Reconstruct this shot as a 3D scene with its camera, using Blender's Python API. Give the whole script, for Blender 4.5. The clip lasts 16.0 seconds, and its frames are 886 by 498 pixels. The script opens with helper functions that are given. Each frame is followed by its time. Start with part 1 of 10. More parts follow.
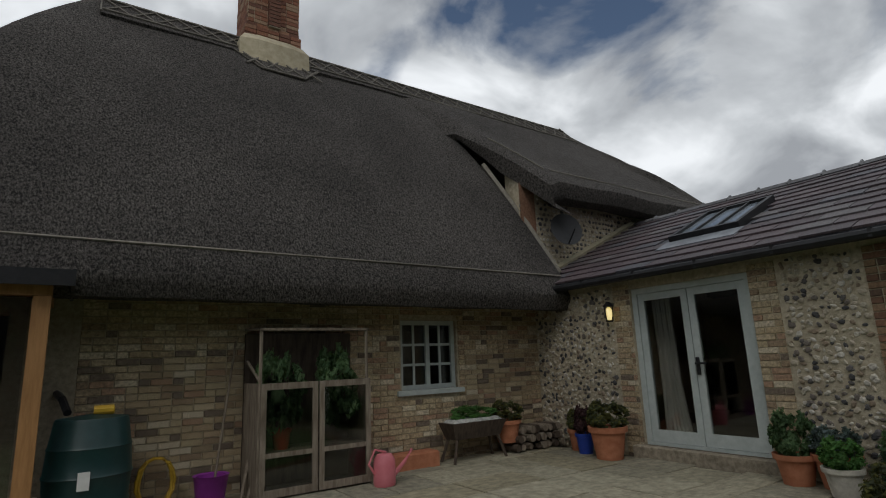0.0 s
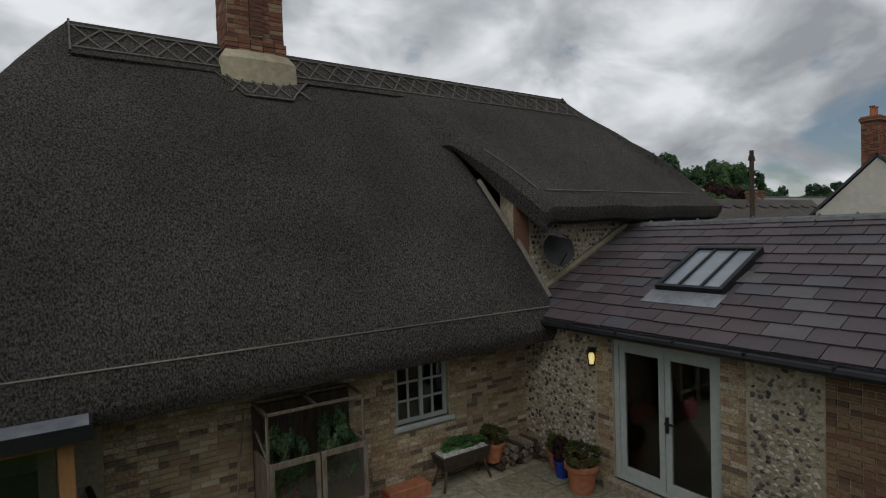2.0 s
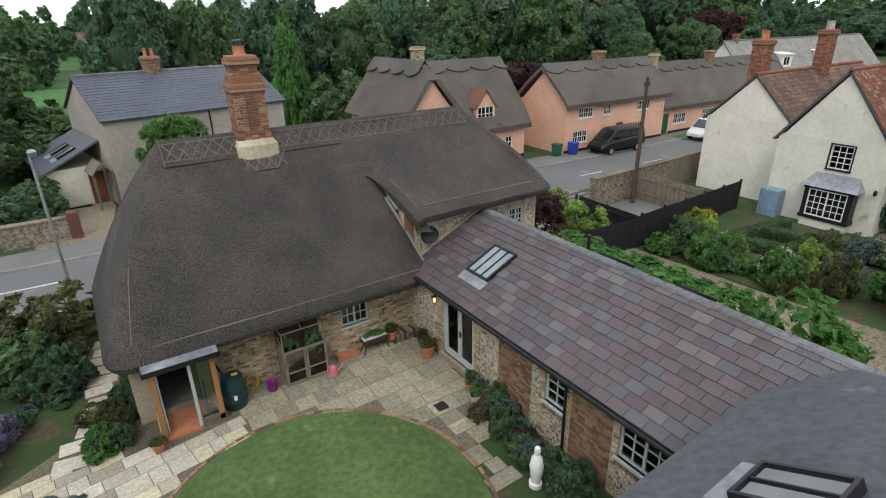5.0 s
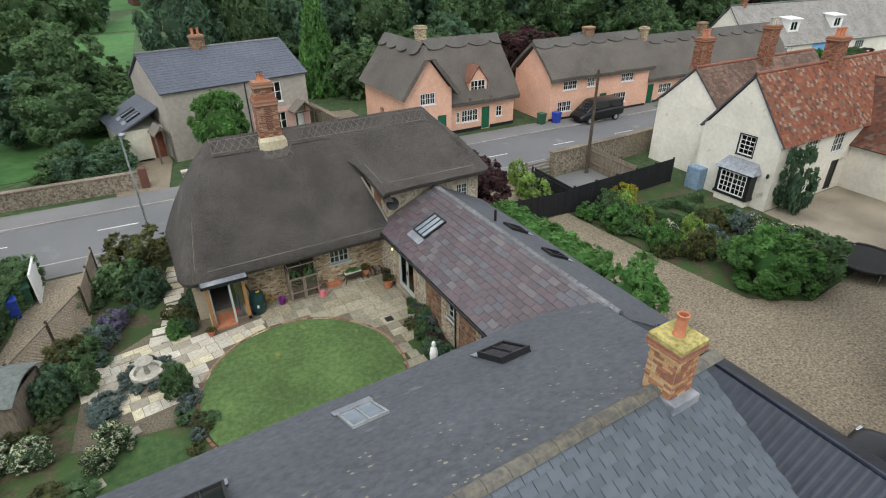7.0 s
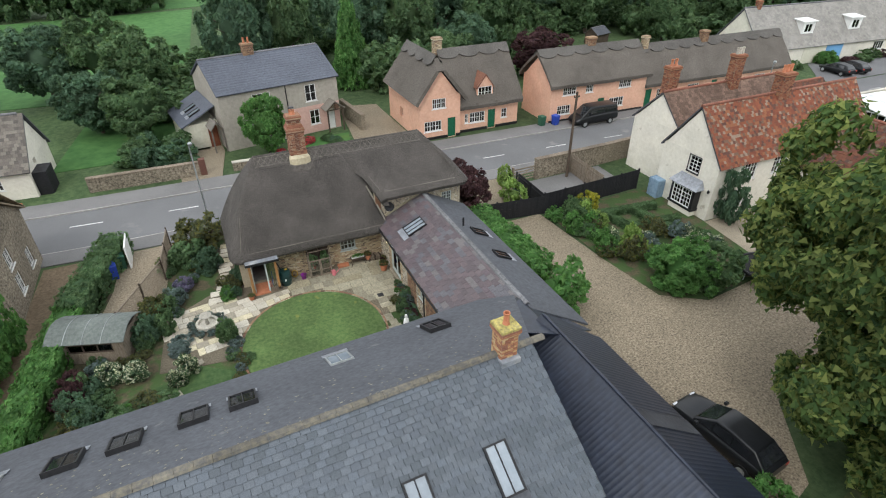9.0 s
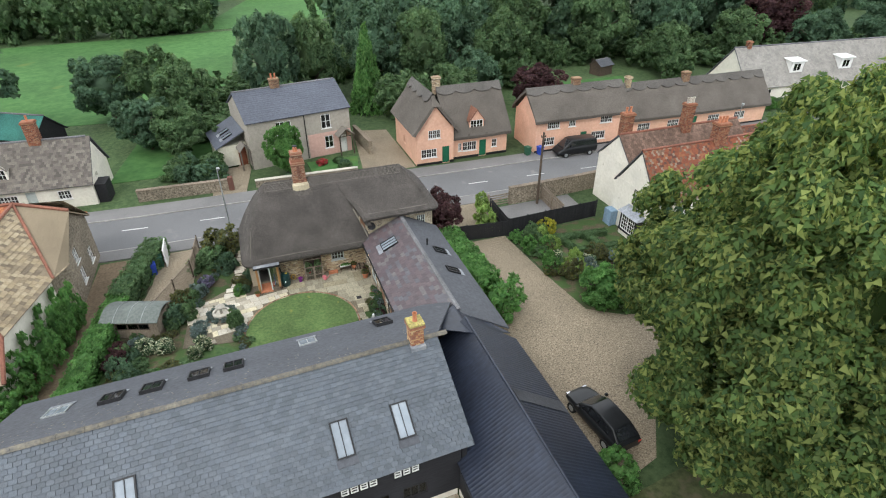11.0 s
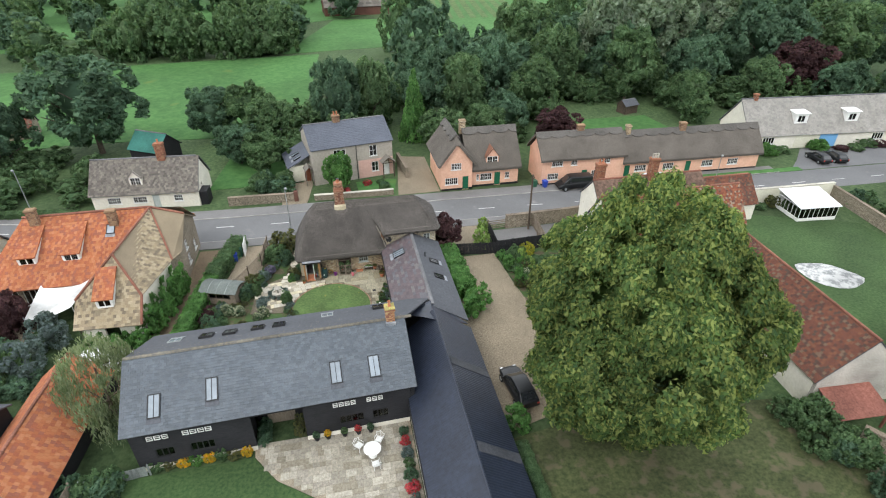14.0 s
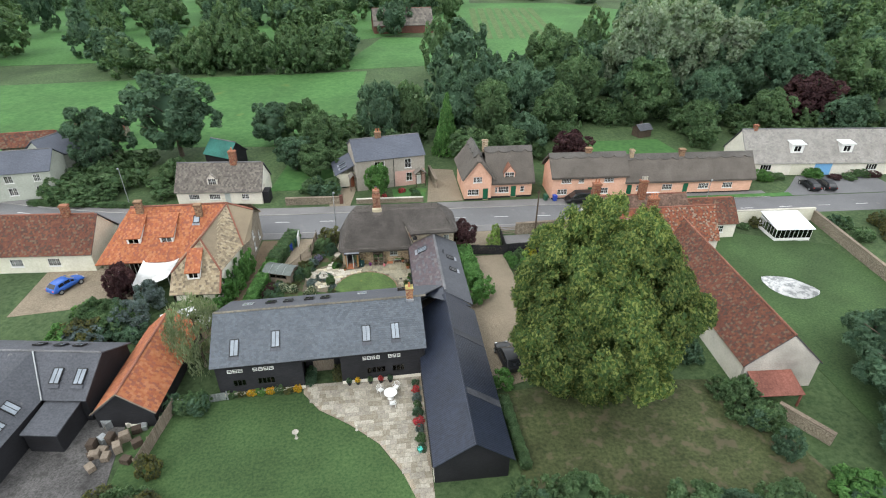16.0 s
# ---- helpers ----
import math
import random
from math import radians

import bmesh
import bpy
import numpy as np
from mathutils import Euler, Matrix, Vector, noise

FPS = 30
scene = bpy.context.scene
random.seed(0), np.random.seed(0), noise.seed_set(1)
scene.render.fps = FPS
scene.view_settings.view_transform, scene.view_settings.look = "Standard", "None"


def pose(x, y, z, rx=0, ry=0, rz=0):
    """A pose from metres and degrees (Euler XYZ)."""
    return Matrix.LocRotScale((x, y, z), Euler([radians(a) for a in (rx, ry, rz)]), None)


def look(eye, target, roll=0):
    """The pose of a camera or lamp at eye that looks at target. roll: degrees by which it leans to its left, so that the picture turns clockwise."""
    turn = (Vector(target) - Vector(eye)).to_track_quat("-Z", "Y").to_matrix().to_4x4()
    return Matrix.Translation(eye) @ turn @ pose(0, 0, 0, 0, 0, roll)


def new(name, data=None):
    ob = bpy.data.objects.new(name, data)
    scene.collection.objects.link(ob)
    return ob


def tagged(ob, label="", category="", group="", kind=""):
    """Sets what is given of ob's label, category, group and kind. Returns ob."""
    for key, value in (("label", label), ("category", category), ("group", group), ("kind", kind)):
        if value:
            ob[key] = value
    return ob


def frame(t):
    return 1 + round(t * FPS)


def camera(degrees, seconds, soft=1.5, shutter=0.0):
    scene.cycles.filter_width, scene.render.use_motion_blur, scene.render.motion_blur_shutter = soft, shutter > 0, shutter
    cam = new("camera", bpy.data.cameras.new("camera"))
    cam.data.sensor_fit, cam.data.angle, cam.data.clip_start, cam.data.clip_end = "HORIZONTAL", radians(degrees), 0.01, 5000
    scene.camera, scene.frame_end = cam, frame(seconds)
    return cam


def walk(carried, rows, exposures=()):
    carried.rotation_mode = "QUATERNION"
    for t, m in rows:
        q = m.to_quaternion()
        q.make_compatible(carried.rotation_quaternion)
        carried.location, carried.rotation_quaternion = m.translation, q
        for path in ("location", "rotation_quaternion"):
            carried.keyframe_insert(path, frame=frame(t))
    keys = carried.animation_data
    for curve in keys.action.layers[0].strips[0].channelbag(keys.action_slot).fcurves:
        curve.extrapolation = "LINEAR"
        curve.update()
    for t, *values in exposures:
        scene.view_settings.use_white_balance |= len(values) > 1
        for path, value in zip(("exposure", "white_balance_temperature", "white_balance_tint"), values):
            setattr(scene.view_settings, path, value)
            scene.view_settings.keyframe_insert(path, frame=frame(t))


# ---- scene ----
cam = camera(78.5, 16.0, soft=1.1)
PATH = [
    (0, (-6.864, -6.829, 1.409), (-5.746, -5.221, 1.816), -2.3),
    (0.5, (-6.952, -6.755, 1.698), (-5.820, -5.163, 2.127), -2.3),
    (1, (-6.900, -6.835, 2.362), (-5.770, -5.223, 2.716), -2.1),
    (1.5, (-6.835, -6.973, 3.119), (-5.711, -5.327, 3.282), -2.0),
    (2, (-6.910, -7.306, 4.006), (-5.788, -5.651, 3.947), -1.8),
    (2.5, (-7.055, -8.035, 4.924), (-5.955, -6.382, 4.692), -1.65),
    (3, (-7.385, -8.975, 6.075), (-6.285, -7.345, 5.710), -1.45),
    (3.5, (-7.777, -9.981, 7.254), (-6.679, -8.384, 6.761), -1.2),
    (4, (-8.099, -11.218, 8.242), (-7.023, -9.642, 7.638), -1.1),
    (4.5, (-8.383, -12.765, 9.179), (-7.342, -11.208, 8.478), -1.2),
    (5, (-8.553, -14.693, 10.254), (-7.542, -13.152, 9.476), -1.1),
    (7.5, (-9.144, -23.954, 15.513), (-8.336, -22.427, 14.505), -0.6),
    (8, (-9.163, -25.634, 16.800), (-8.393, -24.107, 15.764), -0.5),
    (8.5, (-9.066, -27.213, 18.258), (-8.336, -25.684, 17.195), -0.4),
    (9, (-8.883, -28.925, 19.764), (-8.192, -27.394, 18.679), -0.3),
    (11.5, (-6.283, -38.222, 25.498), (-5.740, -36.614, 24.439), -0.2),
    (12, (-5.751, -40.187, 26.823), (-5.250, -38.566, 25.764), -0.4),
    (12.5, (-5.280, -42.221, 28.233), (-4.815, -40.590, 27.173), -0.4),
    (13, (-4.771, -44.571, 29.789), (-4.352, -42.926, 28.731), -0.3),
    (13.5, (-4.343, -46.927, 31.317), (-3.966, -45.273, 30.259), -0.2),
    (14, (-3.933, -49.354, 32.723), (-3.590, -47.689, 31.670), -0.0),
    (14.5, (-3.584, -51.892, 34.168), (-3.276, -50.216, 33.121), 0.1),
    (15, (-3.331, -54.767, 35.623), (-3.062, -53.078, 34.586), 0.2),
    (15.5, (-3.283, -57.617, 36.918), (-3.046, -55.921, 35.886), 0.4),
    (16, (-3.506, -60.571, 38.192), (-3.294, -58.869, 37.163), 0.5),
]
EXPOSURES = [(0.0, -1.2), (1.0, -1.22), (1.5, -1.3), (2.0, -1.42), (2.5, -1.2), (3.0, -0.92), (3.5, -0.70), (4.2, -0.35), (5.0, 0.02), (7.5, 0.24), (9.0, 0.31), (12.0, 0.52), (16.0, 0.51)]
walk(cam, [(t, look(eye, target, roll)) for t, eye, target, roll in PATH], EXPOSURES)

# ---- world, sun, exposure ----
world = bpy.data.worlds.new("world")
scene.world = world
world.use_nodes = True
wn, wl = world.node_tree.nodes, world.node_tree.links
wn.clear()
w_out = wn.new("ShaderNodeOutputWorld")
w_bg = wn.new("ShaderNodeBackground")
sky = wn.new("ShaderNodeTexSky")
sky.sky_type, sky.sun_disc = "NISHITA", False
sky.sun_elevation, sky.sun_rotation = radians(48), radians(200)
sky_dim = wn.new("ShaderNodeVectorMath")
sky_dim.operation = "SCALE"
sky_dim.inputs["Scale"].default_value = 0.075
w_co = wn.new("ShaderNodeTexCoord")
w_sep = wn.new("ShaderNodeSeparateXYZ")
w_add = wn.new("ShaderNodeMath")
w_add.operation = "ADD"
w_add.inputs[1].default_value = 0.5
w_max = wn.new("ShaderNodeMath")
w_max.operation = "MAXIMUM"
w_max.inputs[1].default_value = 0.12
w_div = wn.new("ShaderNodeVectorMath")
w_div.operation = "DIVIDE"
w_cmb = wn.new("ShaderNodeCombineXYZ")
cl_a, cl_b = wn.new("ShaderNodeTexNoise"), wn.new("ShaderNodeTexNoise")
for node, sc, de, di in ((cl_a, 3.1, 8, 0.3), (cl_b, 3.4, 6, 0.35)):
    node.inputs["Scale"].default_value, node.inputs["Detail"].default_value = sc, de
    node.inputs["Distortion"].default_value = di
cl_cover, cl_shade = wn.new("ShaderNodeValToRGB"), wn.new("ShaderNodeValToRGB")
cl_cover.color_ramp.elements[0].position, cl_cover.color_ramp.elements[1].position = 0.31, 0.42
e0, e1 = cl_shade.color_ramp.elements
e0.position, e0.color = 0.36, (0.40, 0.425, 0.46, 1)
e1.position, e1.color = 0.64, (1.08, 1.12, 1.16, 1)
e2 = cl_shade.color_ramp.elements.new(0.50)
e2.color = (0.66, 0.695, 0.73, 1)
w_mix = wn.new("ShaderNodeMix")
w_mix.data_type = "RGBA"
wl.new(w_co.outputs["Generated"], w_sep.inputs[0])
wl.new(w_sep.outputs["Z"], w_add.inputs[0])
wl.new(w_add.outputs[0], w_max.inputs[0])
for k in range(3):
    wl.new(w_max.outputs[0], w_cmb.inputs[k])
wl.new(w_co.outputs["Generated"], w_div.inputs[0])
wl.new(w_cmb.outputs[0], w_div.inputs[1])
for node in (cl_a, cl_b):
    wl.new(w_div.outputs[0], node.inputs["Vector"])
wl.new(cl_a.outputs["Fac"], cl_cover.inputs[0])
wl.new(cl_b.outputs["Fac"], cl_shade.inputs[0])
wl.new(sky.outputs[0], sky_dim.inputs[0])
wl.new(cl_cover.outputs[0], w_mix.inputs[0])
wl.new(sky_dim.outputs[0], w_mix.inputs[6])
wl.new(cl_shade.outputs[0], w_mix.inputs[7])
wl.new(w_mix.outputs[2], w_bg.inputs[0])
wl.new(w_bg.outputs[0], w_out.inputs[0])
w_bg.inputs[1].default_value = 1.9
sun_data = bpy.data.lights.new("sun", "SUN")
sun_data.energy, sun_data.angle, sun_data.color = 0.95, radians(20), (1.0, 0.975, 0.93)
sun = new("sun", sun_data)
sun.matrix_world = look((-27, -30, 44), (0, 0, 0))

# ---- materials ----


def mat(name, c1, c2, scale=6.0, rough=0.85, bump=0.3, stretch=(1, 1, 1), big=0.35, big_scale=0.35, island=0.0, piece=0.0, metal=0.0, spec=0.3, ramp=(0.35, 0.65), depth=0.02, stain=None, stain_at=0.62):
    """Two-scale procedural surface: grain between c1 and c2, slow variation, pieces that differ, and stains."""
    m = bpy.data.materials.new(name)
    m.use_nodes = True
    n, l = m.node_tree.nodes, m.node_tree.links
    b = n["Principled BSDF"]
    b.inputs["Roughness"].default_value, b.inputs["Metallic"].default_value = rough, metal
    b.inputs["Specular IOR Level"].default_value = spec
    co = n.new("ShaderNodeTexCoord")
    shift = n.new("ShaderNodeVectorMath")
    info = n.new("ShaderNodeObjectInfo")
    wide = n.new("ShaderNodeVectorMath")
    wide.operation = "SCALE"
    wide.inputs["Scale"].default_value = 37.0
    l.new(info.outputs["Random"], wide.inputs[0])
    l.new(co.outputs["Object"], shift.inputs[0])
    l.new(wide.outputs[0], shift.inputs[1])
    mp = n.new("ShaderNodeMapping")
    mp.inputs["Scale"].default_value = stretch
    l.new(shift.outputs[0], mp.inputs[0])
    fine = n.new("ShaderNodeTexNoise")
    fine.inputs["Scale"].default_value, fine.inputs["Detail"].default_value = scale, 6
    fine.inputs["Roughness"].default_value = 0.65
    l.new(mp.outputs[0], fine.inputs["Vector"])
    rp = n.new("ShaderNodeValToRGB")
    rp.color_ramp.elements[0].position, rp.color_ramp.elements[1].position = ramp
    rp.color_ramp.elements[0].color, rp.color_ramp.elements[1].color = (*c1, 1), (*c2, 1)
    l.new(fine.outputs["Fac"], rp.inputs[0])
    col = rp.outputs[0]
    slow = n.new("ShaderNodeTexNoise")
    slow.inputs["Scale"].default_value, slow.inputs["Detail"].default_value = big_scale, 4
    l.new(shift.outputs[0], slow.inputs["Vector"])
    mr = n.new("ShaderNodeMapRange")
    mr.inputs[1].default_value, mr.inputs[2].default_value = 0.3, 0.7
    mr.inputs[3].default_value, mr.inputs[4].default_value = 1 - big, 1 + big
    l.new(slow.outputs["Fac"], mr.inputs[0])
    val = mr.outputs[0]
    for amount, socket in ((island, "island"), (piece, "piece")):
        if amount:
            src = n.new("ShaderNodeNewGeometry").outputs["Random Per Island"] if socket == "island" else info.outputs["Random"]
            r2 = n.new("ShaderNodeMapRange")
            r2.inputs[3].default_value, r2.inputs[4].default_value = 1 - amount, 1 + amount
            l.new(src, r2.inputs[0])
            mu = n.new("ShaderNodeMath")
            mu.operation = "MULTIPLY"
            l.new(val, mu.inputs[0])
            l.new(r2.outputs[0], mu.inputs[1])
            val = mu.outputs[0]
    if stain:
        sn = n.new("ShaderNodeTexNoise")
        sn.inputs["Scale"].default_value, sn.inputs["Detail"].default_value = big_scale * 3.1, 8
        l.new(shift.outputs[0], sn.inputs["Vector"])
        sr = n.new("ShaderNodeMapRange")
        sr.inputs[1].default_value, sr.inputs[2].default_value = stain_at, stain_at + 0.1
        l.new(sn.outputs["Fac"], sr.inputs[0])
        mx = n.new("ShaderNodeMix")
        mx.data_type = "RGBA"
        l.new(sr.outputs[0], mx.inputs[0])
        l.new(col, mx.inputs[6])
        mx.inputs[7].default_value = (*stain, 1)
        col = mx.outputs[2]
    sc = n.new("ShaderNodeVectorMath")
    sc.operation = "SCALE"
    l.new(col, sc.inputs[0])
    l.new(val, sc.inputs["Scale"])
    l.new(sc.outputs[0], b.inputs["Base Color"])
    if bump:
        bp = n.new("ShaderNodeBump")
        bp.inputs["Strength"].default_value, bp.inputs["Distance"].default_value = bump, depth
        l.new(fine.outputs["Fac"], bp.inputs["Height"])
        l.new(bp.outputs[0], b.inputs["Normal"])
    return m


def many(name, colours, rough=0.85, island=True, grain=0.25, scale=30.0, bump=0.3, spec=0.3, depth=0.01):
    """Pieces that take one of several colours each, by island or by object."""
    m = mat(name, (1 - grain,) * 3, (1 + grain,) * 3, scale=scale, rough=rough, bump=bump, big=0.12, big_scale=0.5, spec=spec, depth=depth)
    n, l = m.node_tree.nodes, m.node_tree.links
    b = n["Principled BSDF"]
    old = b.inputs["Base Color"].links[0].from_socket
    src = n.new("ShaderNodeNewGeometry").outputs["Random Per Island"] if island else n.new("ShaderNodeObjectInfo").outputs["Random"]
    rp = n.new("ShaderNodeValToRGB")
    rp.color_ramp.interpolation = "CONSTANT" if len(colours) > 4 else "LINEAR"
    el = rp.color_ramp.elements
    for i, c in enumerate(colours):
        e = el[i] if i < 2 else el.new(i / len(colours))
        e.position, e.color = i / len(colours), (*c, 1)
    l.new(src, rp.inputs[0])
    mu = n.new("ShaderNodeVectorMath")
    mu.operation = "MULTIPLY"
    l.new(rp.outputs[0], mu.inputs[0])
    l.new(old, mu.inputs[1])
    l.new(mu.outputs[0], b.inputs["Base Color"])
    return m


def leafy(name, colours, rough=0.8, grain=0.35):
    colours = [(r * 0.97, g, b * (1.95 if g > r else 1.0)) for r, g, b in colours]
    m = many(name, colours, rough=rough, grain=grain, scale=1.3, bump=0, spec=0.12)
    n, l = m.node_tree.nodes, m.node_tree.links
    b = n["Principled BSDF"]
    tr, mx, up = n.new("ShaderNodeBsdfTranslucent"), n.new("ShaderNodeMixShader"), n.new("ShaderNodeVectorMath")
    up.operation = "MULTIPLY"
    up.inputs[1].default_value = (1.55, 1.45, 1.0)
    l.new(b.inputs["Base Color"].links[0].from_socket, up.inputs[0])
    l.new(up.outputs[0], tr.inputs[0])
    mx.inputs[0].default_value = 0.42
    l.new(b.outputs[0], mx.inputs[1])
    l.new(tr.outputs[0], mx.inputs[2])
    l.new(mx.outputs[0], n["Material Output"].inputs[0])
    return m


def glass(name, tint=0.55):
    m = bpy.data.materials.new(name)
    m.use_nodes = True
    n, l = m.node_tree.nodes, m.node_tree.links
    n.clear()
    out, mx, tr, gl, fr = (n.new("ShaderNode" + k) for k in ("OutputMaterial", "MixShader", "BsdfTransparent", "BsdfGlossy", "Fresnel"))
    tr.inputs[0].default_value = (tint, tint * 1.02, tint, 1)
    gl.inputs["Roughness"].default_value = 0.03
    fr.inputs[0].default_value = 1.7
    l.new(fr.outputs[0], mx.inputs[0])
    l.new(tr.outputs[0], mx.inputs[1])
    l.new(gl.outputs[0], mx.inputs[2])
    l.new(mx.outputs[0], out.inputs[0])
    return m


THATCH = mat("thatch", (0.0185, 0.0168, 0.0152), (0.206, 0.184, 0.166), scale=21, rough=0.95, bump=1.0, stretch=(2.4, 2.4, 1.0), big=0.25, big_scale=0.6, depth=0.06, ramp=(0.39, 0.70))
THATCH_RIDGE = mat("ridge_thatch", (0.034, 0.031, 0.028), (0.165, 0.153, 0.139), scale=14, rough=0.95, bump=0.8, stretch=(2.0240, 2.0124, 1.0080), big=0.2, depth=0.03)
THATCH_FAR = mat("old_thatch", (0.0607, 0.0529, 0.0455), (0.1577, 0.1389, 0.1195), scale=7, rough=0.95, bump=0.8, stretch=(2.6681, 2.5894, 0.9099), big=0.2, big_scale=0.4, depth=0.06)
HAZEL = mat("hazel_rod", (0.10, 0.090, 0.076), (0.20, 0.182, 0.155), scale=20, rough=0.9, bump=0.2)
STRAW_ROD = mat("pale_rod", (0.1650, 0.1485, 0.1160), (0.2475, 0.2255, 0.1914), scale=20, rough=0.9, bump=0.2)
BUFF_TONES = [(0.400, 0.318, 0.204), (0.330, 0.256, 0.163), (0.430, 0.346, 0.228), (0.275, 0.200, 0.130), (0.360, 0.272, 0.173), (0.165, 0.128, 0.095), (0.400, 0.322, 0.204), (0.500, 0.428, 0.312), (0.330, 0.215, 0.142), (0.380, 0.292, 0.182)]
BRICK_BUFF = many("buff_brick", BUFF_TONES, bump=0.6, rough=0.95, grain=0.4)
BRICK_BUFF_P = many("buff_brick_single", BUFF_TONES, bump=0.6, rough=0.95, grain=0.4, island=False)
BRICK_RED = many("red_brick", [(0.2340, 0.0900, 0.0500), (0.1800, 0.0700, 0.0450), (0.2700, 0.1200, 0.0700), (0.1260, 0.0600, 0.0450), (0.2880, 0.1600, 0.0900), (0.2160, 0.0850, 0.0500)], bump=0.6, rough=0.95)
BRICK_STACK = many("stack_brick", [(0.25, 0.115, 0.070), (0.20, 0.088, 0.056), (0.27, 0.150, 0.095), (0.15, 0.072, 0.050), (0.30, 0.200, 0.130), (0.23, 0.100, 0.062)], bump=0.6, rough=0.95)
BRICK_BARN = many("barn_stack_brick", [(0.36, 0.17, 0.09), (0.42, 0.26, 0.13), (0.28, 0.12, 0.07), (0.46, 0.33, 0.18), (0.33, 0.15, 0.085), (0.24, 0.11, 0.075)], bump=0.6, rough=0.95)
LICHEN = mat("lichen", (0.22, 0.19, 0.09), (0.46, 0.39, 0.12), scale=11, rough=0.95, bump=0.7, big=0.3, big_scale=3)
LICHEN_PALE = mat("pale_lichen", (0.1612, 0.1500, 0.1160), (0.2728, 0.2520, 0.1914), scale=15, rough=0.95, bump=0.4, big=0.3, big_scale=2)
BRICK_BROWN = many("brown_brick", [(0.24, 0.15, 0.09), (0.18, 0.10, 0.065), (0.28, 0.18, 0.11), (0.22, 0.12, 0.075), (0.13, 0.085, 0.06), (0.26, 0.17, 0.10)], bump=0.6, rough=0.95)
LIME = mat("lime_mortar", (0.34, 0.30, 0.23), (0.48, 0.43, 0.34), scale=18, rough=0.95, bump=0.5, big=0.2)
MORTAR = mat("mortar", (0.27, 0.226, 0.160), (0.42, 0.362, 0.268), scale=18, rough=0.95, bump=0.5, big=0.25)
FLINT_BED = mat("flint_bed", (0.32, 0.275, 0.195), (0.50, 0.435, 0.32), scale=16, rough=0.95, bump=0.9, big=0.25, stain=(0.26, 0.195, 0.13))
FLINT_TONES = [(0.50, 0.46, 0.385), (0.38, 0.33, 0.25), (0.12, 0.11, 0.105), (0.44, 0.38, 0.29), (0.06, 0.058, 0.06), (0.54, 0.50, 0.435), (0.26, 0.20, 0.14), (0.16, 0.135, 0.115), (0.46, 0.41, 0.32)]
FLINT = many("flint", FLINT_TONES, bump=0.5, rough=0.6, spec=0.4)
FLINT_P = many("flint_single", FLINT_TONES, bump=0.5, rough=0.6, spec=0.4, island=False)
FLINT_FAR = mat("flint_wall", (0.09, 0.075, 0.055), (0.34, 0.29, 0.22), scale=7, rough=0.95, bump=0.9, big=0.2, depth=0.04)
PURPLE_TONES = [(0.0946, 0.0719, 0.0796), (0.0854, 0.0677, 0.0734), (0.1069, 0.0812, 0.0857), (0.0946, 0.075, 0.0796), (0.0977, 0.0935, 0.1042), (0.0854, 0.0657, 0.0703), (0.1007, 0.075, 0.0796), (0.1253, 0.1119, 0.1133), (0.0793, 0.0627, 0.0673), (0.0854, 0.0812, 0.0919)]
SLATE_PURPLE = many("purple_slate", PURPLE_TONES, rough=0.55, bump=0.35, grain=0.3, spec=0.4)
SLATE_PURPLE_P = many("purple_slate_single", PURPLE_TONES, rough=0.55, bump=0.35, grain=0.3, spec=0.4, island=False)
SLATE_GREY = many("grey_slate", [(0.0817, 0.0953, 0.1120), (0.0720, 0.0847, 0.1013), (0.0915, 0.1058, 0.1229), (0.0654, 0.0776, 0.0904), (0.0850, 0.1002, 0.1193), (0.0785, 0.0904, 0.1049)], rough=0.5, bump=0.3, grain=0.2, spec=0.45)
SLATE_GREY_P = many("grey_slate_single", [(0.0817, 0.0953, 0.1120), (0.0720, 0.0847, 0.1013), (0.0915, 0.1058, 0.1229), (0.0654, 0.0776, 0.0904), (0.0850, 0.1002, 0.1193), (0.0785, 0.0904, 0.1049)], rough=0.5, bump=0.3, grain=0.2, spec=0.45, island=False)
SLATE_DARK = mat("dark_slate", (0.0570, 0.0608, 0.0694), (0.0920, 0.0969, 0.1102), scale=5, rough=0.7, bump=0.2, big=0.12, stain=(0.1748, 0.1710, 0.1683), stain_at=0.68)
SLATE_BLUE = mat("blue_slate", (0.0663, 0.0736, 0.0946), (0.1014, 0.1120, 0.1376), scale=5, rough=0.55, bump=0.25, big=0.12)
BLACK_SHEET = mat("black_sheet", (0.0114, 0.0152, 0.0260), (0.0228, 0.0294, 0.0481), scale=3, rough=0.42, bump=0.05, big=0.2, big_scale=0.5, spec=0.5)
BLACK_BOARD = mat("black_board", (0.010, 0.010, 0.012), (0.024, 0.024, 0.027), scale=9, rough=0.7, bump=0.3, stretch=(0.3, 0.3, 4))
LEAD = mat("lead", (0.17, 0.18, 0.2), (0.30, 0.32, 0.35), scale=5, rough=0.5, bump=0.15, metal=0.0, spec=0.5, stain=(0.4, 0.4, 0.4))
WHITE_WALL = mat("white_render", (0.655, 0.618, 0.525), (0.745, 0.708, 0.620), scale=4, rough=0.9, bump=0.25, big=0.08, big_scale=0.6, stain=(0.45, 0.405, 0.32), stain_at=0.66)
CREAM_WALL = mat("cream_render", (0.58, 0.56, 0.44), (0.68, 0.66, 0.55), scale=4, rough=0.9, bump=0.25, big=0.08)
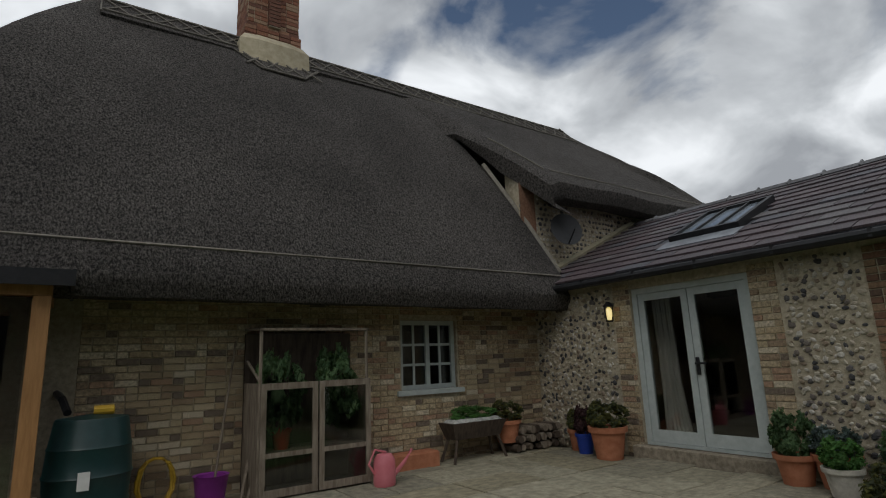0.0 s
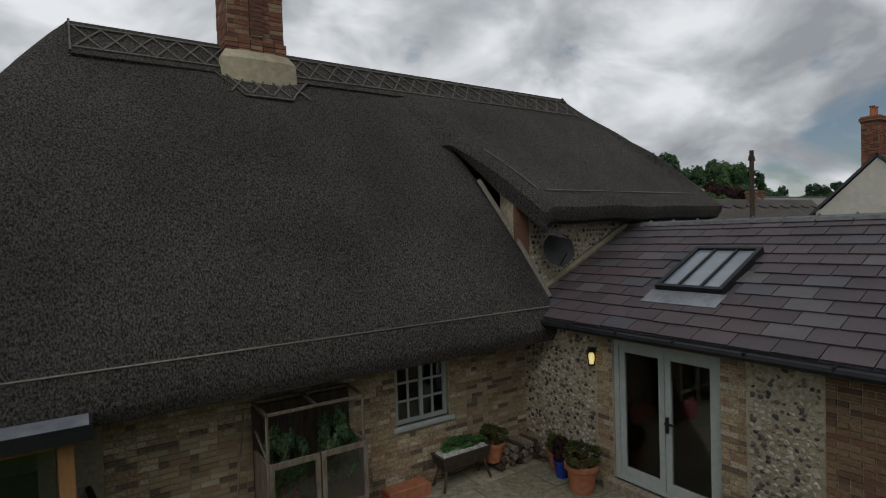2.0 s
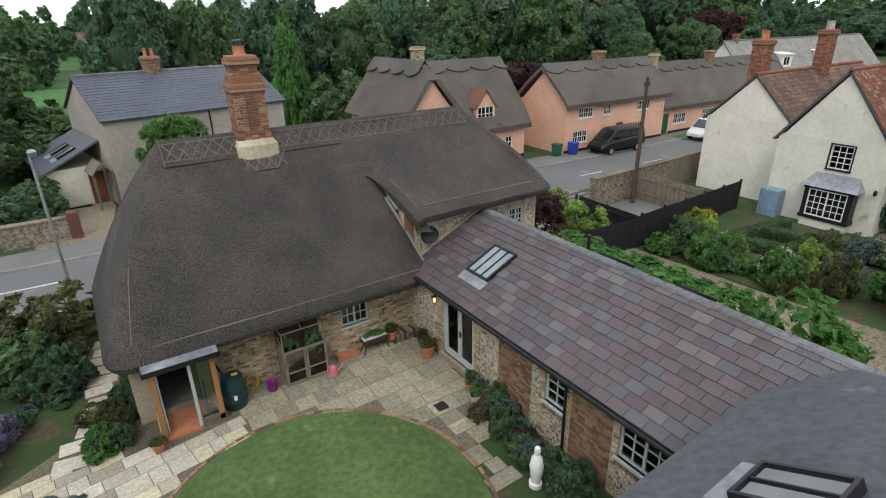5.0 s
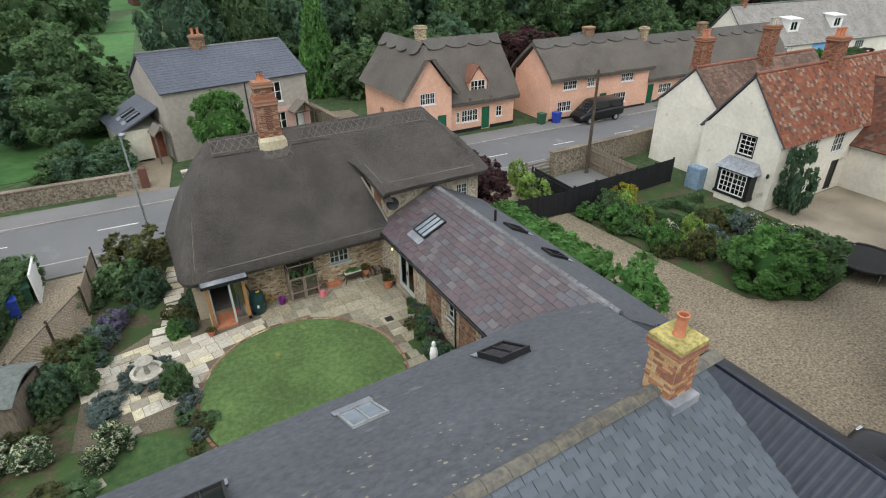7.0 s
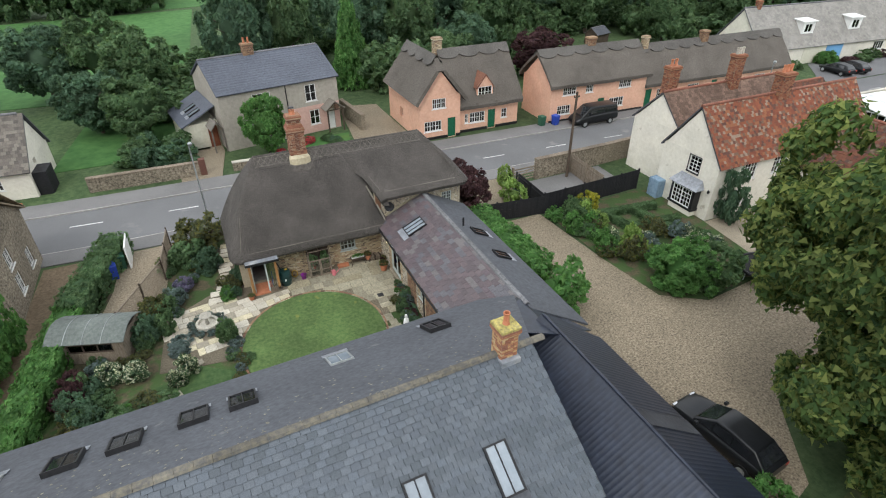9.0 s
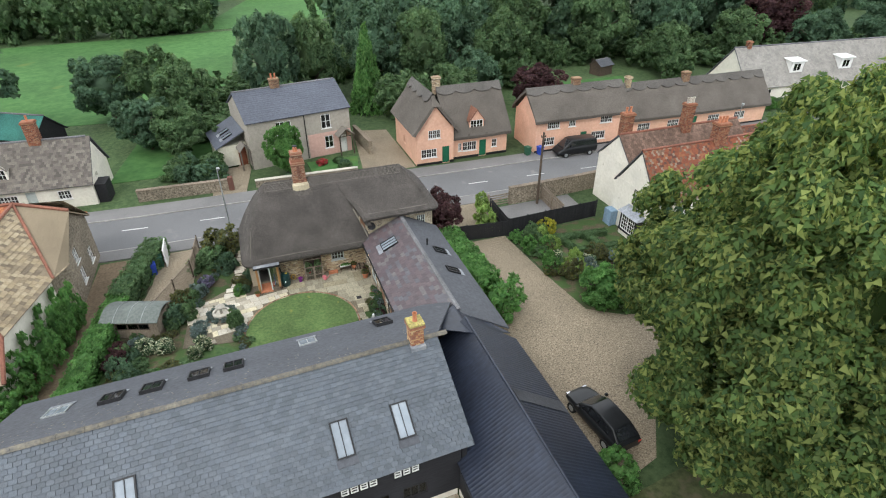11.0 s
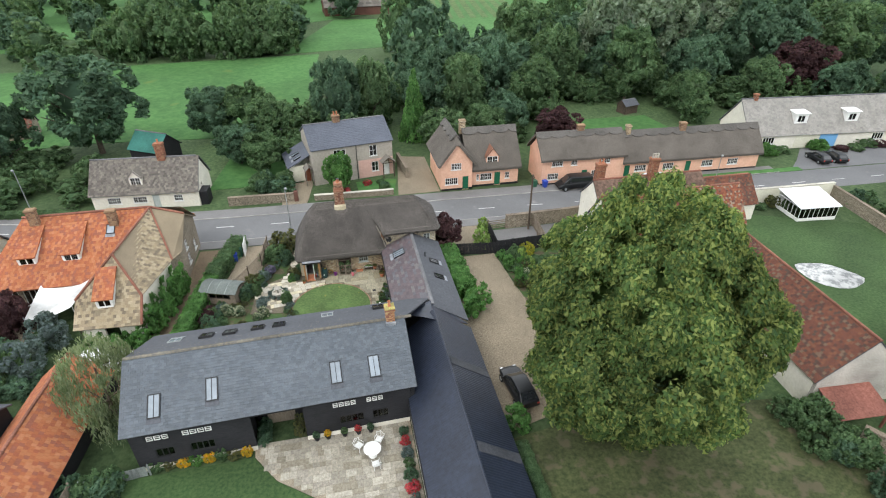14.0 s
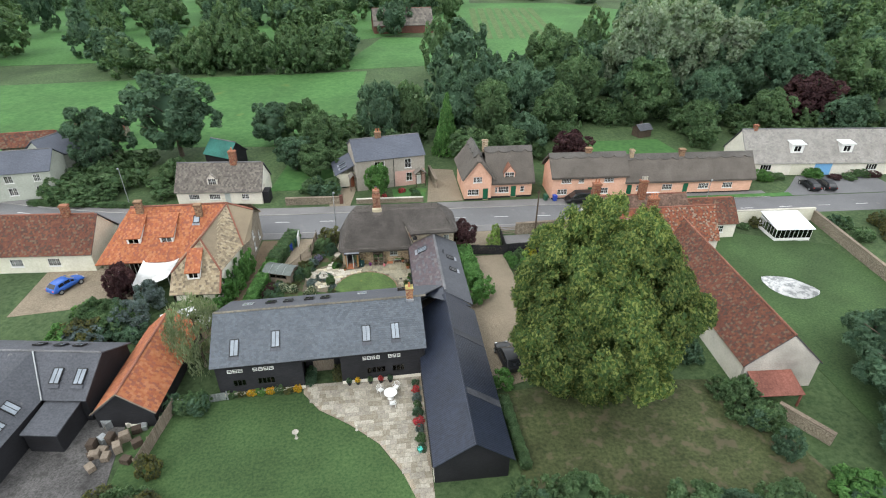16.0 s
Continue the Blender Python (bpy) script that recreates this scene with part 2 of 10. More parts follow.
PINK_WALL = mat("pink_render", (0.6468, 0.3703, 0.2608), (0.7252, 0.4488, 0.3245), scale=4, rough=0.9, bump=0.25, big=0.08, big_scale=0.7)
GREY_WALL = mat("grey_render", (0.30, 0.275, 0.235), (0.38, 0.35, 0.30), scale=4, rough=0.92, bump=0.25, big=0.1)
PINK_PALE = mat("dusty_pink_render", (0.52, 0.33, 0.28), (0.60, 0.39, 0.33), scale=4, rough=0.92, bump=0.2, big=0.08)
GREEN_GREY_WALL = mat("grey_green_render", (0.33, 0.35, 0.30), (0.42, 0.44, 0.38), scale=4, rough=0.92, bump=0.2, big=0.1)
TILE_ORANGE = many("orange_tile", [(0.3520, 0.1235, 0.0550), (0.2904, 0.0950, 0.0500), (0.3960, 0.1615, 0.0800), (0.3168, 0.1092, 0.0500), (0.2552, 0.0950, 0.0600), (0.3696, 0.1425, 0.0650)], rough=0.9, bump=0.4)
TILE_MOTTLED = many("mottled_red_tile", [(0.216, 0.0722, 0.0378), (0.172, 0.0574, 0.0342), (0.24, 0.0984, 0.0504), (0.24, 0.1804, 0.135), (0.2, 0.0656, 0.036), (0.104, 0.0508, 0.0378), (0.188, 0.064, 0.036), (0.152, 0.0902, 0.063)], rough=0.9, bump=0.5)
TILE_BROWN = many("mossy_brown_tile", [(0.132, 0.0516, 0.0315), (0.1082, 0.0447, 0.0306), (0.148, 0.0619, 0.0369), (0.08, 0.0404, 0.031), (0.136, 0.0903, 0.063), (0.1248, 0.0491, 0.0325), (0.116, 0.0464, 0.0302), (0.076, 0.0482, 0.0369)], rough=0.9, bump=0.5)
TILE_STONE = many("stone_tile", [(0.2880, 0.2320, 0.1476), (0.2400, 0.1920, 0.1271), (0.3360, 0.2800, 0.1886), (0.2080, 0.1680, 0.1148), (0.1600, 0.1280, 0.0902), (0.3040, 0.2480, 0.1640)], rough=0.95, bump=0.5)
TILE_GREY = many("grey_tile", [(0.130, 0.115, 0.100), (0.110, 0.098, 0.085), (0.155, 0.138, 0.118), (0.175, 0.158, 0.135), (0.095, 0.086, 0.076), (0.138, 0.122, 0.105)], rough=0.9, bump=0.4)
TILE_PALE = many("pale_grey_tile", [(0.24, 0.23, 0.21), (0.21, 0.2, 0.185), (0.28, 0.265, 0.24), (0.25, 0.235, 0.215)], rough=0.9, bump=0.3)
RIDGE_TILE = mat("ridge_tile", (0.10, 0.10, 0.105), (0.17, 0.17, 0.175), scale=8, rough=0.7, bump=0.3)
RIDGE_LICHEN = mat("lichened_ridge", (0.095, 0.092, 0.088), (0.185, 0.165, 0.125), scale=6, rough=0.95, bump=0.4)
RIDGE_RED = mat("red_ridge", (0.16, 0.07, 0.05), (0.28, 0.12, 0.08), scale=8, rough=0.9, bump=0.3)
PAINT_WHITE = mat("white_paint", (0.68, 0.68, 0.65), (0.76, 0.76, 0.74), scale=10, rough=0.5, bump=0.05, big=0.05)
PAINT_SAGE = mat("sage_paint", (0.40, 0.44, 0.42), (0.48, 0.52, 0.50), scale=10, rough=0.5, bump=0.05, big=0.06)
PAINT_GREEN = mat("green_paint", (0.01, 0.10, 0.05), (0.02, 0.14, 0.075), scale=8, rough=0.45, bump=0.05, big=0.1)
PAINT_BLUE = mat("blue_paint", (0.15, 0.36, 0.62), (0.19, 0.42, 0.70), scale=8, rough=0.5, bump=0.05, big=0.05)
PAINT_BLACK = mat("black_paint", (0.0120, 0.0120, 0.0130), (0.0220, 0.0220, 0.0240), scale=8, rough=0.45, bump=0.05, big=0.1)
OAK = mat("oak", (0.27, 0.135, 0.05), (0.40, 0.21, 0.085), scale=5, rough=0.65, bump=0.25, stretch=(4, 4, 0.5), big=0.2)
WOOD_GREY = mat("weathered_wood", (0.14, 0.11, 0.08), (0.27, 0.225, 0.175), scale=6, rough=0.9, bump=0.4, stretch=(4, 4, 0.6), big=0.25)
WOOD_DARK = mat("dark_wood", (0.045, 0.032, 0.024), (0.10, 0.075, 0.055), scale=6, rough=0.85, bump=0.4, stretch=(4, 4, 0.6), big=0.25)
METAL_GREY = mat("galvanised", (0.30, 0.32, 0.32), (0.42, 0.44, 0.44), scale=8, rough=0.45, metal=0.6, bump=0.05)
PLASTIC_GREEN = mat("green_plastic", (0.006, 0.035, 0.035), (0.012, 0.05, 0.05), scale=8, rough=0.4, bump=0.05, spec=0.5)
TERRACOTTA = mat("terracotta", (0.36, 0.13, 0.065), (0.48, 0.20, 0.11), scale=9, rough=0.85, bump=0.2, big=0.25)
PLAIN_PINK = mat("pink_plastic", (0.62, 0.17, 0.20), (0.68, 0.22, 0.25), scale=6, rough=0.4, bump=0.02)
PLAIN_PURPLE = mat("purple_plastic", (0.16, 0.02, 0.18), (0.20, 0.03, 0.22), scale=6, rough=0.4, bump=0.02)
PLAIN_YELLOW = mat("yellow_plastic", (0.55, 0.33, 0.03), (0.65, 0.42, 0.05), scale=6, rough=0.4, bump=0.02)
PLAIN_RED = mat("red_plastic", (0.42, 0.04, 0.03), (0.50, 0.06, 0.04), scale=6, rough=0.4, bump=0.02)
PLAIN_BLUE = mat("blue_plastic", (0.02, 0.05, 0.30), (0.03, 0.07, 0.38), scale=6, rough=0.4, bump=0.02)
TURQUOISE = mat("turquoise_plastic", (0.05, 0.40, 0.33), (0.07, 0.48, 0.40), scale=6, rough=0.4, bump=0.02)
RUBBER = mat("rubber", (0.012, 0.012, 0.012), (0.022, 0.022, 0.022), scale=12, rough=0.8, bump=0.1)
CLOTH_WHITE = mat("white_canvas", (0.5440, 0.5440, 0.5280), (0.6400, 0.6400, 0.6240), scale=2.5, rough=0.9, bump=0.4, depth=0.05)
STONE_PALE = mat("pale_stone", (0.34, 0.32, 0.27), (0.52, 0.49, 0.42), scale=10, rough=0.95, bump=0.4)
SLAB = many("sandstone_slab", [(0.2782, 0.2524, 0.1797), (0.2473, 0.2267, 0.1656), (0.3194, 0.2885, 0.2081), (0.2628, 0.2318, 0.1561), (0.2267, 0.2061, 0.1514), (0.2937, 0.2679, 0.1939)], island=False, scale=7, grain=0.3, rough=0.9, bump=0.35)
SLAB_PALE = many("pale_slab", [(0.46, 0.42, 0.34), (0.40, 0.36, 0.285), (0.52, 0.48, 0.40), (0.30, 0.27, 0.21), (0.48, 0.43, 0.30), (0.44, 0.405, 0.335)], island=False, scale=7, grain=0.25, rough=0.9, bump=0.35)
PATIO_JOINT = mat("patio_joint", (0.075, 0.064, 0.045), (0.190, 0.160, 0.115), scale=14, rough=0.95, bump=0.5)
SLAB_JOINT = mat("slab_joint", (0.1700, 0.1445, 0.1050), (0.3400, 0.2890, 0.2188), scale=14, rough=0.95, bump=0.5)
ASPHALT = mat("asphalt", (0.115, 0.115, 0.118), (0.165, 0.165, 0.168), scale=22, rough=0.85, bump=0.3, big=0.12, big_scale=0.18, stain=(0.20, 0.195, 0.19), stain_at=0.64, depth=0.01)
FOOTWAY = mat("footway", (0.1360, 0.1320, 0.1296), (0.1880, 0.1840, 0.1804), scale=20, rough=0.9, bump=0.3, big=0.15, big_scale=0.3, depth=0.01)
YARD = mat("yard_concrete", (0.05, 0.048, 0.046), (0.115, 0.11, 0.106), scale=6, rough=0.9, bump=0.3, big=0.35, big_scale=0.4, stain=(0.05, 0.048, 0.045), stain_at=0.58)
KERB = mat("kerb_stone", (0.26, 0.25, 0.235), (0.36, 0.35, 0.33), scale=9, rough=0.9, bump=0.3)
ROAD_PAINT = mat("road_paint", (0.4400, 0.4400, 0.4240), (0.5760, 0.5760, 0.5600), scale=9, rough=0.7, bump=0.1)
GRAVEL = mat("gravel", (0.085, 0.067, 0.048), (0.345, 0.287, 0.205), scale=10.5, rough=0.95, bump=1.0, big=0.14, big_scale=0.3, depth=0.03, ramp=(0.32, 0.68))
BED_SOIL = mat("bed_soil", (0.05, 0.045, 0.025), (0.105, 0.085, 0.052), scale=7, rough=0.95, bump=0.8, big=0.3, depth=0.04, stain=(0.042, 0.075, 0.022), stain_at=0.44)
TRACK = mat("earth_track", (0.13, 0.095, 0.06), (0.22, 0.165, 0.11), scale=7, rough=0.95, bump=0.6, big=0.25, depth=0.03)
LAWN = mat("lawn", (0.0504, 0.0957, 0.0275), (0.1018, 0.1508, 0.0510), scale=5, rough=0.95, bump=0.8, big=0.25, big_scale=0.5, depth=0.03, stain=(0.1500, 0.1664, 0.0432), stain_at=0.66)
LAWN_DEEP = mat("deep_lawn", (0.0260, 0.0600, 0.0190), (0.0600, 0.1000, 0.0340), scale=4, rough=0.95, bump=0.8, big=0.3, big_scale=0.14, depth=0.03)
FIELD = mat("field", (0.0383, 0.1116, 0.0280), (0.0706, 0.1651, 0.0450), scale=0.9, rough=0.95, bump=0.6, big=0.22, big_scale=0.05, depth=0.05, stain=(0.098, 0.152, 0.036), stain_at=0.66)
# Brown worn patches, over grass darkened to carry the tree's shade.
SHADE_LAWN = mat("shaded_worn_lawn", (0.030, 0.044, 0.016), (0.075, 0.084, 0.034), scale=3, rough=0.95, bump=0.8, big=0.3, big_scale=0.3, depth=0.03, stain=(0.095, 0.085, 0.050), stain_at=0.55)
ROUGH_GRASS = mat("rough_grass", (0.0290, 0.0580, 0.0200), (0.0720, 0.1080, 0.0440), scale=2.2, rough=0.95, bump=0.9, big=0.35, big_scale=0.06, depth=0.08)
BARK = mat("bark", (0.07, 0.055, 0.04), (0.17, 0.14, 0.105), scale=7, rough=0.95, bump=0.8, stretch=(3, 3, 0.6), depth=0.04)
LEAF_MID = leafy("mid_leaf", [(0.0730, 0.1307, 0.0311), (0.1005, 0.1656, 0.0382), (0.0585, 0.1081, 0.0277), (0.1278, 0.1919, 0.0484)])
LEAF_TREE = leafy("big_tree_leaf", [(0.069, 0.121, 0.021), (0.110, 0.168, 0.026), (0.044, 0.083, 0.017), (0.218, 0.255, 0.041)])
LEAF_DARK = leafy("dark_leaf", [(0.0626, 0.1168, 0.0373), (0.0886, 0.1492, 0.0467), (0.0522, 0.0994, 0.0326), (0.1093, 0.1740, 0.0560)])
LEAF_BRIGHT = leafy("bright_leaf", [(0.0734, 0.1693, 0.0230), (0.0978, 0.2185, 0.0322), (0.0537, 0.1311, 0.0207), (0.1271, 0.2403, 0.0403)])
LEAF_WILLOW = leafy("willow_leaf", [(0.1661, 0.2289, 0.0756), (0.2158, 0.2797, 0.0958), (0.1246, 0.1865, 0.0556), (0.2656, 0.3222, 0.1210)])
LEAF_PURPLE = leafy("purple_leaf", [(0.0525, 0.0256, 0.0300), (0.0750, 0.0352, 0.0405), (0.0390, 0.0224, 0.0255), (0.0900, 0.0480, 0.0480)])
LEAF_OLIVE = leafy("olive_leaf", [(0.0788, 0.0893, 0.0263), (0.1050, 0.1103, 0.0315), (0.0578, 0.0735, 0.0210), (0.1365, 0.1313, 0.0420)])
LEAF_BIRCH = leafy("birch_leaf", [(0.1350, 0.1750, 0.0500), (0.1750, 0.2150, 0.0620), (0.1000, 0.1400, 0.0380), (0.2150, 0.2500, 0.0850)])
LEAF_GREY = leafy("grey_green_leaf", [(0.1000, 0.1350, 0.0630), (0.1300, 0.1700, 0.0840), (0.0750, 0.1100, 0.0490), (0.1600, 0.2000, 0.1050)])
LEAF_GOLD = leafy("gold_leaf", [(0.36, 0.33, 0.035), (0.44, 0.38, 0.045), (0.20, 0.23, 0.035), (0.30, 0.30, 0.035)])
LEAF_LIME = leafy("lime_leaf", [(0.150, 0.240, 0.032), (0.200, 0.300, 0.042), (0.105, 0.180, 0.026), (0.250, 0.330, 0.055)])
FLOWER_WHITE = leafy("white_flower", [(0.06, 0.10, 0.03), (0.50, 0.50, 0.36), (0.07, 0.12, 0.03), (0.09, 0.14, 0.04), (0.55, 0.55, 0.42), (0.06, 0.1, 0.03)])
FLOWER_YELLOW = leafy("yellow_flower", [(0.62, 0.38, 0.02), (0.70, 0.30, 0.02), (0.16, 0.2, 0.04), (0.55, 0.42, 0.03)])
FLOWER_RED = leafy("red_flower", [(0.55, 0.04, 0.03), (0.60, 0.10, 0.16), (0.10, 0.16, 0.04), (0.5, 0.03, 0.06)])
FLOWER_LILAC = leafy("lilac_flower", [(0.1820, 0.1500, 0.2480), (0.2240, 0.1950, 0.2976), (0.0980, 0.1200, 0.0744), (0.1540, 0.1275, 0.2232)])
GLASS = glass("window_glass", 0.5)
GLASS_CLEAR = glass("clear_glass", 0.8)
# Opaque rooflight pane: the sky's reflection is put into its pale blue base.
SKYLIGHT = mat("sky_tinted_pane", (0.1800, 0.2108, 0.2405), (0.2400, 0.2728, 0.3055), scale=1.5, rough=0.08, bump=0, big=0.2, spec=0.8)
CURTAIN = mat("curtain", (0.5, 0.48, 0.44), (0.62, 0.6, 0.56), scale=5, rough=0.95, bump=0.2)
DARK_ROOM = mat("room_plaster", (0.22, 0.2, 0.18), (0.27, 0.25, 0.22), scale=4, rough=0.95, bump=0.1)
CAR_BLACK = mat("black_car_paint", (0.008, 0.009, 0.010), (0.012, 0.013, 0.015), scale=3, rough=0.32, bump=0, spec=0.35, big=0.1)
CAR_WHITE = mat("white_car_paint", (0.62, 0.62, 0.62), (0.68, 0.68, 0.68), scale=3, rough=0.2, bump=0, spec=0.6, big=0.05)
CAR_RED = mat("red_car_paint", (0.22, 0.012, 0.015), (0.27, 0.016, 0.02), scale=3, rough=0.2, bump=0, spec=0.6, big=0.05)
CAR_BLUE = mat("blue_car_paint", (0.02, 0.09, 0.36), (0.03, 0.11, 0.42), scale=3, rough=0.2, bump=0, spec=0.6, big=0.05)
CAR_GLASS = mat("car_glass", (0.012, 0.014, 0.016), (0.02, 0.022, 0.025), scale=3, rough=0.05, bump=0, spec=0.9)
CHROME = mat("chrome", (0.5, 0.5, 0.5), (0.6, 0.6, 0.6), scale=5, rough=0.2, metal=1.0, bump=0)
LAMP_GLOW = bpy.data.materials.new("lamp_glow")
LAMP_GLOW.use_nodes = True
LAMP_GLOW.node_tree.nodes["Principled BSDF"].inputs["Emission Color"].default_value = (1.0, 0.78, 0.25, 1)
LAMP_GLOW.node_tree.nodes["Principled BSDF"].inputs["Emission Strength"].default_value = 1.6

# ---- shape helpers ----


class Shape:
    """Vertices and faces gathered from simple solids, made into one mesh."""

    def __init__(self):
        self.v, self.f = [], []

    def add(self, v, f):
        k = len(self.v)
        self.v += [tuple(p) for p in v]
        self.f += [tuple(i + k for i in q) for q in f]
        return self

    def box(self, x0, y0, z0, x1, y1, z1, m=None):
        v = [Vector((x, y, z)) for z in (z0, z1) for x, y in ((x0, y0), (x1, y0), (x1, y1), (x0, y1))]
        if m is not None:
            v = [m @ p for p in v]
        return self.add(v, [(3, 2, 1, 0), (4, 5, 6, 7), (0, 1, 5, 4), (1, 2, 6, 5), (2, 3, 7, 6), (3, 0, 4, 7)])

    def cbox(self, x0, y0, z0, x1, y1, z1, c, m=None):
        """A box whose top edges are chamfered by c."""
        v = [Vector(p) for p in ((x0, y0, z0), (x1, y0, z0), (x1, y1, z0), (x0, y1, z0), (x0, y0, z1 - c), (x1, y0, z1 - c), (x1, y1, z1 - c), (x0, y1, z1 - c), (x0 + c, y0 + c, z1), (x1 - c, y0 + c, z1), (x1 - c, y1 - c, z1), (x0 + c, y1 - c, z1))]
        if m is not None:
            v = [m @ p for p in v]
        f = [(3, 2, 1, 0), (8, 9, 10, 11)]
        for i in range(4):
            j = (i + 1) % 4
            f += [(i, j, 4 + j, 4 + i), (4 + i, 4 + j, 8 + j, 8 + i)]
        return self.add(v, f)

    def prism(self, poly, z0, z1, c=0.0):
        """A polygon in plan, counter-clockwise, drawn up from z0 to z1."""
        n = len(poly)
        v = [(x, y, z0) for x, y in poly] + [(x, y, z1) for x, y in poly]
        f = [tuple(reversed(range(n))), tuple(range(n, 2 * n))]
        f += [(i, (i + 1) % n, n + (i + 1) % n, n + i) for i in range(n)]
        return self.add(v, f)

    def slab(self, pts, th):
        """A flat polygon in space, seen counter-clockwise from outside, with thickness th inwards."""
        p = [Vector(q) for q in pts]
        nrm = (p[1] - p[0]).cross(p[2] - p[0]).normalized()
        n = len(p)
        v = p + [q - nrm * th for q in p]
        f = [tuple(range(n)), tuple(reversed(range(n, 2 * n)))]
        f += [((i + 1) % n, i, n + i, n + (i + 1) % n) for i in range(n)]
        return self.add(v, f)

    def tube(self, pts, r, n=6, r2=None):
        p = [Vector(q) for q in pts]
        rings, v, f = len(p), [], []
        for i, q in enumerate(p):
            d = (p[min(i + 1, rings - 1)] - p[max(i - 1, 0)]).normalized()
            a = d.orthogonal().normalized()
            b = d.cross(a)
            rr = r if r2 is None else r + (r2 - r) * i / (rings - 1)
            v += [q + (a * math.cos(k * math.tau / n) + b * math.sin(k * math.tau / n)) * rr for k in range(n)]
        for i in range(rings - 1):
            for k in range(n):
                j = (k + 1) % n
                f.append((i * n + k, i * n + j, (i + 1) * n + j, (i + 1) * n + k))
        f += [tuple(reversed(range(n))), tuple(range((rings - 1) * n, rings * n))]
        return self.add(v, f)

    def lathe(self, prof, n=16, at=(0, 0, 0)):
        """Rings of (radius, z) round the z axis."""
        v, f, k = [], [], len(prof)
        for r, z in prof:
            v += [(at[0] + r * math.cos(i * math.tau / n), at[1] + r * math.sin(i * math.tau / n), at[2] + z) for i in range(n)]
        for a in range(k - 1):
            for i in range(n):
                j = (i + 1) % n
                f.append((a * n + i, a * n + j, (a + 1) * n + j, (a + 1) * n + i))
        f += [tuple(reversed(range(n))), tuple(range((k - 1) * n, k * n))]
        return self.add(v, f)

    def mesh(self, name, smooth=False):
        me = bpy.data.meshes.new(name)
        me.from_pydata(self.v, [], self.f)
        if smooth:
            me.polygons.foreach_set("use_smooth", [True] * len(me.polygons))
            me.set_sharp_from_angle(angle=radians(40))
        me.update()
        return me


def in_poly(px, py, poly):
    hit = False
    for (xa, ya), (xb, yb) in zip(poly, poly[1:] + poly[:1]):
        if (ya > py) != (yb > py) and px < (xb - xa) * (py - ya) / (yb - ya) + xa:
            hit = not hit
    return hit


def part(name, shape, material, parent=None, label="", smooth=False, m=None, kind=""):
    me = shape.mesh(name, smooth) if isinstance(shape, Shape) else shape
    if material is not None and not me.materials:
        me.materials.append(material)
    ob = new(name, me)
    ob.parent = parent
    if m is not None:
        ob.matrix_basis = m
    return tagged(ob, label, kind=kind)


def thing(name, m, label, category, group="", kind=""):
    ob = new(name)
    ob.empty_display_size = 0.2
    ob.matrix_basis = m
    return tagged(ob, label, category, group, kind)


def solo(name, shape, material, label, category, group="", kind="", smooth=False, m=None):
    return tagged(part(name, shape, material, None, label, smooth, m), "", category, group, kind)


def wall_run(sh, a, b, z0, z1, t, holes=()):
    """A wall from a to b in plan, inside to its left, with holes (u0, u1, h0, h1) right through."""
    a, b = Vector((*a, 0)), Vector((*b, 0))
    length, d = (b - a).length, (b - a).normalized()
    m = Matrix((( d.x, -d.y, 0, a.x), (d.y, d.x, 0, a.y), (0, 0, 1, 0), (0, 0, 0, 1)))
    us = sorted({0.0, length, *(min(max(u, 0.0), length) for h in holes for u in h[:2])})
    zs = sorted({z0, z1, *(min(max(z, z0), z1) for h in holes for z in h[2:])})
    nu, nz = len(us), len(zs)

    def solid(i, k):
        if not (0 <= i < nu - 1 and 0 <= k < nz - 1):
            return False
        u, z = (us[i] + us[i + 1]) / 2, (zs[k] + zs[k + 1]) / 2
        return not any(h[0] < u < h[1] and h[2] < z < h[3] for h in holes)

    v = [m @ Vector((u, y, z)) for y in (0, t) for z in zs for u in us]
    at = lambda i, k, side: side * nu * nz + k * nu + i
    f = []
    for i in range(nu - 1):
        for k in range(nz - 1):
            if not solid(i, k):
                continue
            f.append((at(i, k, 0), at(i + 1, k, 0), at(i + 1, k + 1, 0), at(i, k + 1, 0)))
            f.append((at(i, k + 1, 1), at(i + 1, k + 1, 1), at(i + 1, k, 1), at(i, k, 1)))
            if not solid(i - 1, k):
                f.append((at(i, k, 1), at(i, k, 0), at(i, k + 1, 0), at(i, k + 1, 1)))
            if not solid(i + 1, k):
                f.append((at(i + 1, k, 0), at(i + 1, k, 1), at(i + 1, k + 1, 1), at(i + 1, k + 1, 0)))
            if not solid(i, k - 1):
                f.append((at(i, k, 1), at(i + 1, k, 1), at(i + 1, k, 0), at(i, k, 0)))
            if not solid(i, k + 1):
                f.append((at(i, k + 1, 0), at(i + 1, k + 1, 0), at(i + 1, k + 1, 1), at(i, k + 1, 1)))
    used = sorted({q for face in f for q in face})
    renum = {q: n for n, q in enumerate(used)}
    sh.add([v[q] for q in used], [tuple(renum[q] for q in face) for face in f])
    return m


def wall_part(parent, material, a, b, z0, z1, t, holes=(), name="wall"):
    s = Shape()
    m = wall_run(s, a, b, z0, z1, t, holes)
    part(name, s, material, parent)
    return m


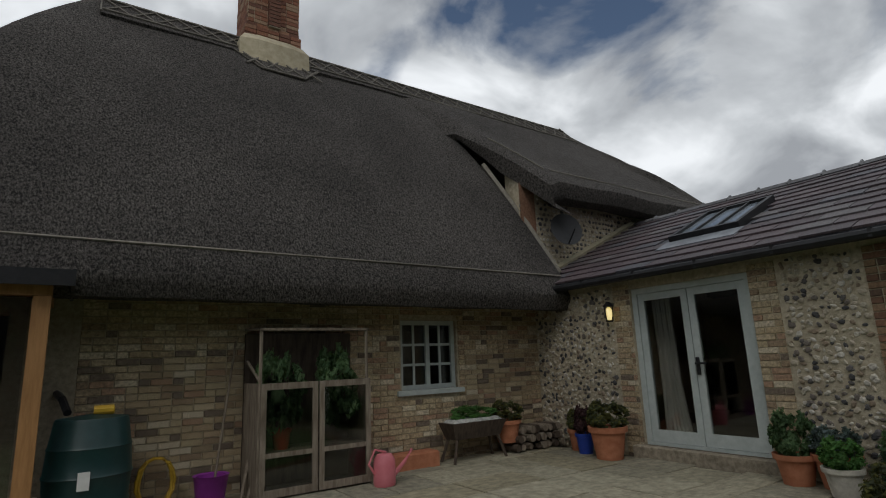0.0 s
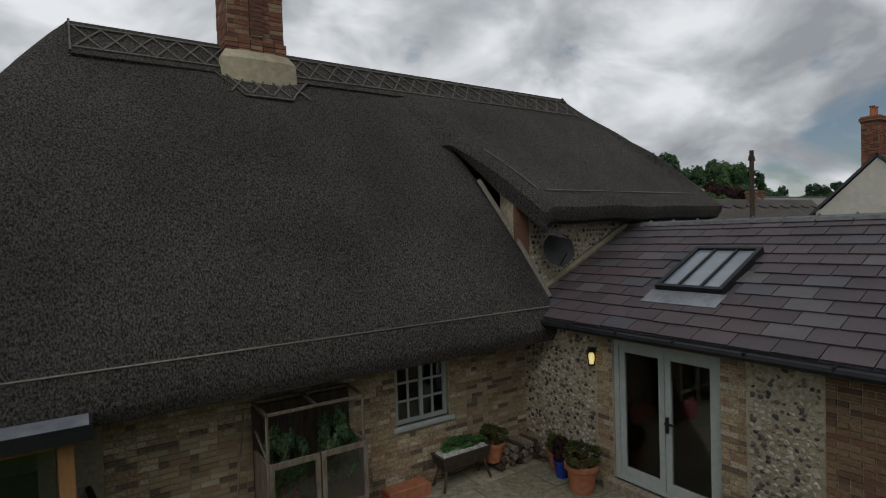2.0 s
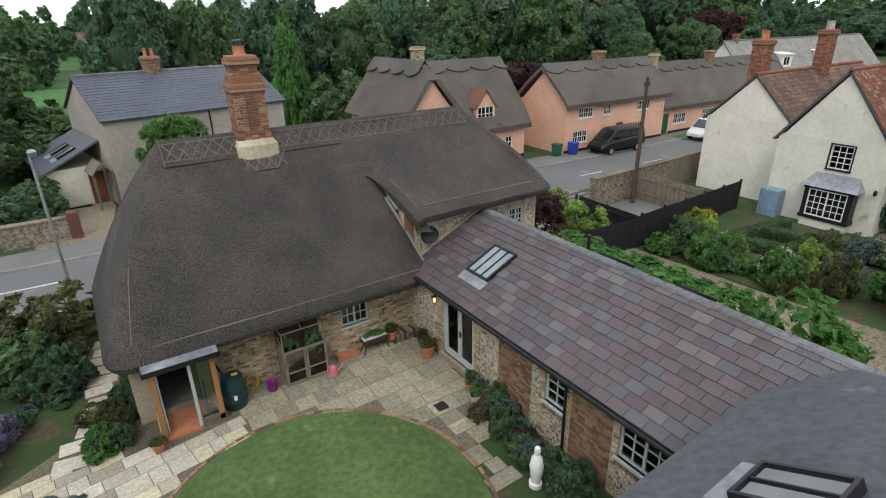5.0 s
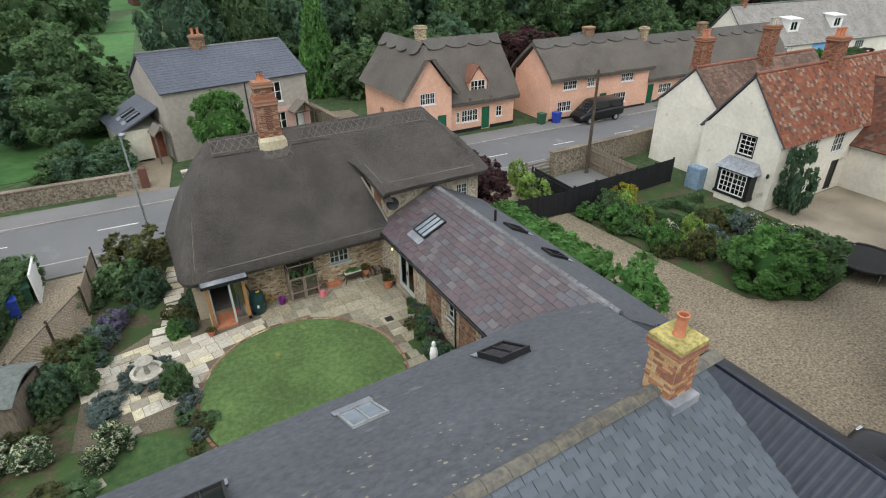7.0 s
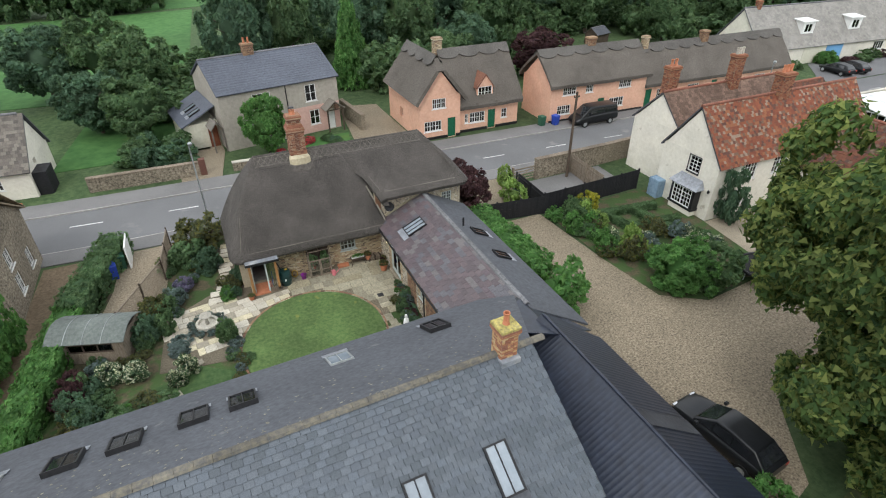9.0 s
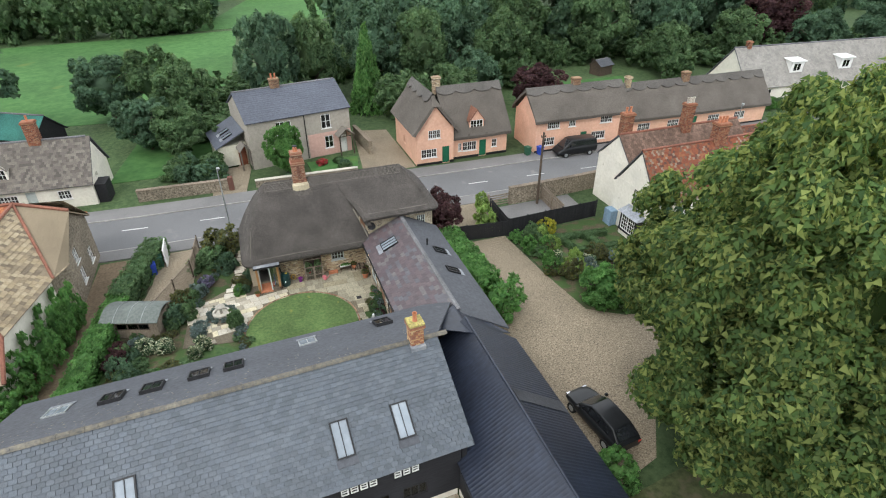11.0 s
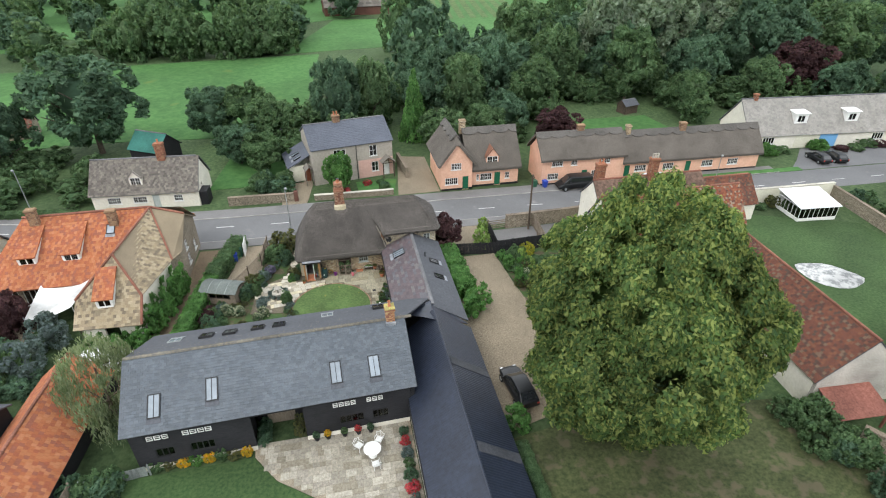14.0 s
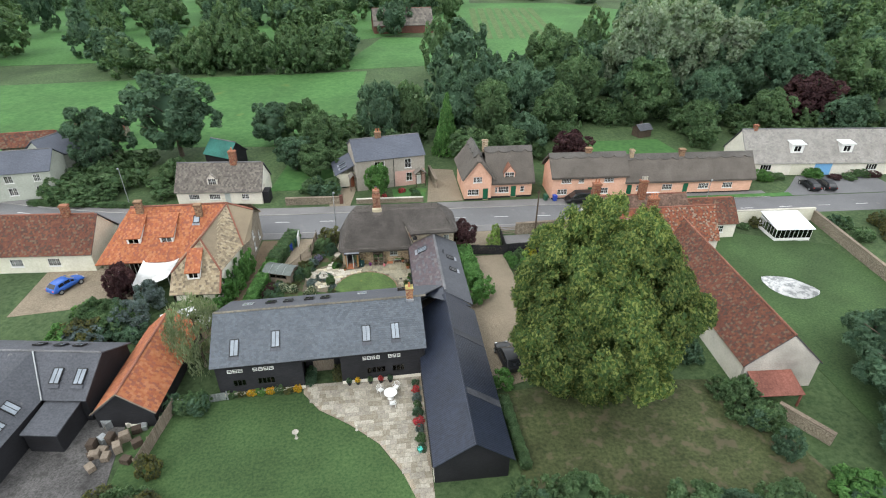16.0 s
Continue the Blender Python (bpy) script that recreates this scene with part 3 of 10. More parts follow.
def window(parent, m, w, h, nx=2, ny=2, paint=None, lights=2, name="window", sill=None, deep=0.1, glaze=None, inset=0.06):
    """A casement: m stands at the opening's foot, x along the wall, y inwards."""
    paint = paint or PAINT_WHITE
    s, b = Shape(), 0.065
    s.box(0, inset, 0, b, inset + 0.07, h, m).box(w - b, inset, 0, w, inset + 0.07, h, m)
    s.box(b, inset, 0, w - b, inset + 0.07, b, m).box(b, inset, h - b, w - b, inset + 0.07, h, m)
    each = (w - b) / lights
    for k in range(lights):
        x0, x1 = k * each + b, (k + 1) * each
        if k:
            s.box(x0 - b, inset - 0.005, b, x0, inset + 0.065, h - b, m)
        for i in range(1, nx):
            x = x0 + (x1 - x0) * i / nx
            s.box(x - 0.018, inset + 0.02, b, x + 0.018, inset + 0.055, h - b, m)
        for j in range(1, ny):
            z = b + (h - 2 * b) * j / ny
            s.box(x0, inset + 0.022, z - 0.018, x1, inset + 0.053, z + 0.018, m)
    win = part(name, s, paint, parent)
    for k in range(lights):
        g = Shape().box(k * each + b, inset + 0.035, b, (k + 1) * each, inset + 0.041, h - b, m)
        pane = part("pane", g, glaze or GLASS, win)
        pane.visible_shadow = False
    if sill is not None:
        part("sill", Shape().cbox(-0.08, -0.06, -0.07, w + 0.08, inset + 0.02, 0.0, 0.01, m), sill, win)
    return win


def door(parent, m, w, h, paint, name="door", panels=2, knob=True):
    s = Shape()
    s.box(0, 0.05, 0, 0.06, 0.14, h, m).box(w - 0.06, 0.05, 0, w, 0.14, h, m).box(0.06, 0.05, h - 0.06, w - 0.06, 0.14, h, m)
    s.box(0.063, 0.09, 0.01, w - 0.063, 0.13, h - 0.063, m)
    for k in range(panels):
        z0 = 0.12 + k * (h - 0.2) / panels
        s.box(0.15, 0.075, z0, w - 0.15, 0.088, z0 + (h - 0.2) / panels - 0.1, m)
    d = part(name, s, paint, parent)
    if knob:
        part("handle", Shape().lathe([(0.025, 0), (0.03, 0.03), (0.02, 0.05)], 8).mesh("handle"), CHROME, d, m=m @ pose(w - 0.13, 0.088, h * 0.48, 90))
    return d


def lay_tiles(sh, o, u, v, width, length, wide, course, th=0.015, rnd=None, keep=None, lip=0.0):
    """Overlapping tiles on a slope: o its foot, u along the eaves, v up the slope."""
    rnd = rnd or random.Random(3)
    o, u, v = Vector(o), Vector(u).normalized(), Vector(v).normalized()
    w = u.cross(v).normalized()
    rows = max(1, int(length / course))
    course = length / rows
    made = []
    for r in range(rows):
        x = -(wide / 2 if r % 2 else 0)
        while x < width - 0.02:
            x0, x1 = max(x, 0) + 0.004, min(x + wide, width) - 0.004
            x += wide
            if x1 - x0 < 0.03 or (keep and not keep((x0 + x1) / 2, (r + 0.5) * course)):
                continue
            lift = th + rnd.uniform(0, th * 0.5)
            skew = rnd.uniform(-0.006, 0.006)
            p = o + v * (r * course + skew)
            top = min(course * 1.25, length - r * course)
            q = [p + u * x0 + w * lift, p + u * x1 + w * lift, p + u * x1 + v * top + w * 0.003, p + u * x0 + v * top + w * 0.003, p + u * x0, p + u * x1]
            if sh is not None:
                sh.add(q, [(0, 1, 2, 3), (4, 5, 1, 0), (4, 0, 3), (5, 2, 1)])
            made.append(q)
    return made


def brick_face(m, width, z0, z1, holes=(), rnd=None, bl=0.225, bh=0.075, joint=0.01, proud=0.012):
    """Bricks of one wall face in running bond: (x, z, w, h, proud) each, cut round the holes."""
    rnd = rnd or random.Random(5)
    out, r, z = [], 0, z0
    while z < z1 - 0.03:
        x = -(bl / 2 if r % 2 else 0)
        while x < width:
            lng = bl if rnd.random() > 0.3 else bl / 2
            x0, x1, zz = max(x, 0), min(x + lng, width), min(z + bh, z1)
            x += lng
            bits = [(x0, x1)]
            for h0, h1, g0, g1 in holes:
                if g0 < zz - 0.01 and g1 > z + 0.01:
                    nxt = []
                    for p, q in bits:
                        if q <= h0 or p >= h1:
                            nxt.append((p, q))
                        else:
                            nxt += [(p, h0)] if h0 > p else []
                            nxt += [(h1, q)] if h1 < q else []
                    bits = nxt
            for p, q in bits:
                if q - p > 0.04:
                    out.append((p + joint / 2, z + joint / 2, q - p - joint, zz - z - joint, proud + rnd.uniform(-0.004, 0.006)))
        z += bh
        r += 1
    return out


def bricks_joined(name, m, bricks, material, parent):
    sh = Shape()
    for x, z, w, h, p in bricks:
        v = [m @ Vector(q) for q in ((x, 0, z), (x + w, 0, z), (x + w, 0, z + h), (x, 0, z + h), (x + 0.004, -p, z + 0.004), (x + w - 0.004, -p, z + 0.004), (x + w - 0.004, -p, z + h - 0.004), (x + 0.004, -p, z + h - 0.004))]
        sh.add(v, [(4, 5, 6, 7), (0, 1, 5, 4), (1, 2, 6, 5), (2, 3, 7, 6), (3, 0, 4, 7)])
    return part(name, sh, material, parent, kind="stuff") if sh.f else None


BRICK_UNIT = Shape().add([(0, 0, 0), (1, 0, 0), (1, 0, 1), (0, 0, 1), (0.02, -1, 0.05), (0.98, -1, 0.05), (0.98, -1, 0.95), (0.02, -1, 0.95)], [(4, 5, 6, 7), (0, 1, 5, 4), (1, 2, 6, 5), (2, 3, 7, 6), (3, 0, 4, 7)]).mesh("brick")


def bricks_single(m, bricks, material, parent):
    me = BRICK_UNIT
    if not me.materials:
        me.materials.append(material)
    for x, z, w, h, p in bricks:
        part("brick", me, material, parent, m=m @ Matrix.Translation((x, 0, z)) @ Matrix.Diagonal((w, p, h, 1)))


def brick_chimney(parent, x, y, z0, z1, w, d, material, pots=2, cap=True, bed=None, pot_mat=None):
    """A stack: mortar core, bricks of each face as one joined skin, corbelled head, pots."""
    stack = part("chimney", Shape().box(x - w / 2, y - d / 2, z0, x + w / 2, y + d / 2, z1), bed or MORTAR, parent)
    sh = Shape()
    for turn, wid, off in ((0, w, d / 2), (90, d, w / 2), (180, w, d / 2), (270, d, w / 2)):
        m = pose(x, y, 0, 0, 0, turn) @ pose(-wid / 2, -off, 0)
        for bx, bz, bw, bh, p in brick_face(m, wid, z0 + 0.02, z1, rnd=random.Random(int(turn + x * 7))):
            v = [m @ Vector(q) for q in ((bx, 0, bz), (bx + bw, 0, bz), (bx + bw, 0, bz + bh), (bx, 0, bz + bh), (bx, -p, bz), (bx + bw, -p, bz), (bx + bw, -p, bz + bh), (bx, -p, bz + bh))]
            sh.add(v, [(4, 5, 6, 7), (0, 1, 5, 4), (1, 2, 6, 5), (2, 3, 7, 6), (3, 0, 4, 7)])
    part("brickwork", sh, material, stack, kind="stuff")
    if cap:
        s = Shape()
        for k, g in enumerate((0.04, 0.08, 0.08, 0.03)):
            s.cbox(x - w / 2 - g, y - d / 2 - g, z1 - 0.3 + k * 0.078, x + w / 2 + g, y + d / 2 + g, z1 - 0.3 + k * 0.078 + 0.072, 0.008)
        part("corbel", s, material, stack)
    for i in range(pots):
        px = x + (i - (pots - 1) / 2) * min(0.42, w / max(pots, 1))
        part("chimney_pot", Shape().lathe([(0.12, 0), (0.13, 0.05), (0.105, 0.1), (0.095, 0.42), (0.12, 0.45), (0.12, 0.5), (0.085, 0.5), (0.08, 0.3)], 12, (px, y, z1 - 0.0)), pot_mat or TERRACOTTA, stack, smooth=True)
    return stack


def thatch_shell(ridge_x, ridge_y, ridge_z, x0, x1, y0, y1, eave, corner=0.9, swell=0.25, th=0.38, n_side=16, rows=14, seed=1, bend=None):
    """A thatched roof with rounded hips: rings from the ridge to a thick, rounded eave. eave: a function of (x, y)."""
    rng = random.Random(seed)
    pts = []

    def line(a, b, n):
        for i in range(n):
            t = i / n
            pts.append((a[0] + (b[0] - a[0]) * t, a[1] + (b[1] - a[1]) * t))

    def arc(cx, cy, a0):
        for i in range(7):
            a = radians(a0 + 90 * i / 7)
            pts.append((cx + corner * math.cos(a), cy + corner * math.sin(a)))

    line((x0 + corner, y0), (x1 - corner, y0), n_side * 2)
    arc(x1 - corner, y0 + corner, -90)
    line((x1, y0 + corner), (x1, y1 - corner), n_side)
    arc(x1 - corner, y1 - corner, 0)
    line((x1 - corner, y1), (x0 + corner, y1), n_side * 2)
    arc(x0 + corner, y1 - corner, 90)
    line((x0, y1 - corner), (x0, y0 + corner), n_side)
    arc(x0 + corner, y0 + corner, 180)
    n = len(pts)
    s = Shape()
    v = []
    for r in range(rows + 1):
        t = r / rows
        for x, y in pts:
            rx = min(max(x, ridge_x[0]), ridge_x[1])
            if x1 - corner > x > x0 + corner:
                rx = ridge_x[0] + (ridge_x[1] - ridge_x[0]) * (x - x0 - corner) / (x1 - x0 - 2 * corner)
            ze = eave(x, y)
            bulge = swell * math.sin(math.pi * t) * (1 if t > 0 else 0)
            px, py = rx + (x - rx) * t, ridge_y + (y - ridge_y) * t
            wob = noise.noise(Vector((px * 0.7, py * 0.7, seed))) * 0.05
            k = t if bend is None else (bend[1] * t / bend[0] if t < bend[0] else bend[1] + (1 - bend[1]) * (t - bend[0]) / (1 - bend[0]))
            v.append((px, py, ridge_z + (ze - ridge_z) * k + bulge + (wob if 0 < r else 0)))
    for k, (inset, drop) in enumerate(((0.02, 0.10), (0.10, 0.24), (0.28, th), (0.75, th - 0.18))):
        for x, y in pts:
            cx, cy = min(max(x, x0 + 1.0), x1 - 1.0), min(max(y, y0 + 1.0), y1 - 1.0)
            d = Vector((cx - x, cy - y, 0))
            d = d.normalized() if d.length > 0 else d
            v.append((x + d.x * inset, y + d.y * inset, eave(x, y) - drop + noise.noise(Vector((x * 1.5, y * 1.5, 3 + k))) * 0.015))
    f = []
    for r in range(rows + 4):
        for i in range(n):
            j = (i + 1) % n
            f.append((r * n + i, (r + 1) * n + i, (r + 1) * n + j, r * n + j))
    s.add(v, f)
    return s, pts


def ridge_roll(sh, x0, x1, y, z, slope, wide=0.75, th=0.07, scallop=0.0, n=30):
    """The proud band along a thatched ridge, plain or with a scalloped lower edge."""
    for side in (-1, 1):
        top, low = [], []
        for i in range(n + 1):
            x = x0 + (x1 - x0) * i / n
            w = wide + (scallop * (abs(math.sin(math.pi * i / 8)) ** 0.6) if scallop else 0)
            nx = Vector((0, side * math.sin(math.atan(slope)), math.cos(math.atan(slope))))
            p0 = Vector((x, y, z)) + Vector((0, 0, th))
            p1 = Vector((x, y + side * w * math.cos(math.atan(slope)), z - w * math.sin(math.atan(slope)))) + nx * th
            top.append(p0)
            low.append((p1, p1 - nx * (th + 0.03)))
        v = [p for p in top] + [a for a, b in low] + [b for a, b in low]
        k = n + 1
        f = []
        for i in range(n):
            q = [(i, i + 1, k + i + 1, k + i), (k + i, k + i + 1, 2 * k + i + 1, 2 * k + i)]
            f += [tuple(reversed(t)) for t in q] if side < 0 else q
        sh.add(v, [tuple(reversed(t)) for t in f])
    return sh

# ---- plants ----


def leaf_cloud(name, seed, clumps, per, leaf, shape="round", core=0.6, droop=0.0, lobes=0, lobe=(0.55, 0.2, 0.22, 0.16), clump=1.0):
    """A crown about one unit in radius: clumps of small leaves round a lumpy, darker inside."""
    rng = np.random.default_rng(seed)
    d = rng.normal(size=(clumps, 3))
    d /= np.linalg.norm(d, axis=1)[:, None]
    lump = 0.78 + 0.16 * np.sin(d[:, 0] * 5 + seed) * np.cos(d[:, 1] * 4 + seed) + 0.12 * rng.random(clumps)
    c = d * lump[:, None]
    if lobes:
        k = np.arange(lobes) + 0.5
        fz, fa = 1 - 2 * k / lobes, k * 2.39996 + seed
        fr = np.sqrt(1 - fz * fz)
        ld = np.stack([fr * np.cos(fa), fr * np.sin(fa), fz], 1) + 0.35 / math.sqrt(lobes) * 2 * rng.normal(size=(lobes, 3))
        ld /= np.linalg.norm(ld, axis=1)[:, None]
        swell = 0.95 + 0.08 * np.sin(ld[:, 0] * 3.1 + seed) * np.cos(ld[:, 1] * 2.7 - seed) + 0.06 * np.sin(ld[:, 2] * 5 + ld[:, 0] * 4)
        lc = ld * (swell * (lobe[0] + lobe[1] * rng.random(lobes)))[:, None]
        lr = lobe[2] + lobe[3] * rng.random(lobes)
        which = np.arange(clumps) % lobes
        dd = d + 0.8 * ld[which]
        dd /= np.linalg.norm(dd, axis=1)[:, None]
        c = lc[which] + dd * lr[which][:, None]
        d = dd
    if shape == "cone":
        h = rng.random(clumps) ** 1.4
        a = rng.random(clumps) * math.tau
        r = (1 - h) * (0.8 + 0.25 * rng.random(clumps))
        c = np.stack([np.cos(a) * r, np.sin(a) * r, h * 2 - 1], 1)
        d = np.stack([np.cos(a), np.sin(a), np.full(clumps, 0.35)], 1)
    elif shape == "dome":
        c[:, 2] = np.where(c[:, 2] < 0, c[:, 2] * 0.55, c[:, 2])
    elif shape == "hedge":
        c = rng.uniform(-1, 1, (clumps, 3))
        k = rng.integers(0, 3, clumps)
        sgn = np.sign(rng.normal(size=clumps))
        c[np.arange(clumps), k] = sgn * 0.92
        c[:, 2] = np.abs(c[:, 2]) * 1.9 - 0.95
        d = c / np.linalg.norm(c, axis=1)[:, None]
    size = clump * (0.16 + 0.12 * rng.random(clumps)) * (0.5 if lobes else 1.0) * (0.6 if shape in ("cone", "hedge") else 1.0)
    n = clumps * per
    o = rng.normal(size=(n, 3))
    o /= np.linalg.norm(o, axis=1)[:, None]
    o += 0.6 * np.repeat(d, per, 0)
    o /= np.linalg.norm(o, axis=1)[:, None]
    rad = np.repeat(size, per) * (0.3 + 0.95 * rng.random(n))
    p = np.repeat(c, per, 0) + o * rad[:, None]
    if droop:
        p[:, 2] -= droop * rng.random(n) * (np.hypot(p[:, 0], p[:, 1]) ** 2)
    nrm = o + 0.55 * rng.normal(size=(n, 3)) + np.array([0, 0, 0.35])
    nrm /= np.linalg.norm(nrm, axis=1)[:, None]
    t = np.cross(nrm, rng.normal(size=(n, 3)))
    t /= np.linalg.norm(t, axis=1)[:, None]
    b = np.cross(nrm, t)
    s = leaf * (0.6 + 0.8 * rng.random(n))[:, None]
    if shape == "willow" or droop:
        t = t * 0.4 + np.array([0, 0, -1.0])
        t /= np.linalg.norm(t, axis=1)[:, None]
        b = np.cross(nrm, t)
        quad = np.stack([p - t * s * 1.4 - b * s * 0.45, p - t * s * 1.2 + b * s * 0.45, p + t * s * 1.9], 1)
    else:
        quad = np.stack([p - t * s * 0.8 - b * s * 0.72, p - t * s * 0.8 + b * s * 0.72, p + t * s * 1.35], 1)
    verts = quad.reshape(-1, 3)
    faces = np.arange(n * 3).reshape(-1, 3)
    rings, segs = 7, 10
    th = np.linspace(0.05, math.pi - 0.05, rings)
    cv = []
    for a in th:
        for k in range(segs):
            w = k * math.tau / segs
            q = np.array([math.sin(a) * math.cos(w), math.sin(a) * math.sin(w), math.cos(a)])
            g = core * (1 + 0.18 * math.sin(q[0] * 6 + seed) * math.cos(q[1] * 5 + q[2] * 4))
            if shape == "cone":
                q = np.array([math.cos(w) * math.sin(a) * (1 - math.cos(a)) * 0.62, math.sin(w) * math.sin(a) * (1 - math.cos(a)) * 0.62, math.cos(a) * 1.45])
            if shape == "hedge":
                q = np.clip(q * 1.6, -1, 1) * 1.35
            if shape == "dome" and q[2] < 0:
                q[2] *= 0.55
            cv.append(q * g)
    k0 = len(verts)
    cf = []
    for r in range(rings - 1):
        for k in range(segs):
            a, b2, c2, d2 = (k0 + r * segs + k, k0 + (r + 1) * segs + k, k0 + (r + 1) * segs + (k + 1) % segs, k0 + r * segs + (k + 1) % segs)
            cf += [(a, b2, c2), (a, c2, d2)]
    verts = np.concatenate([verts, np.array(cv)])
    faces = np.concatenate([faces, np.array(cf)])
    return verts, faces


def cloud_mesh(name, verts, faces, material):
    me = bpy.data.meshes.new(name)
    me.vertices.add(len(verts))
    me.vertices.foreach_set("co", verts.astype(np.float32).ravel())
    me.loops.add(faces.size)
    me.loops.foreach_set("vertex_index", faces.astype(np.int32).ravel())
    me.polygons.add(len(faces))
    me.polygons.foreach_set("loop_start", np.arange(0, faces.size, 3, dtype=np.int32))
    me.update(calc_edges=True)
    me.materials.append(material)
    return me


CLOUDS = {
    "hero": leaf_cloud("hero", 11, 4200, 76, 0.0155, core=0.5, lobes=210, lobe=(0.58, 0.42, 0.07, 0.07), clump=0.55),
    "tree_a": leaf_cloud("a", 1, 420, 34, 0.042, core=0.45, lobes=34, lobe=(0.5, 0.32, 0.13, 0.12), clump=0.85),
    "tree_b": leaf_cloud("b", 2, 420, 34, 0.042, core=0.45, lobes=28, lobe=(0.5, 0.32, 0.14, 0.13), clump=0.85),
    "tree_c": leaf_cloud("c", 3, 430, 33, 0.042, core=0.45, lobes=40, lobe=(0.5, 0.32, 0.13, 0.12), clump=0.85),
    "willow": leaf_cloud("w", 4, 260, 46, 0.042, core=0.5, droop=0.35),
    "birch": leaf_cloud("bi", 14, 400, 18, 0.038, core=0.12, droop=0.4, lobes=40),
    "cone": leaf_cloud("k", 5, 420, 22, 0.05, "cone", core=0.55),
    "bush_a": leaf_cloud("ba", 6, 140, 20, 0.074, "dome", core=0.34, lobes=18, clump=1.15),
    "bush_b": leaf_cloud("bb", 7, 140, 19, 0.076, "dome", core=0.3, lobes=15, clump=1.25),
    "hedge": leaf_cloud("h", 8, 300, 14, 0.075, "hedge"),
    "far": leaf_cloud("f", 9, 90, 16, 0.088, core=0.46, lobes=16, lobe=(0.5, 0.3, 0.15, 0.13), clump=1.1),
    "far_b": leaf_cloud("fb", 10, 90, 16, 0.088, core=0.46, lobes=20, lobe=(0.5, 0.3, 0.15, 0.13), clump=1.1),
}
hv = CLOUDS["hero"][0]
hv[:, :2] *= (1.0 - 0.24 * np.clip(hv[:, 2], 0, 1) ** 1.2)[:, None]
MESHES = {}


def crown_of(kind, material):
    key = (kind, material.name)
    if key not in MESHES:
        MESHES[key] = cloud_mesh("crown", *CLOUDS[kind], material)
    return MESHES[key]


TREE_RND = random.Random(21)


def tree(x, y, height, radius, material, kind="tree_a", label="tall leafy green tree", category="tree", group="", low=0.25, trunk=None, name="tree", z=0.0):
    """A tapered trunk with limbs under a crown of small leaves."""
    t = thing(name, pose(x, y, z, 0, 0, TREE_RND.uniform(0, 360)), label, category, group)
    cz, rz = height * (1 + low) / 2, height * (1 - low) / 2
    r0 = trunk or max(0.08, radius * 0.055)
    s = Shape().tube([(0, 0, -0.1), (0.03, 0, height * 0.2), (0.0, 0.06, height * 0.45), (0.05, 0.0, height * 0.72)], r0, 9, r0 * 0.35)
    for k in range(6):
        a = k * 1.047 + TREE_RND.uniform(-0.3, 0.3)
        z0 = height * TREE_RND.uniform(low * 0.8 + 0.06, 0.5)
        s.tube([(0, 0, z0), (math.cos(a) * radius * 0.35, math.sin(a) * radius * 0.35, z0 + radius * 0.25), (math.cos(a) * radius * 0.75, math.sin(a) * radius * 0.75, z0 + radius * 0.5)], r0 * 0.45, 6, r0 * 0.12)
    part("trunk", s, BARK, t, smooth=True)
    part("crown", crown_of(kind, material), material, t, m=Matrix.Translation((0, 0, cz)) @ Matrix.Diagonal((radius, radius, rz, 1)))
    return t


def bush(x, y, height, radius, material, kind="bush_a", label="rounded green garden shrub", category="shrub", group="", name="shrub", long=None, turn=None, z=0.0):
    m = pose(x, y, z + height * 0.36, 0, 0, TREE_RND.uniform(0, 360) if turn is None else turn) @ Matrix.Diagonal((long or radius, radius, height * 0.62, 1))
    if radius > 2.05:
        kind = "tree_a" if kind == "bush_a" else "tree_b"
    ob = new(name, crown_of(kind, material))
    ob.matrix_basis = m
    return tagged(ob, label, category, group)


def hedge(x0, y0, x1, y1, wide, height, material, label="clipped green garden hedge", n=None):
    """A hedge in a straight run, one mesh of overlapping leafy blocks."""
    length = math.hypot(x1 - x0, y1 - y0)
    n = n or max(1, round(length / (wide * 1.5)))
    v, f = CLOUDS["hedge"]
    rng = random.Random(int(abs(x0 * 13 + y0 * 7)) + 1)
    vs, fs = [], []
    for i in range(n):
        t = (i + 0.5) / n
        a = math.atan2(y1 - y0, x1 - x0)
        sx, sy, sz = length / n / 2 * 1.08, wide / 2 * rng.uniform(0.9, 1.1), height / 2 * rng.uniform(0.92, 1.08)
        w = v * np.array([sx, sy, sz])
        w = np.stack([w[:, 0] * math.cos(a) - w[:, 1] * math.sin(a), w[:, 0] * math.sin(a) + w[:, 1] * math.cos(a), w[:, 2]], 1)
        vs.append(w + np.array([x0 + (x1 - x0) * t, y0 + (y1 - y0) * t, height / 2]))
        fs.append(f + i * len(v))
    ob = new("hedge", cloud_mesh("hedge", np.concatenate(vs), np.concatenate(fs), material))
    return tagged(ob, label, "hedge")


def woods(name, spots, material, label):
    """Far trees that nobody could count, as one mesh."""
    vs, fs, k = [], [], 0
    for i, (x, y, h, r) in enumerate(spots):
        v, f = CLOUDS["far" if i % 2 else "far_b"]
        a = i * 1.7
        w = v * np.array([r, r, h * 0.55])
        w = np.stack([w[:, 0] * math.cos(a) - w[:, 1] * math.sin(a), w[:, 0] * math.sin(a) + w[:, 1] * math.cos(a), w[:, 2]], 1)
        vs.append(w + np.array([x, y, h * 0.48]))
        fs.append(f + k)
        k += len(v)
    ob = new(name, cloud_mesh(name, np.concatenate(vs), np.concatenate(fs), material))
    return tagged(ob, label, "trees", kind="stuff")


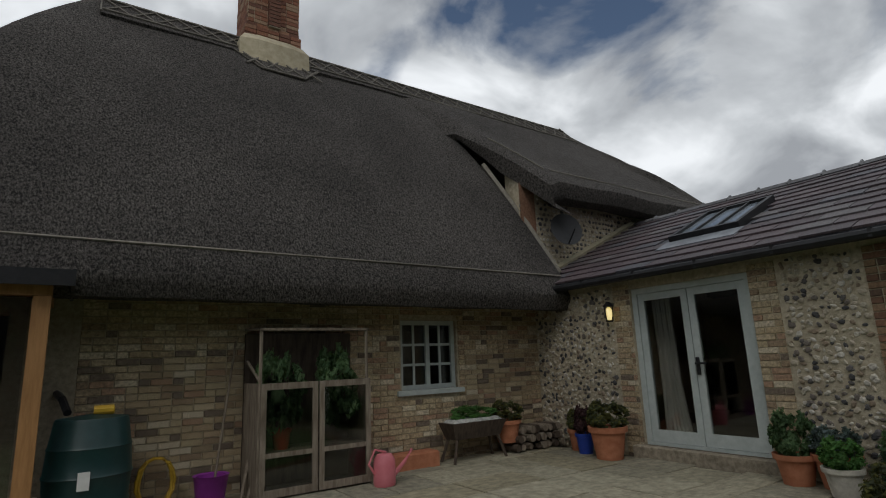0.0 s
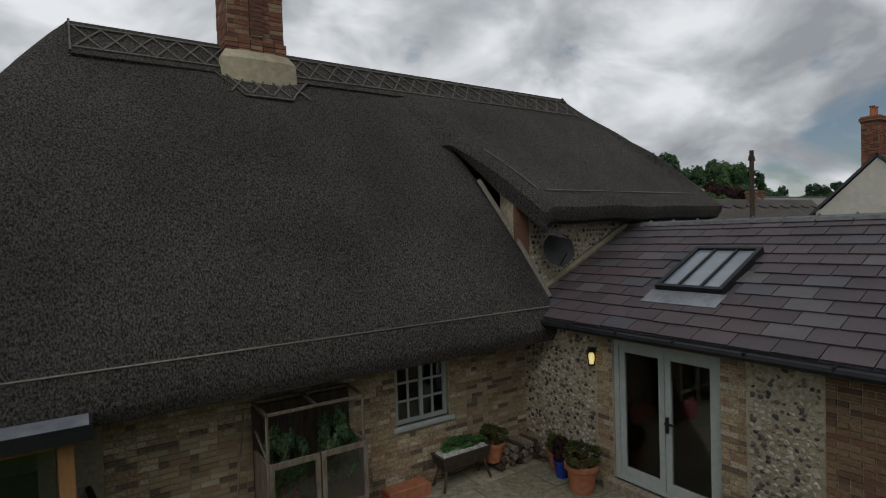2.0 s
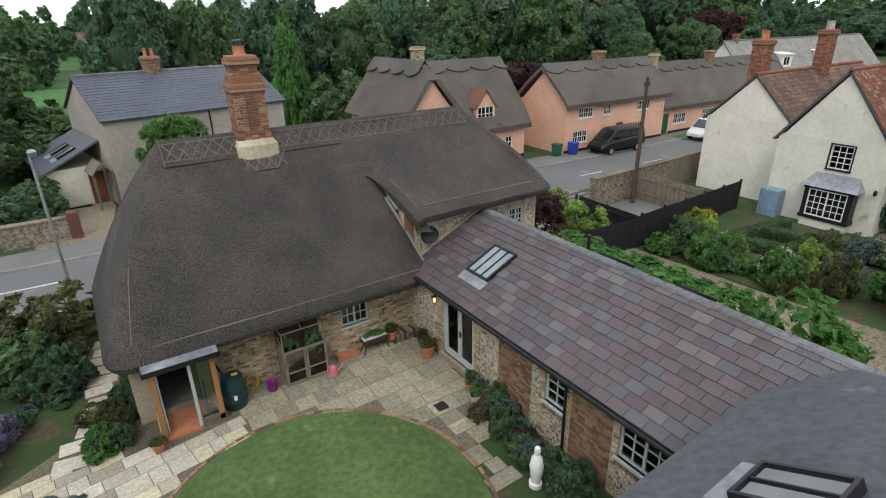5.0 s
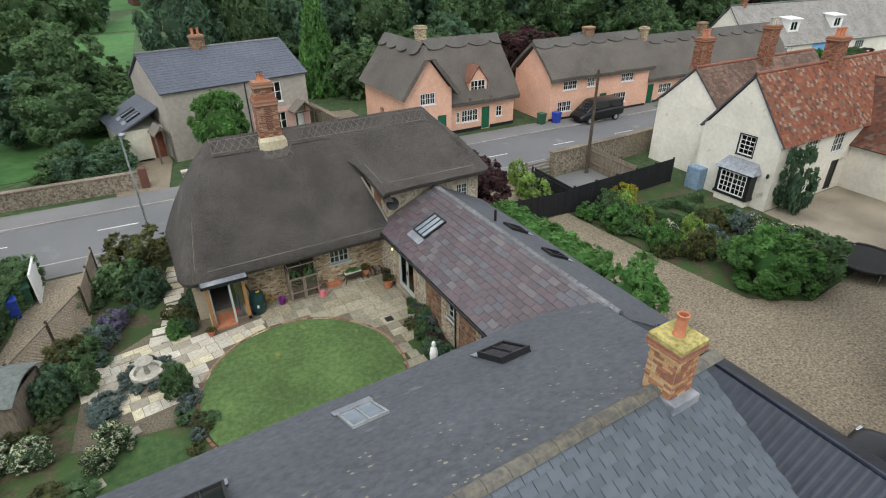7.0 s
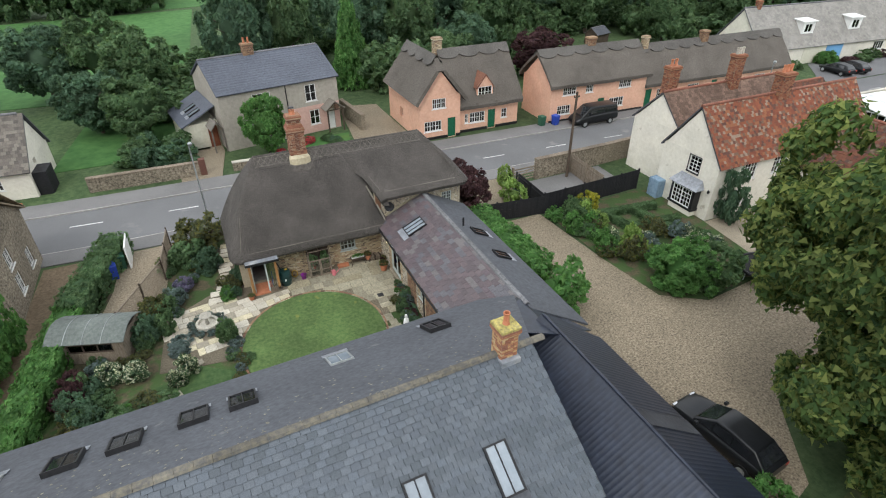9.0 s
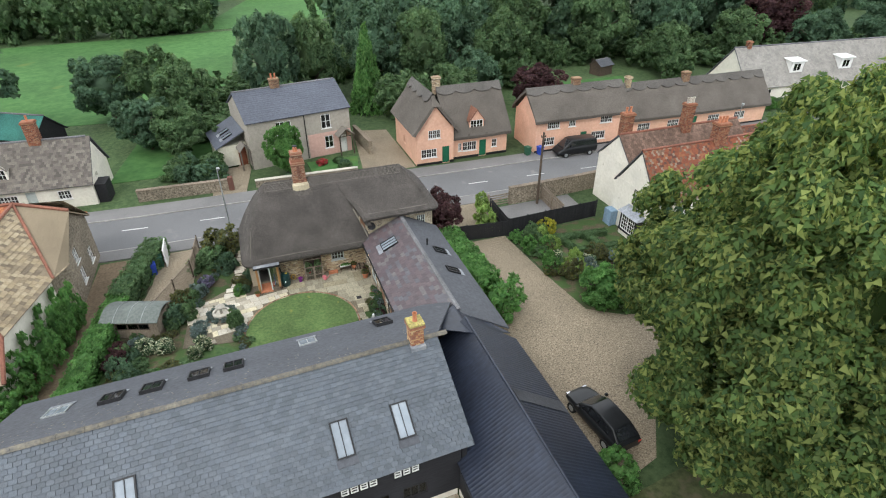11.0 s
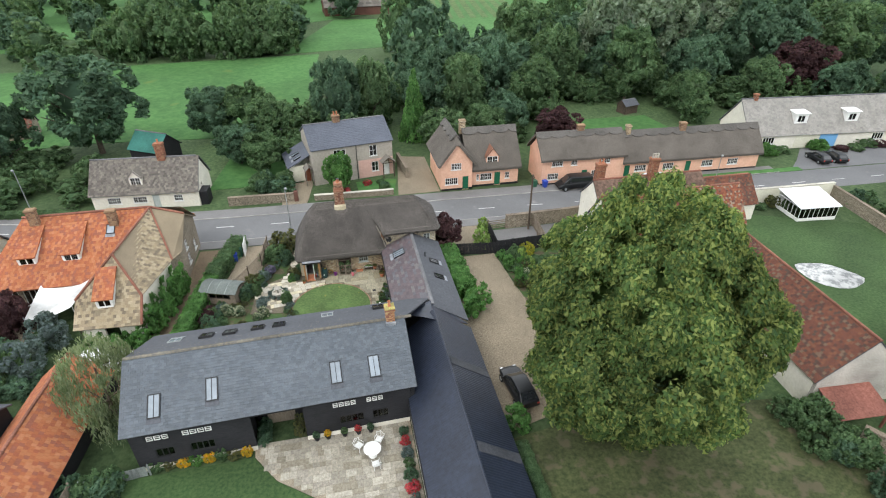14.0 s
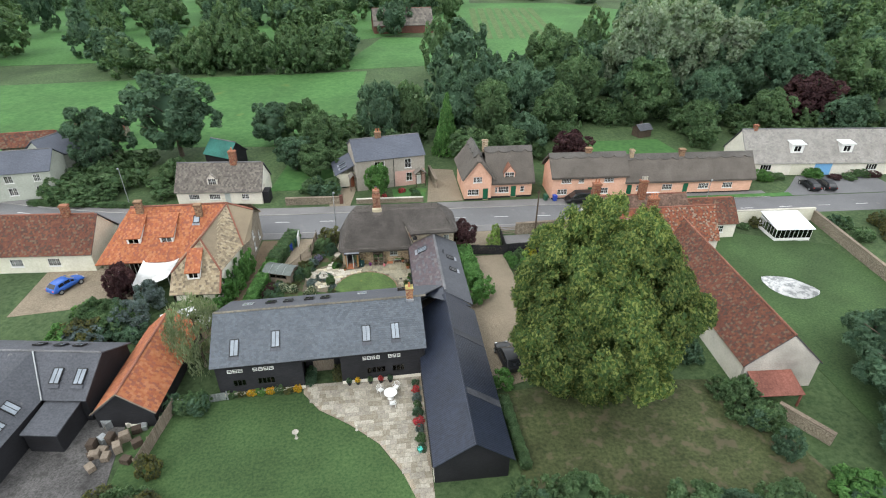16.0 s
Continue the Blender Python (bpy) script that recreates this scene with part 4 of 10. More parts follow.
# ---- ground ----
FAR = 2600
solo("ground", Shape().add([(-FAR, -FAR, 0), (FAR, -FAR, 0), (FAR, FAR, 0), (-FAR, FAR, 0)], [(0, 1, 2, 3)]), ROUGH_GRASS, "wide rough green grassland round the village", "ground", kind="structure")


def sheet(name, poly, z, material, label, category="ground", th=0.2):
    return solo(name, Shape().prism(poly, z - th, z), material, label, category, kind="structure")


def road_mid(x):
    return 11.75 - 0.02 * x + (0.0035 * (x + 15) ** 2 if x < -15 else 0)


def strip(x0, x1, lo, hi, step=3.0):
    n = max(1, int((x1 - x0) / step))
    xs = [x0 + (x1 - x0) * i / n for i in range(n + 1)]
    return [(x, road_mid(x) + lo) for x in xs] + [(x, road_mid(x) + hi) for x in reversed(xs)]


sheet("road", strip(-120, 170, -2.9, 2.9), 0.012, ASPHALT, "worn grey asphalt village road", "road")
sheet("pavement_north", strip(-75, 60, 2.98, 5.2), 0.10, FOOTWAY, "grey asphalt footway along the road", "pavement")
sheet("pavement_south", strip(-40, 17, -4.6, -2.98), 0.075, FOOTWAY, "grey asphalt footway along the road", "pavement")
for lo, hi, x0, x1 in ((2.9, 2.98, -75, 60), (-2.98, -2.9, -40, 17)):
    sheet("kerb", strip(x0, x1, lo, hi), 0.115 if lo > 0 else 0.09, KERB, "pale concrete kerb beside the road", "kerb")
line = Shape()


def line_mid(x):
    return road_mid(x) + max(-0.7, min(0.65, 0.1 - 0.028 * x))


for k in range(-14, 22):
    x, e = k * 6.55 + 0.15, k * 6.55 + 2.3
    line.prism([(x, line_mid(x) - 0.06), (e, line_mid(e) - 0.06), (e, line_mid(e) + 0.06), (x, line_mid(x) + 0.06)], 0.005, 0.0165)
solo("road_marking", line, ROAD_PAINT, "white dashed centre line painted on asphalt", "road marking", kind="structure")


def ellipse(cx, cy, rx, ry, n=40, a0=0, a1=360):
    return [(cx + rx * math.cos(radians(a0 + (a1 - a0) * i / n)), cy + ry * math.sin(radians(a0 + (a1 - a0) * i / n))) for i in range(n if a1 - a0 >= 360 else n + 1)]


sheet("garden_soil", [(-19.5, -9.6), (0, -9.6), (0, 0), (-9, 0), (-9, 6.5), (-14.5, 6.5), (-19.5, 6)], 0.02, BED_SOIL, "dark garden soil of the planted beds")
sheet("patio_bed", [(-13.8, -5.6), (-9.4, -6.2), (-8.8, -6.6), (-3.2, -6.9), (0, -4.4), (0, 0), (-8.9, 0), (-9.1, 5.4), (-10.2, 5.4), (-10.2, 0.6), (-13.4, -1.4)], 0.035, PATIO_JOINT, "brown jointing sand under the paving")
sheet("lawn_oval", ellipse(-6.1, -6.1, 3.75, 3.95), 0.06, LAWN, "mown oval lawn inside the garden", "lawn")
sheet("lawn_strip", [(-18.6, -9.6), (-10.2, -9.6), (-10.0, -7.2), (-11.8, -5.9), (-15.2, -6.8), (-18.6, -8.8)], 0.05, LAWN_DEEP, "narrow strip of garden lawn", "lawn")
sheet("drive_west", [(-17.2, -1.5), (-15.4, -1.4), (-13.3, 2.0), (-12.8, 7.3), (-16.0, 7.3), (-16.2, 3.0)], 0.035, GRAVEL, "pale gravel parking strip", "drive")
sheet("track_west", [(-28.5, -15.5), (-20.3, -15.5), (-19.6, -6), (-18.4, 0), (-16.9, 7.3), (-20.4, 7.3), (-20.7, 1.5), (-22.4, -5), (-22.6, -8.6), (-28.5, -9.0)], 0.03, TRACK, "brown earth track between the houses", "track")
sheet("drive_east", [(5.0, 0.3), (5.2, -13.5), (6.0, -24.0), (9.8, -23.0), (12.5, -19.5), (24, -17.5), (24, -11.8), (15.5, -12.6), (13.2, -11), (12.6, -6), (12.2, 0.3)], 0.03, GRAVEL, "broad pale gravel drive", "drive")
sheet("garden_east", [(12.7, -12.2), (21.6, -12.2), (22.4, -5.7), (22.4, 0.4), (12.7, 0.1)], 0.025, BED_SOIL, "planted soil of the cottage garden")
sheet("terrace_east", [(21.6, -12.2), (32, -12.4), (32, -5.7), (22.4, -5.7)], 0.035, SLAB_JOINT, "pale paved terrace before the white house", "terrace")
sheet("enclosure_floor", [(12.9, 0.5), (21.4, 0.8), (21.6, 5.5), (12.9, 5.3)], 0.035, FOOTWAY, "grey concrete floor of the fenced enclosure", "yard")
sheet("drive_front", [(6.8, 1.1), (12.4, 1.1), (12.6, 7.4), (6.8, 7.4)], 0.032, GRAVEL, "pale gravel forecourt by the road", "drive")
sheet("lawn_back", [(-27.5, -60), (-1.0, -60), (-1.0, -36), (-3.2, -32.0), (-5.0, -29.0), (-7.6, -26.6), (-10.4, -24.6), (-12.0, -22.4), (-24.0, -22.6), (-26.0, -28)], 0.045, LAWN_DEEP, "deep green mown lawn behind the barn", "lawn")
sheet("lawn_tree", [(6.4, -60), (38, -60), (30, -30), (28, -25), (14, -23.5), (6.4, -24.5)], 0.045, SHADE_LAWN, "patchy worn lawn, darkened for the big tree's shade", "lawn")
sheet("lawn_east", [(39, -34), (60, -26), (58.5, -2), (45, 3.2), (39.5, -4)], 0.045, LAWN_DEEP, "deep green mown garden lawn", "lawn")
sheet("field", [(-150, 30), (-100, 38), (-45, 47), (-20, 45), (-9, 60), (-6, 108), (-150, 96)], 0.05, FIELD, "open bright green grass field", "field")
sheet("field_far", [(-220, 118), (-60, 128), (40, 190), (60, 330), (-220, 330)], 0.05, FIELD, "distant green grass field", "field")
sheet("field_gap", [(-16, 110), (14, 114), (42, 160), (0, 164)], 0.05, FIELD, "small green meadow between the hedges", "field")
sheet("field_playing", [(26, 112), (62, 112), (136, 225), (100, 266), (42, 266)], 0.1, FIELD, "distant mown playing field", "field")
for k in range(8):
    x0 = 36 + k * 4.4
    sheet("mown_stripe", [(x0, 158), (x0 + 2.2, 158), (x0 + 14.2, 245), (x0 + 11, 245)], 0.13, LAWN, "paler mown stripe of the playing field", "lawn")
sheet("garden_row", [(33, 24), (56, 24), (54, 42), (36, 42)], 0.05, FIELD, "back garden lawn behind the cottages", "lawn")
sheet("garden_west", [(-22, 24), (-9, 24), (-10, 44), (-19, 46)], 0.05, FIELD, "grassy back garden beside the cottage", "lawn")
sheet("drive_grey_house", [(-11.8, 17.2), (-8.6, 17.2), (-7.8, 23), (-8.4, 30), (-12.0, 29)], 0.05, GRAVEL, "pale gravel drive of the grey house", "drive")
sheet("drive_pink_house", [(3.6, 17.3), (9.4, 17.3), (9.4, 30), (5.2, 31)], 0.05, GRAVEL, "pale gravel drive beside the pink cottage", "drive")
sheet("parking_bungalow", [(62, 13.6), (84, 13.2), (84, 20.5), (70, 21), (66, 17)], 0.05, ASPHALT, "asphalt parking bay before the bungalows", "parking")
sheet("courtyard_west", [(-40, -32), (-26.2, -32), (-27.4, -22), (-34, -21.5)], 0.04, YARD, "cluttered concrete yard behind the barn", "yard")
sheet("terrace_west", [(-46, -7), (-33, -5.5), (-33, 1), (-46, 4)], 0.04, GRAVEL, "pale gravel forecourt of the brick house", "yard")

# ---- thatched cottage ----
cottage = thing("thatched_cottage", pose(0, 0, 0), "long thatched cottage of weathered buff brick", "house")
CW_HOLE = (6.08, 7.06, 1.03, 2.02)
wall_part(cottage, MORTAR, (-9.0, 0), (-0.42, 0), 0, 2.9, 0.35, [CW_HOLE, (0.55, 1.65, 0.05, 2.05)])
wall_part(cottage, FLINT_BED, (-0.42, 0), (5.4, 0), 0, 4.72, 0.35, [(4.52, 5.22, 2.9, 3.7)])
wall_part(cottage, MORTAR, (5.4, 0.35), (5.4, 4.9), 0, 4.6, 0.35)
wall_part(cottage, MORTAR, (5.4, 4.9), (-9.0, 4.9), 0, 2.9, 0.35)
wall_part(cottage, MORTAR, (-9.0, 4.55), (-9.0, 0.35), 0, 2.9, 0.35)
part("floor_slab", Shape().box(-8.65, 0.35, 0.0, 5.05, 4.55, 0.06), DARK_ROOM, cottage)
RIDGE_Y, RIDGE_Z = 2.35, 7.24
roof, rim = thatch_shell((-6.9, -1.65), RIDGE_Y, RIDGE_Z, -9.45, 0.3, -0.87, 5.6, lambda x, y: 2.38, corner=0.7, swell=0.42, th=0.24, seed=3)
roof_west = part("roof", roof, THATCH, cottage, "dark grey weathered thatch under netting", smooth=True)


def low_thatch(y):
    t = (RIDGE_Y - y) / (RIDGE_Y + 0.87)
    return RIDGE_Z + (2.38 - RIDGE_Z) * t + 0.42 * math.sin(math.pi * t)


def high_thatch(t):
    """Height of the raised thatch t of the way from the ridge to its south eave."""
    return RIDGE_Z + (4.42 - RIDGE_Z) * (0.53 * t / 0.45 if t < 0.45 else 0.53 + 0.47 * (t - 0.45) / 0.55) + 0.14 * math.sin(math.pi * t)


def verge_x(t):
    """Where the raised thatch ends to the west: it sweeps out of the low slope and overhangs it lower down."""
    return -2.4 + 2.55 * t if t < 0.55 else -1.0 + 0.78 * ((t - 0.55) / 0.45) ** 0.85


def raised_thatch():
    """The raised eastern thatch: a swept verge to the west, a rounded hip to the east, a thick soft eave."""
    rows, cols, x1, yn, cor = 18, 22, 5.95, 5.6, 0.7
    ring = [(x1 - cor + cor * math.sin(radians(90 * i / 7)), -0.6 + cor - cor * math.cos(radians(90 * i / 7))) for i in range(1, 8)]
    ring += [(x1, -0.6 + cor + (yn + 0.6 - 2 * cor) * i / 8) for i in range(1, 9)]
    ring += [(x1 - cor + cor * math.cos(radians(90 * i / 7)), yn - cor + cor * math.sin(radians(90 * i / 7))) for i in range(1, 8)]
    ring += [(x1 - cor - (x1 - cor + 1.2) * i / 8, yn) for i in range(1, 9)]
    n, s = cols + 1 + len(ring), Shape()
    v = []
    for r in range(rows + 1):
        t = r / rows
        y = RIDGE_Y + (-0.6 - RIDGE_Y) * t
        xa, xb = verge_x(t), 3.5 + (x1 - cor - 3.5) * t
        for c in range(cols + 1):
            x = xa + (xb - xa) * (c / cols) ** 1.6
            d = x - xa
            z = high_thatch(t) + noise.noise(Vector((x * 0.8, y * 0.8, 9))) * 0.04
            edge = max(0.0, 1 - d / 0.42)
            if t < 0.5:
                z = z + (min(z, low_thatch(y)) - 0.05 - z) * edge
            else:
                z -= 0.13 * edge ** 2.2
            v.append((x, y, z))
        for x, yy in ring:
            rx = min(x, 3.5)
            px, py = rx + (x - rx) * t, RIDGE_Y + (yy - RIDGE_Y) * t
            v.append((px, py, high_thatch(t) + 0.2 * math.sin(math.pi * t) * min(1.0, max(0.0, (px - 3.5) / 1.2)) + noise.noise(Vector((px * 0.8, py * 0.8, 9))) * 0.04))
    for inset, drop in ((0.02, 0.10), (0.10, 0.24), (0.28, 0.30), (0.75, 0.14)):
        for c in range(n):
            x, y, z = v[rows * n + c]
            cx, cy = min(max(x, 0.6), x1 - 1.0), min(max(y, 0.4), yn - 1.0)
            d = Vector((cx - x, cy - y, 0))
            d = d.normalized() if d.length > 0 else d
            v.append((x + d.x * inset, y + d.y * inset, z - drop))
    f = [(r * n + i, (r + 1) * n + i, (r + 1) * n + i + 1, r * n + i + 1) for r in range(rows + 4) for i in range(n - 1)]
    k = len(v)
    side = [(0.0, 0.0), (0.03, 0.16), (0.10, 0.38), (0.55, 0.46)]
    for r in range(rows + 1):
        x, y, z = v[r * n]
        deep = min(1.0, max(0.25, (r / rows - 0.42) / 0.3))
        v += [(x + dx, y + 0.02, z - dz * deep) for dx, dz in side[1:]]
    for r in range(rows):
        for j in range(3):
            a0 = r * n if j == 0 else k + r * 3 + j - 1
            a1 = (r + 1) * n if j == 0 else k + (r + 1) * 3 + j - 1
            f.append((a0, k + r * 3 + j, k + (r + 1) * 3 + j, a1))
    e = k + rows * 3
    f.append((rows * n, e, (rows + 1) * n))
    f.append((e, e + 1, (rows + 2) * n, (rows + 1) * n))
    f.append((e + 1, e + 2, (rows + 4) * n, (rows + 3) * n, (rows + 2) * n))
    return s.add(v, f)


roof_east = part("roof_swell", raised_thatch(), THATCH, cottage, "raised thatch eyebrow over the upper wall", smooth=True)
part("verge_board", Shape().tube([(0.0, -0.42, 2.82), (-0.3, -0.05, 3.72), (-0.78, 0.52, 4.95)], 0.05, 5), STRAW_ROD, roof_east, "pale mortar fillet along the thatch edge")
rr = ridge_roll(Shape(), -6.85, 3.4, RIDGE_Y, RIDGE_Z + 0.02, 1.1, 0.85, 0.025)
rr.add([(-6.85, RIDGE_Y, RIDGE_Z + 0.065), (-6.85, RIDGE_Y - 0.55, RIDGE_Z - 0.58), (-7.35, RIDGE_Y, RIDGE_Z - 0.56), (-6.85, RIDGE_Y + 0.55, RIDGE_Z - 0.58)], [(0, 2, 1), (0, 3, 2)])
rr.slab([(3.4, RIDGE_Y, RIDGE_Z + 0.065), (3.4, RIDGE_Y - 0.55, RIDGE_Z - 0.56), (3.85, RIDGE_Y, RIDGE_Z - 0.34)], 0.04)
rr.slab([(-4.95, 1.77, low_thatch(1.77) + 0.04), (-4.6, 1.45, low_thatch(1.45) + 0.04), (-3.85, 1.45, low_thatch(1.45) + 0.04), (-3.5, 1.77, low_thatch(1.77) + 0.04)], 0.08)
ridge = part("ridge_band", rr, THATCH, cottage, "paler ridge with crossed hazel rods")
rods = Shape()


def on_ridge(x, d, side):
    """A point d down the ridge band from its crest."""
    return (x, RIDGE_Y + side * d * 0.672, RIDGE_Z + 0.075 - d * 0.74)


for side in (-1, 1):
    for k in range(30):
        for flip in (0, 1):
            a = -6.8 + k * 0.34
            if not (-5.0 < a < -3.9 and side < 0):
                rods.tube([on_ridge(a, 0.2 if flip else 0.72, side), on_ridge(a + 0.34, 0.72 if flip else 0.2, side)], 0.015, 5)
    for d in (0.18, 0.74):
        rods.tube([on_ridge(-6.85, d, side), on_ridge(3.4, d, side)], 0.018, 5)
for k in range(4):
    a = -4.82 + k * 0.33
    rods.tube([(a, 1.76, low_thatch(1.76) + 0.055), (a + 0.3, 1.48, low_thatch(1.48) + 0.055)], 0.018, 5).tube([(a + 0.3, 1.76, low_thatch(1.76) + 0.055), (a, 1.48, low_thatch(1.48) + 0.055)], 0.018, 5)
rods.tube([(x, y, low_thatch(y) + 0.055) for x, y in ((-4.95, 1.77), (-4.6, 1.45), (-3.85, 1.45), (-3.5, 1.77))], 0.018, 5)
for x in (-6.85, 3.4):
    rods.tube([on_ridge(x, 0.85, -1), on_ridge(x, 0.02, -1), on_ridge(x, 0.85, 1)], 0.018, 5)
part("hazel_rod", rods, HAZEL, ridge, kind="stuff")


def on_roof(x, t, east=False):
    """A point t of the way from the ridge to the south eave."""
    if east:
        return (x, RIDGE_Y + (-0.6 - RIDGE_Y) * t, high_thatch(t) + 0.02)
    y = RIDGE_Y + (-0.87 - RIDGE_Y) * t
    return (x, y, low_thatch(y) + 0.015)


tie = Shape()
tie.tube([on_roof(-8.3 + i * 0.445, 0.95) for i in range(19)], 0.014, 5)
tie.tube([on_roof(0.1 + i * 0.48, 0.9, True) for i in range(11)], 0.013, 5)
tie.tube([on_roof(verge_x(0.6 + i * 0.075) + 0.3, 0.6 + i * 0.075, True) for i in range(5)], 0.013, 5)
tie.tube([on_roof(-8.75 + 0.1 * i, 0.93 - 0.075 * i) for i in range(5)], 0.013, 5)
part("eave_rod", tie, STRAW_ROD, roof_west)
CX, CY = -4.27, 2.3
brick_chimney(cottage, CX, CY, 6.3, 8.55, 0.90, 0.72, BRICK_STACK, pots=0, cap=False, bed=LIME)
brick_chimney(cottage, CX, CY, 8.55, 9.42, 0.72, 0.6, BRICK_STACK, pots=0, cap=True, bed=LIME)
pilaster = Shape().box(CX - 0.1, CY - 0.43, 7.35, CX + 0.1, CY - 0.37, 8.4)
part("pilaster", pilaster, LIME, cottage)
for k in range(14):
    part("brick", Shape().cbox(CX - 0.105, CY - 0.445, 7.37 + k * 0.075, CX + 0.105, CY - 0.37, 7.432 + k * 0.075, 0.004), BRICK_STACK, cottage)
plinth = Shape()
for k in range(4):
    g = 0.05 if k < 3 else 0.02
    for j in range(5):
        plinth.cbox(CX - 0.45 - g + j * 0.2 * (0.9 + 2 * g), CY - 0.36 - g, 7.06 + k * 0.078, CX - 0.45 - g + (j + 0.95) * 0.2 * (0.9 + 2 * g), CY + 0.36 + g, 7.13 + k * 0.078, 0.008)
part("plinth", plinth, BRICK_STACK, cottage, "stepped brick foot of the stack", kind="stuff")
part("mortar_fillet", Shape().add([(CX + sx * w, CY + sy * d, z) for w, d, z in ((0.62, 0.55, 6.40), (0.60, 0.53, 6.92), (0.51, 0.42, 7.08)) for sx, sy in ((-1, -1), (-0.5, -1.12), (0.5, -1.12), (1, -1), (1, 1), (-1, 1))],
     [(r * 6 + i, r * 6 + (i + 1) % 6, (r + 1) * 6 + (i + 1) % 6, (r + 1) * 6 + i) for r in range(2) for i in range(6)] + [tuple(range(12, 18))]), mat("lime_fillet", (0.42, 0.36, 0.24), (0.56, 0.49, 0.35), scale=8, rough=0.95, bump=0.4), cottage, "pale lime mortar fillet round the stack")
band = Shape()
for k, g in enumerate((0.03, 0.06, 0.07, 0.06, 0.02)):
    band.cbox(CX - 0.45 - g, CY - 0.36 - g, 8.38 + k * 0.078, CX + 0.45 + g, CY + 0.36 + g, 8.45 + k * 0.078, 0.008)
for k in range(3):
    band.cbox(CX - 0.44 + k * 0.03, CY - 0.35 + k * 0.02, 8.77 + k * 0.07, CX + 0.44 - k * 0.03, CY + 0.35 - k * 0.02, 8.835 + k * 0.07, 0.008)
part("chimney_band", band, BRICK_STACK, cottage)
pot_ob = part("chimney_pot", Shape().lathe([(0.19, 9.40), (0.19, 9.44), (0.165, 9.48), (0.155, 9.66), (0.17, 9.68), (0.12, 9.68)], 16, (CX, CY, 0)), TERRACOTTA, cottage, smooth=True)
part("cowl", Shape().lathe([(0.17, 9.80), (0.16, 9.83), (0.03, 9.86)], 14, (CX, CY, 0)).tube([(CX - 0.12, CY, 9.66), (CX - 0.12, CY, 9.81)], 0.012, 5).tube([(CX + 0.12, CY, 9.66), (CX + 0.12, CY, 9.81)], 0.012, 5).tube([(CX, CY - 0.12, 9.66), (CX, CY - 0.12, 9.81)], 0.012, 5), PAINT_BLACK, pot_ob, "black metal rain cowl")
M_SOUTH = pose(-9.0, 0, 0)
CW = M_SOUTH @ pose(CW_HOLE[0], 0, CW_HOLE[2])
cwin = window(cottage, CW, 0.98, 0.99, 2, 3, PAINT_SAGE, 2, sill=PAINT_SAGE)
for a in (0.05, 0.7):
    part("curtain", Shape().box(a, 0.24, 0.2, a + 0.15, 0.27, 0.95, CW), CURTAIN, cwin)
window(cottage, pose(4.1, 0, 2.9), 0.7, 0.8, 2, 3, PAINT_SAGE, 2)
dish = thing("satellite_dish", pose(0.36, -0.32, 3.64, 78, 0, -18), "round dark grey satellite dish on a wall bracket", "satellite dish")
part("reflector", Shape().lathe([(0.02, -0.05), (0.18, -0.035), (0.3, 0.02), (0.31, 0.025), (0.18, -0.02), (0.02, -0.035)], 24), PAINT_BLACK, dish, smooth=True)
part("arm", Shape().tube([(0, -0.28, 0.0), (0, -0.12, 0.3)], 0.012).tube([(0, 0, -0.05), (0, 0.05, -0.36)], 0.02), PAINT_BLACK, dish)

# ---- rear wing: flint and brick under purple slate ----
wing = thing("rear_wing", pose(0, 0, 0), "low flint and brick wing under purple slate", "house")
W_HOLES = [(1.95, 3.62, 0.2, 2.32), (6.62, 7.34, 1.25, 2.2), (8.95, 10.25, 1.2, 2.2)]
WX, EAVE_X, EAVE_Z, APEX_X, APEX_Z, EAST_X = -0.25, -0.5, 2.53, 2.75, 4.04, 5.7
PITCH = (APEX_Z - EAVE_Z) / (APEX_X - EAVE_X)
M_WING = wall_part(wing, FLINT_BED, (WX, 0), (WX, -11.9), 0, 2.55, 0.35, W_HOLES)
wall_part(wing, FLINT_BED, (5.3, -12.5), (5.3, 0), 0, 2.55, 0.35)
part("floor_slab", Shape().box(WX + 0.35, -12.4, 0.0, 4.95, -0.02, 0.16), DARK_ROOM, wing)
rf = Shape()
rf.slab([(EAVE_X, -12.6, EAVE_Z), (APEX_X, -12.6, APEX_Z), (APEX_X, -0.02, APEX_Z), (EAVE_X, -0.02, EAVE_Z)], 0.09)
rf.slab([(EAST_X, -0.02, EAVE_Z), (APEX_X, -0.02, APEX_Z), (APEX_X, -13.0, APEX_Z), (EAST_X, -13.6, EAVE_Z)], 0.09)
wing_roof = part("roof", rf, SLATE_DARK, wing)
part("flashing_fillet", Shape().tube([(-0.3, -0.06, 2.68), (2.65, -0.06, 4.06)], 0.07, 6), mat("cement_fillet", (0.34, 0.30, 0.2), (0.46, 0.41, 0.29), scale=9, bump=0.4), wing)
rt = Shape()
for k in range(25):
    y0 = -0.1 - k * 0.5
    v = [(APEX_X + math.sin(radians(a)) * 0.16, y, APEX_Z - 0.06 + math.cos(radians(a)) * 0.12) for y in (y0, y0 - 0.485) for a in (-75, -40, 0, 40, 75)]
    rt.add(v, [(i, i + 1, i + 6, i + 5) for i in range(4)] + [(5, 6, 7, 8, 9), (4, 3, 2, 1, 0)])
    rt.tube([(APEX_X - 0.14, y0 - 0.488, APEX_Z - 0.02), (APEX_X, y0 - 0.488, APEX_Z + 0.075), (APEX_X + 0.14, y0 - 0.488, APEX_Z - 0.02)], 0.022, 5)
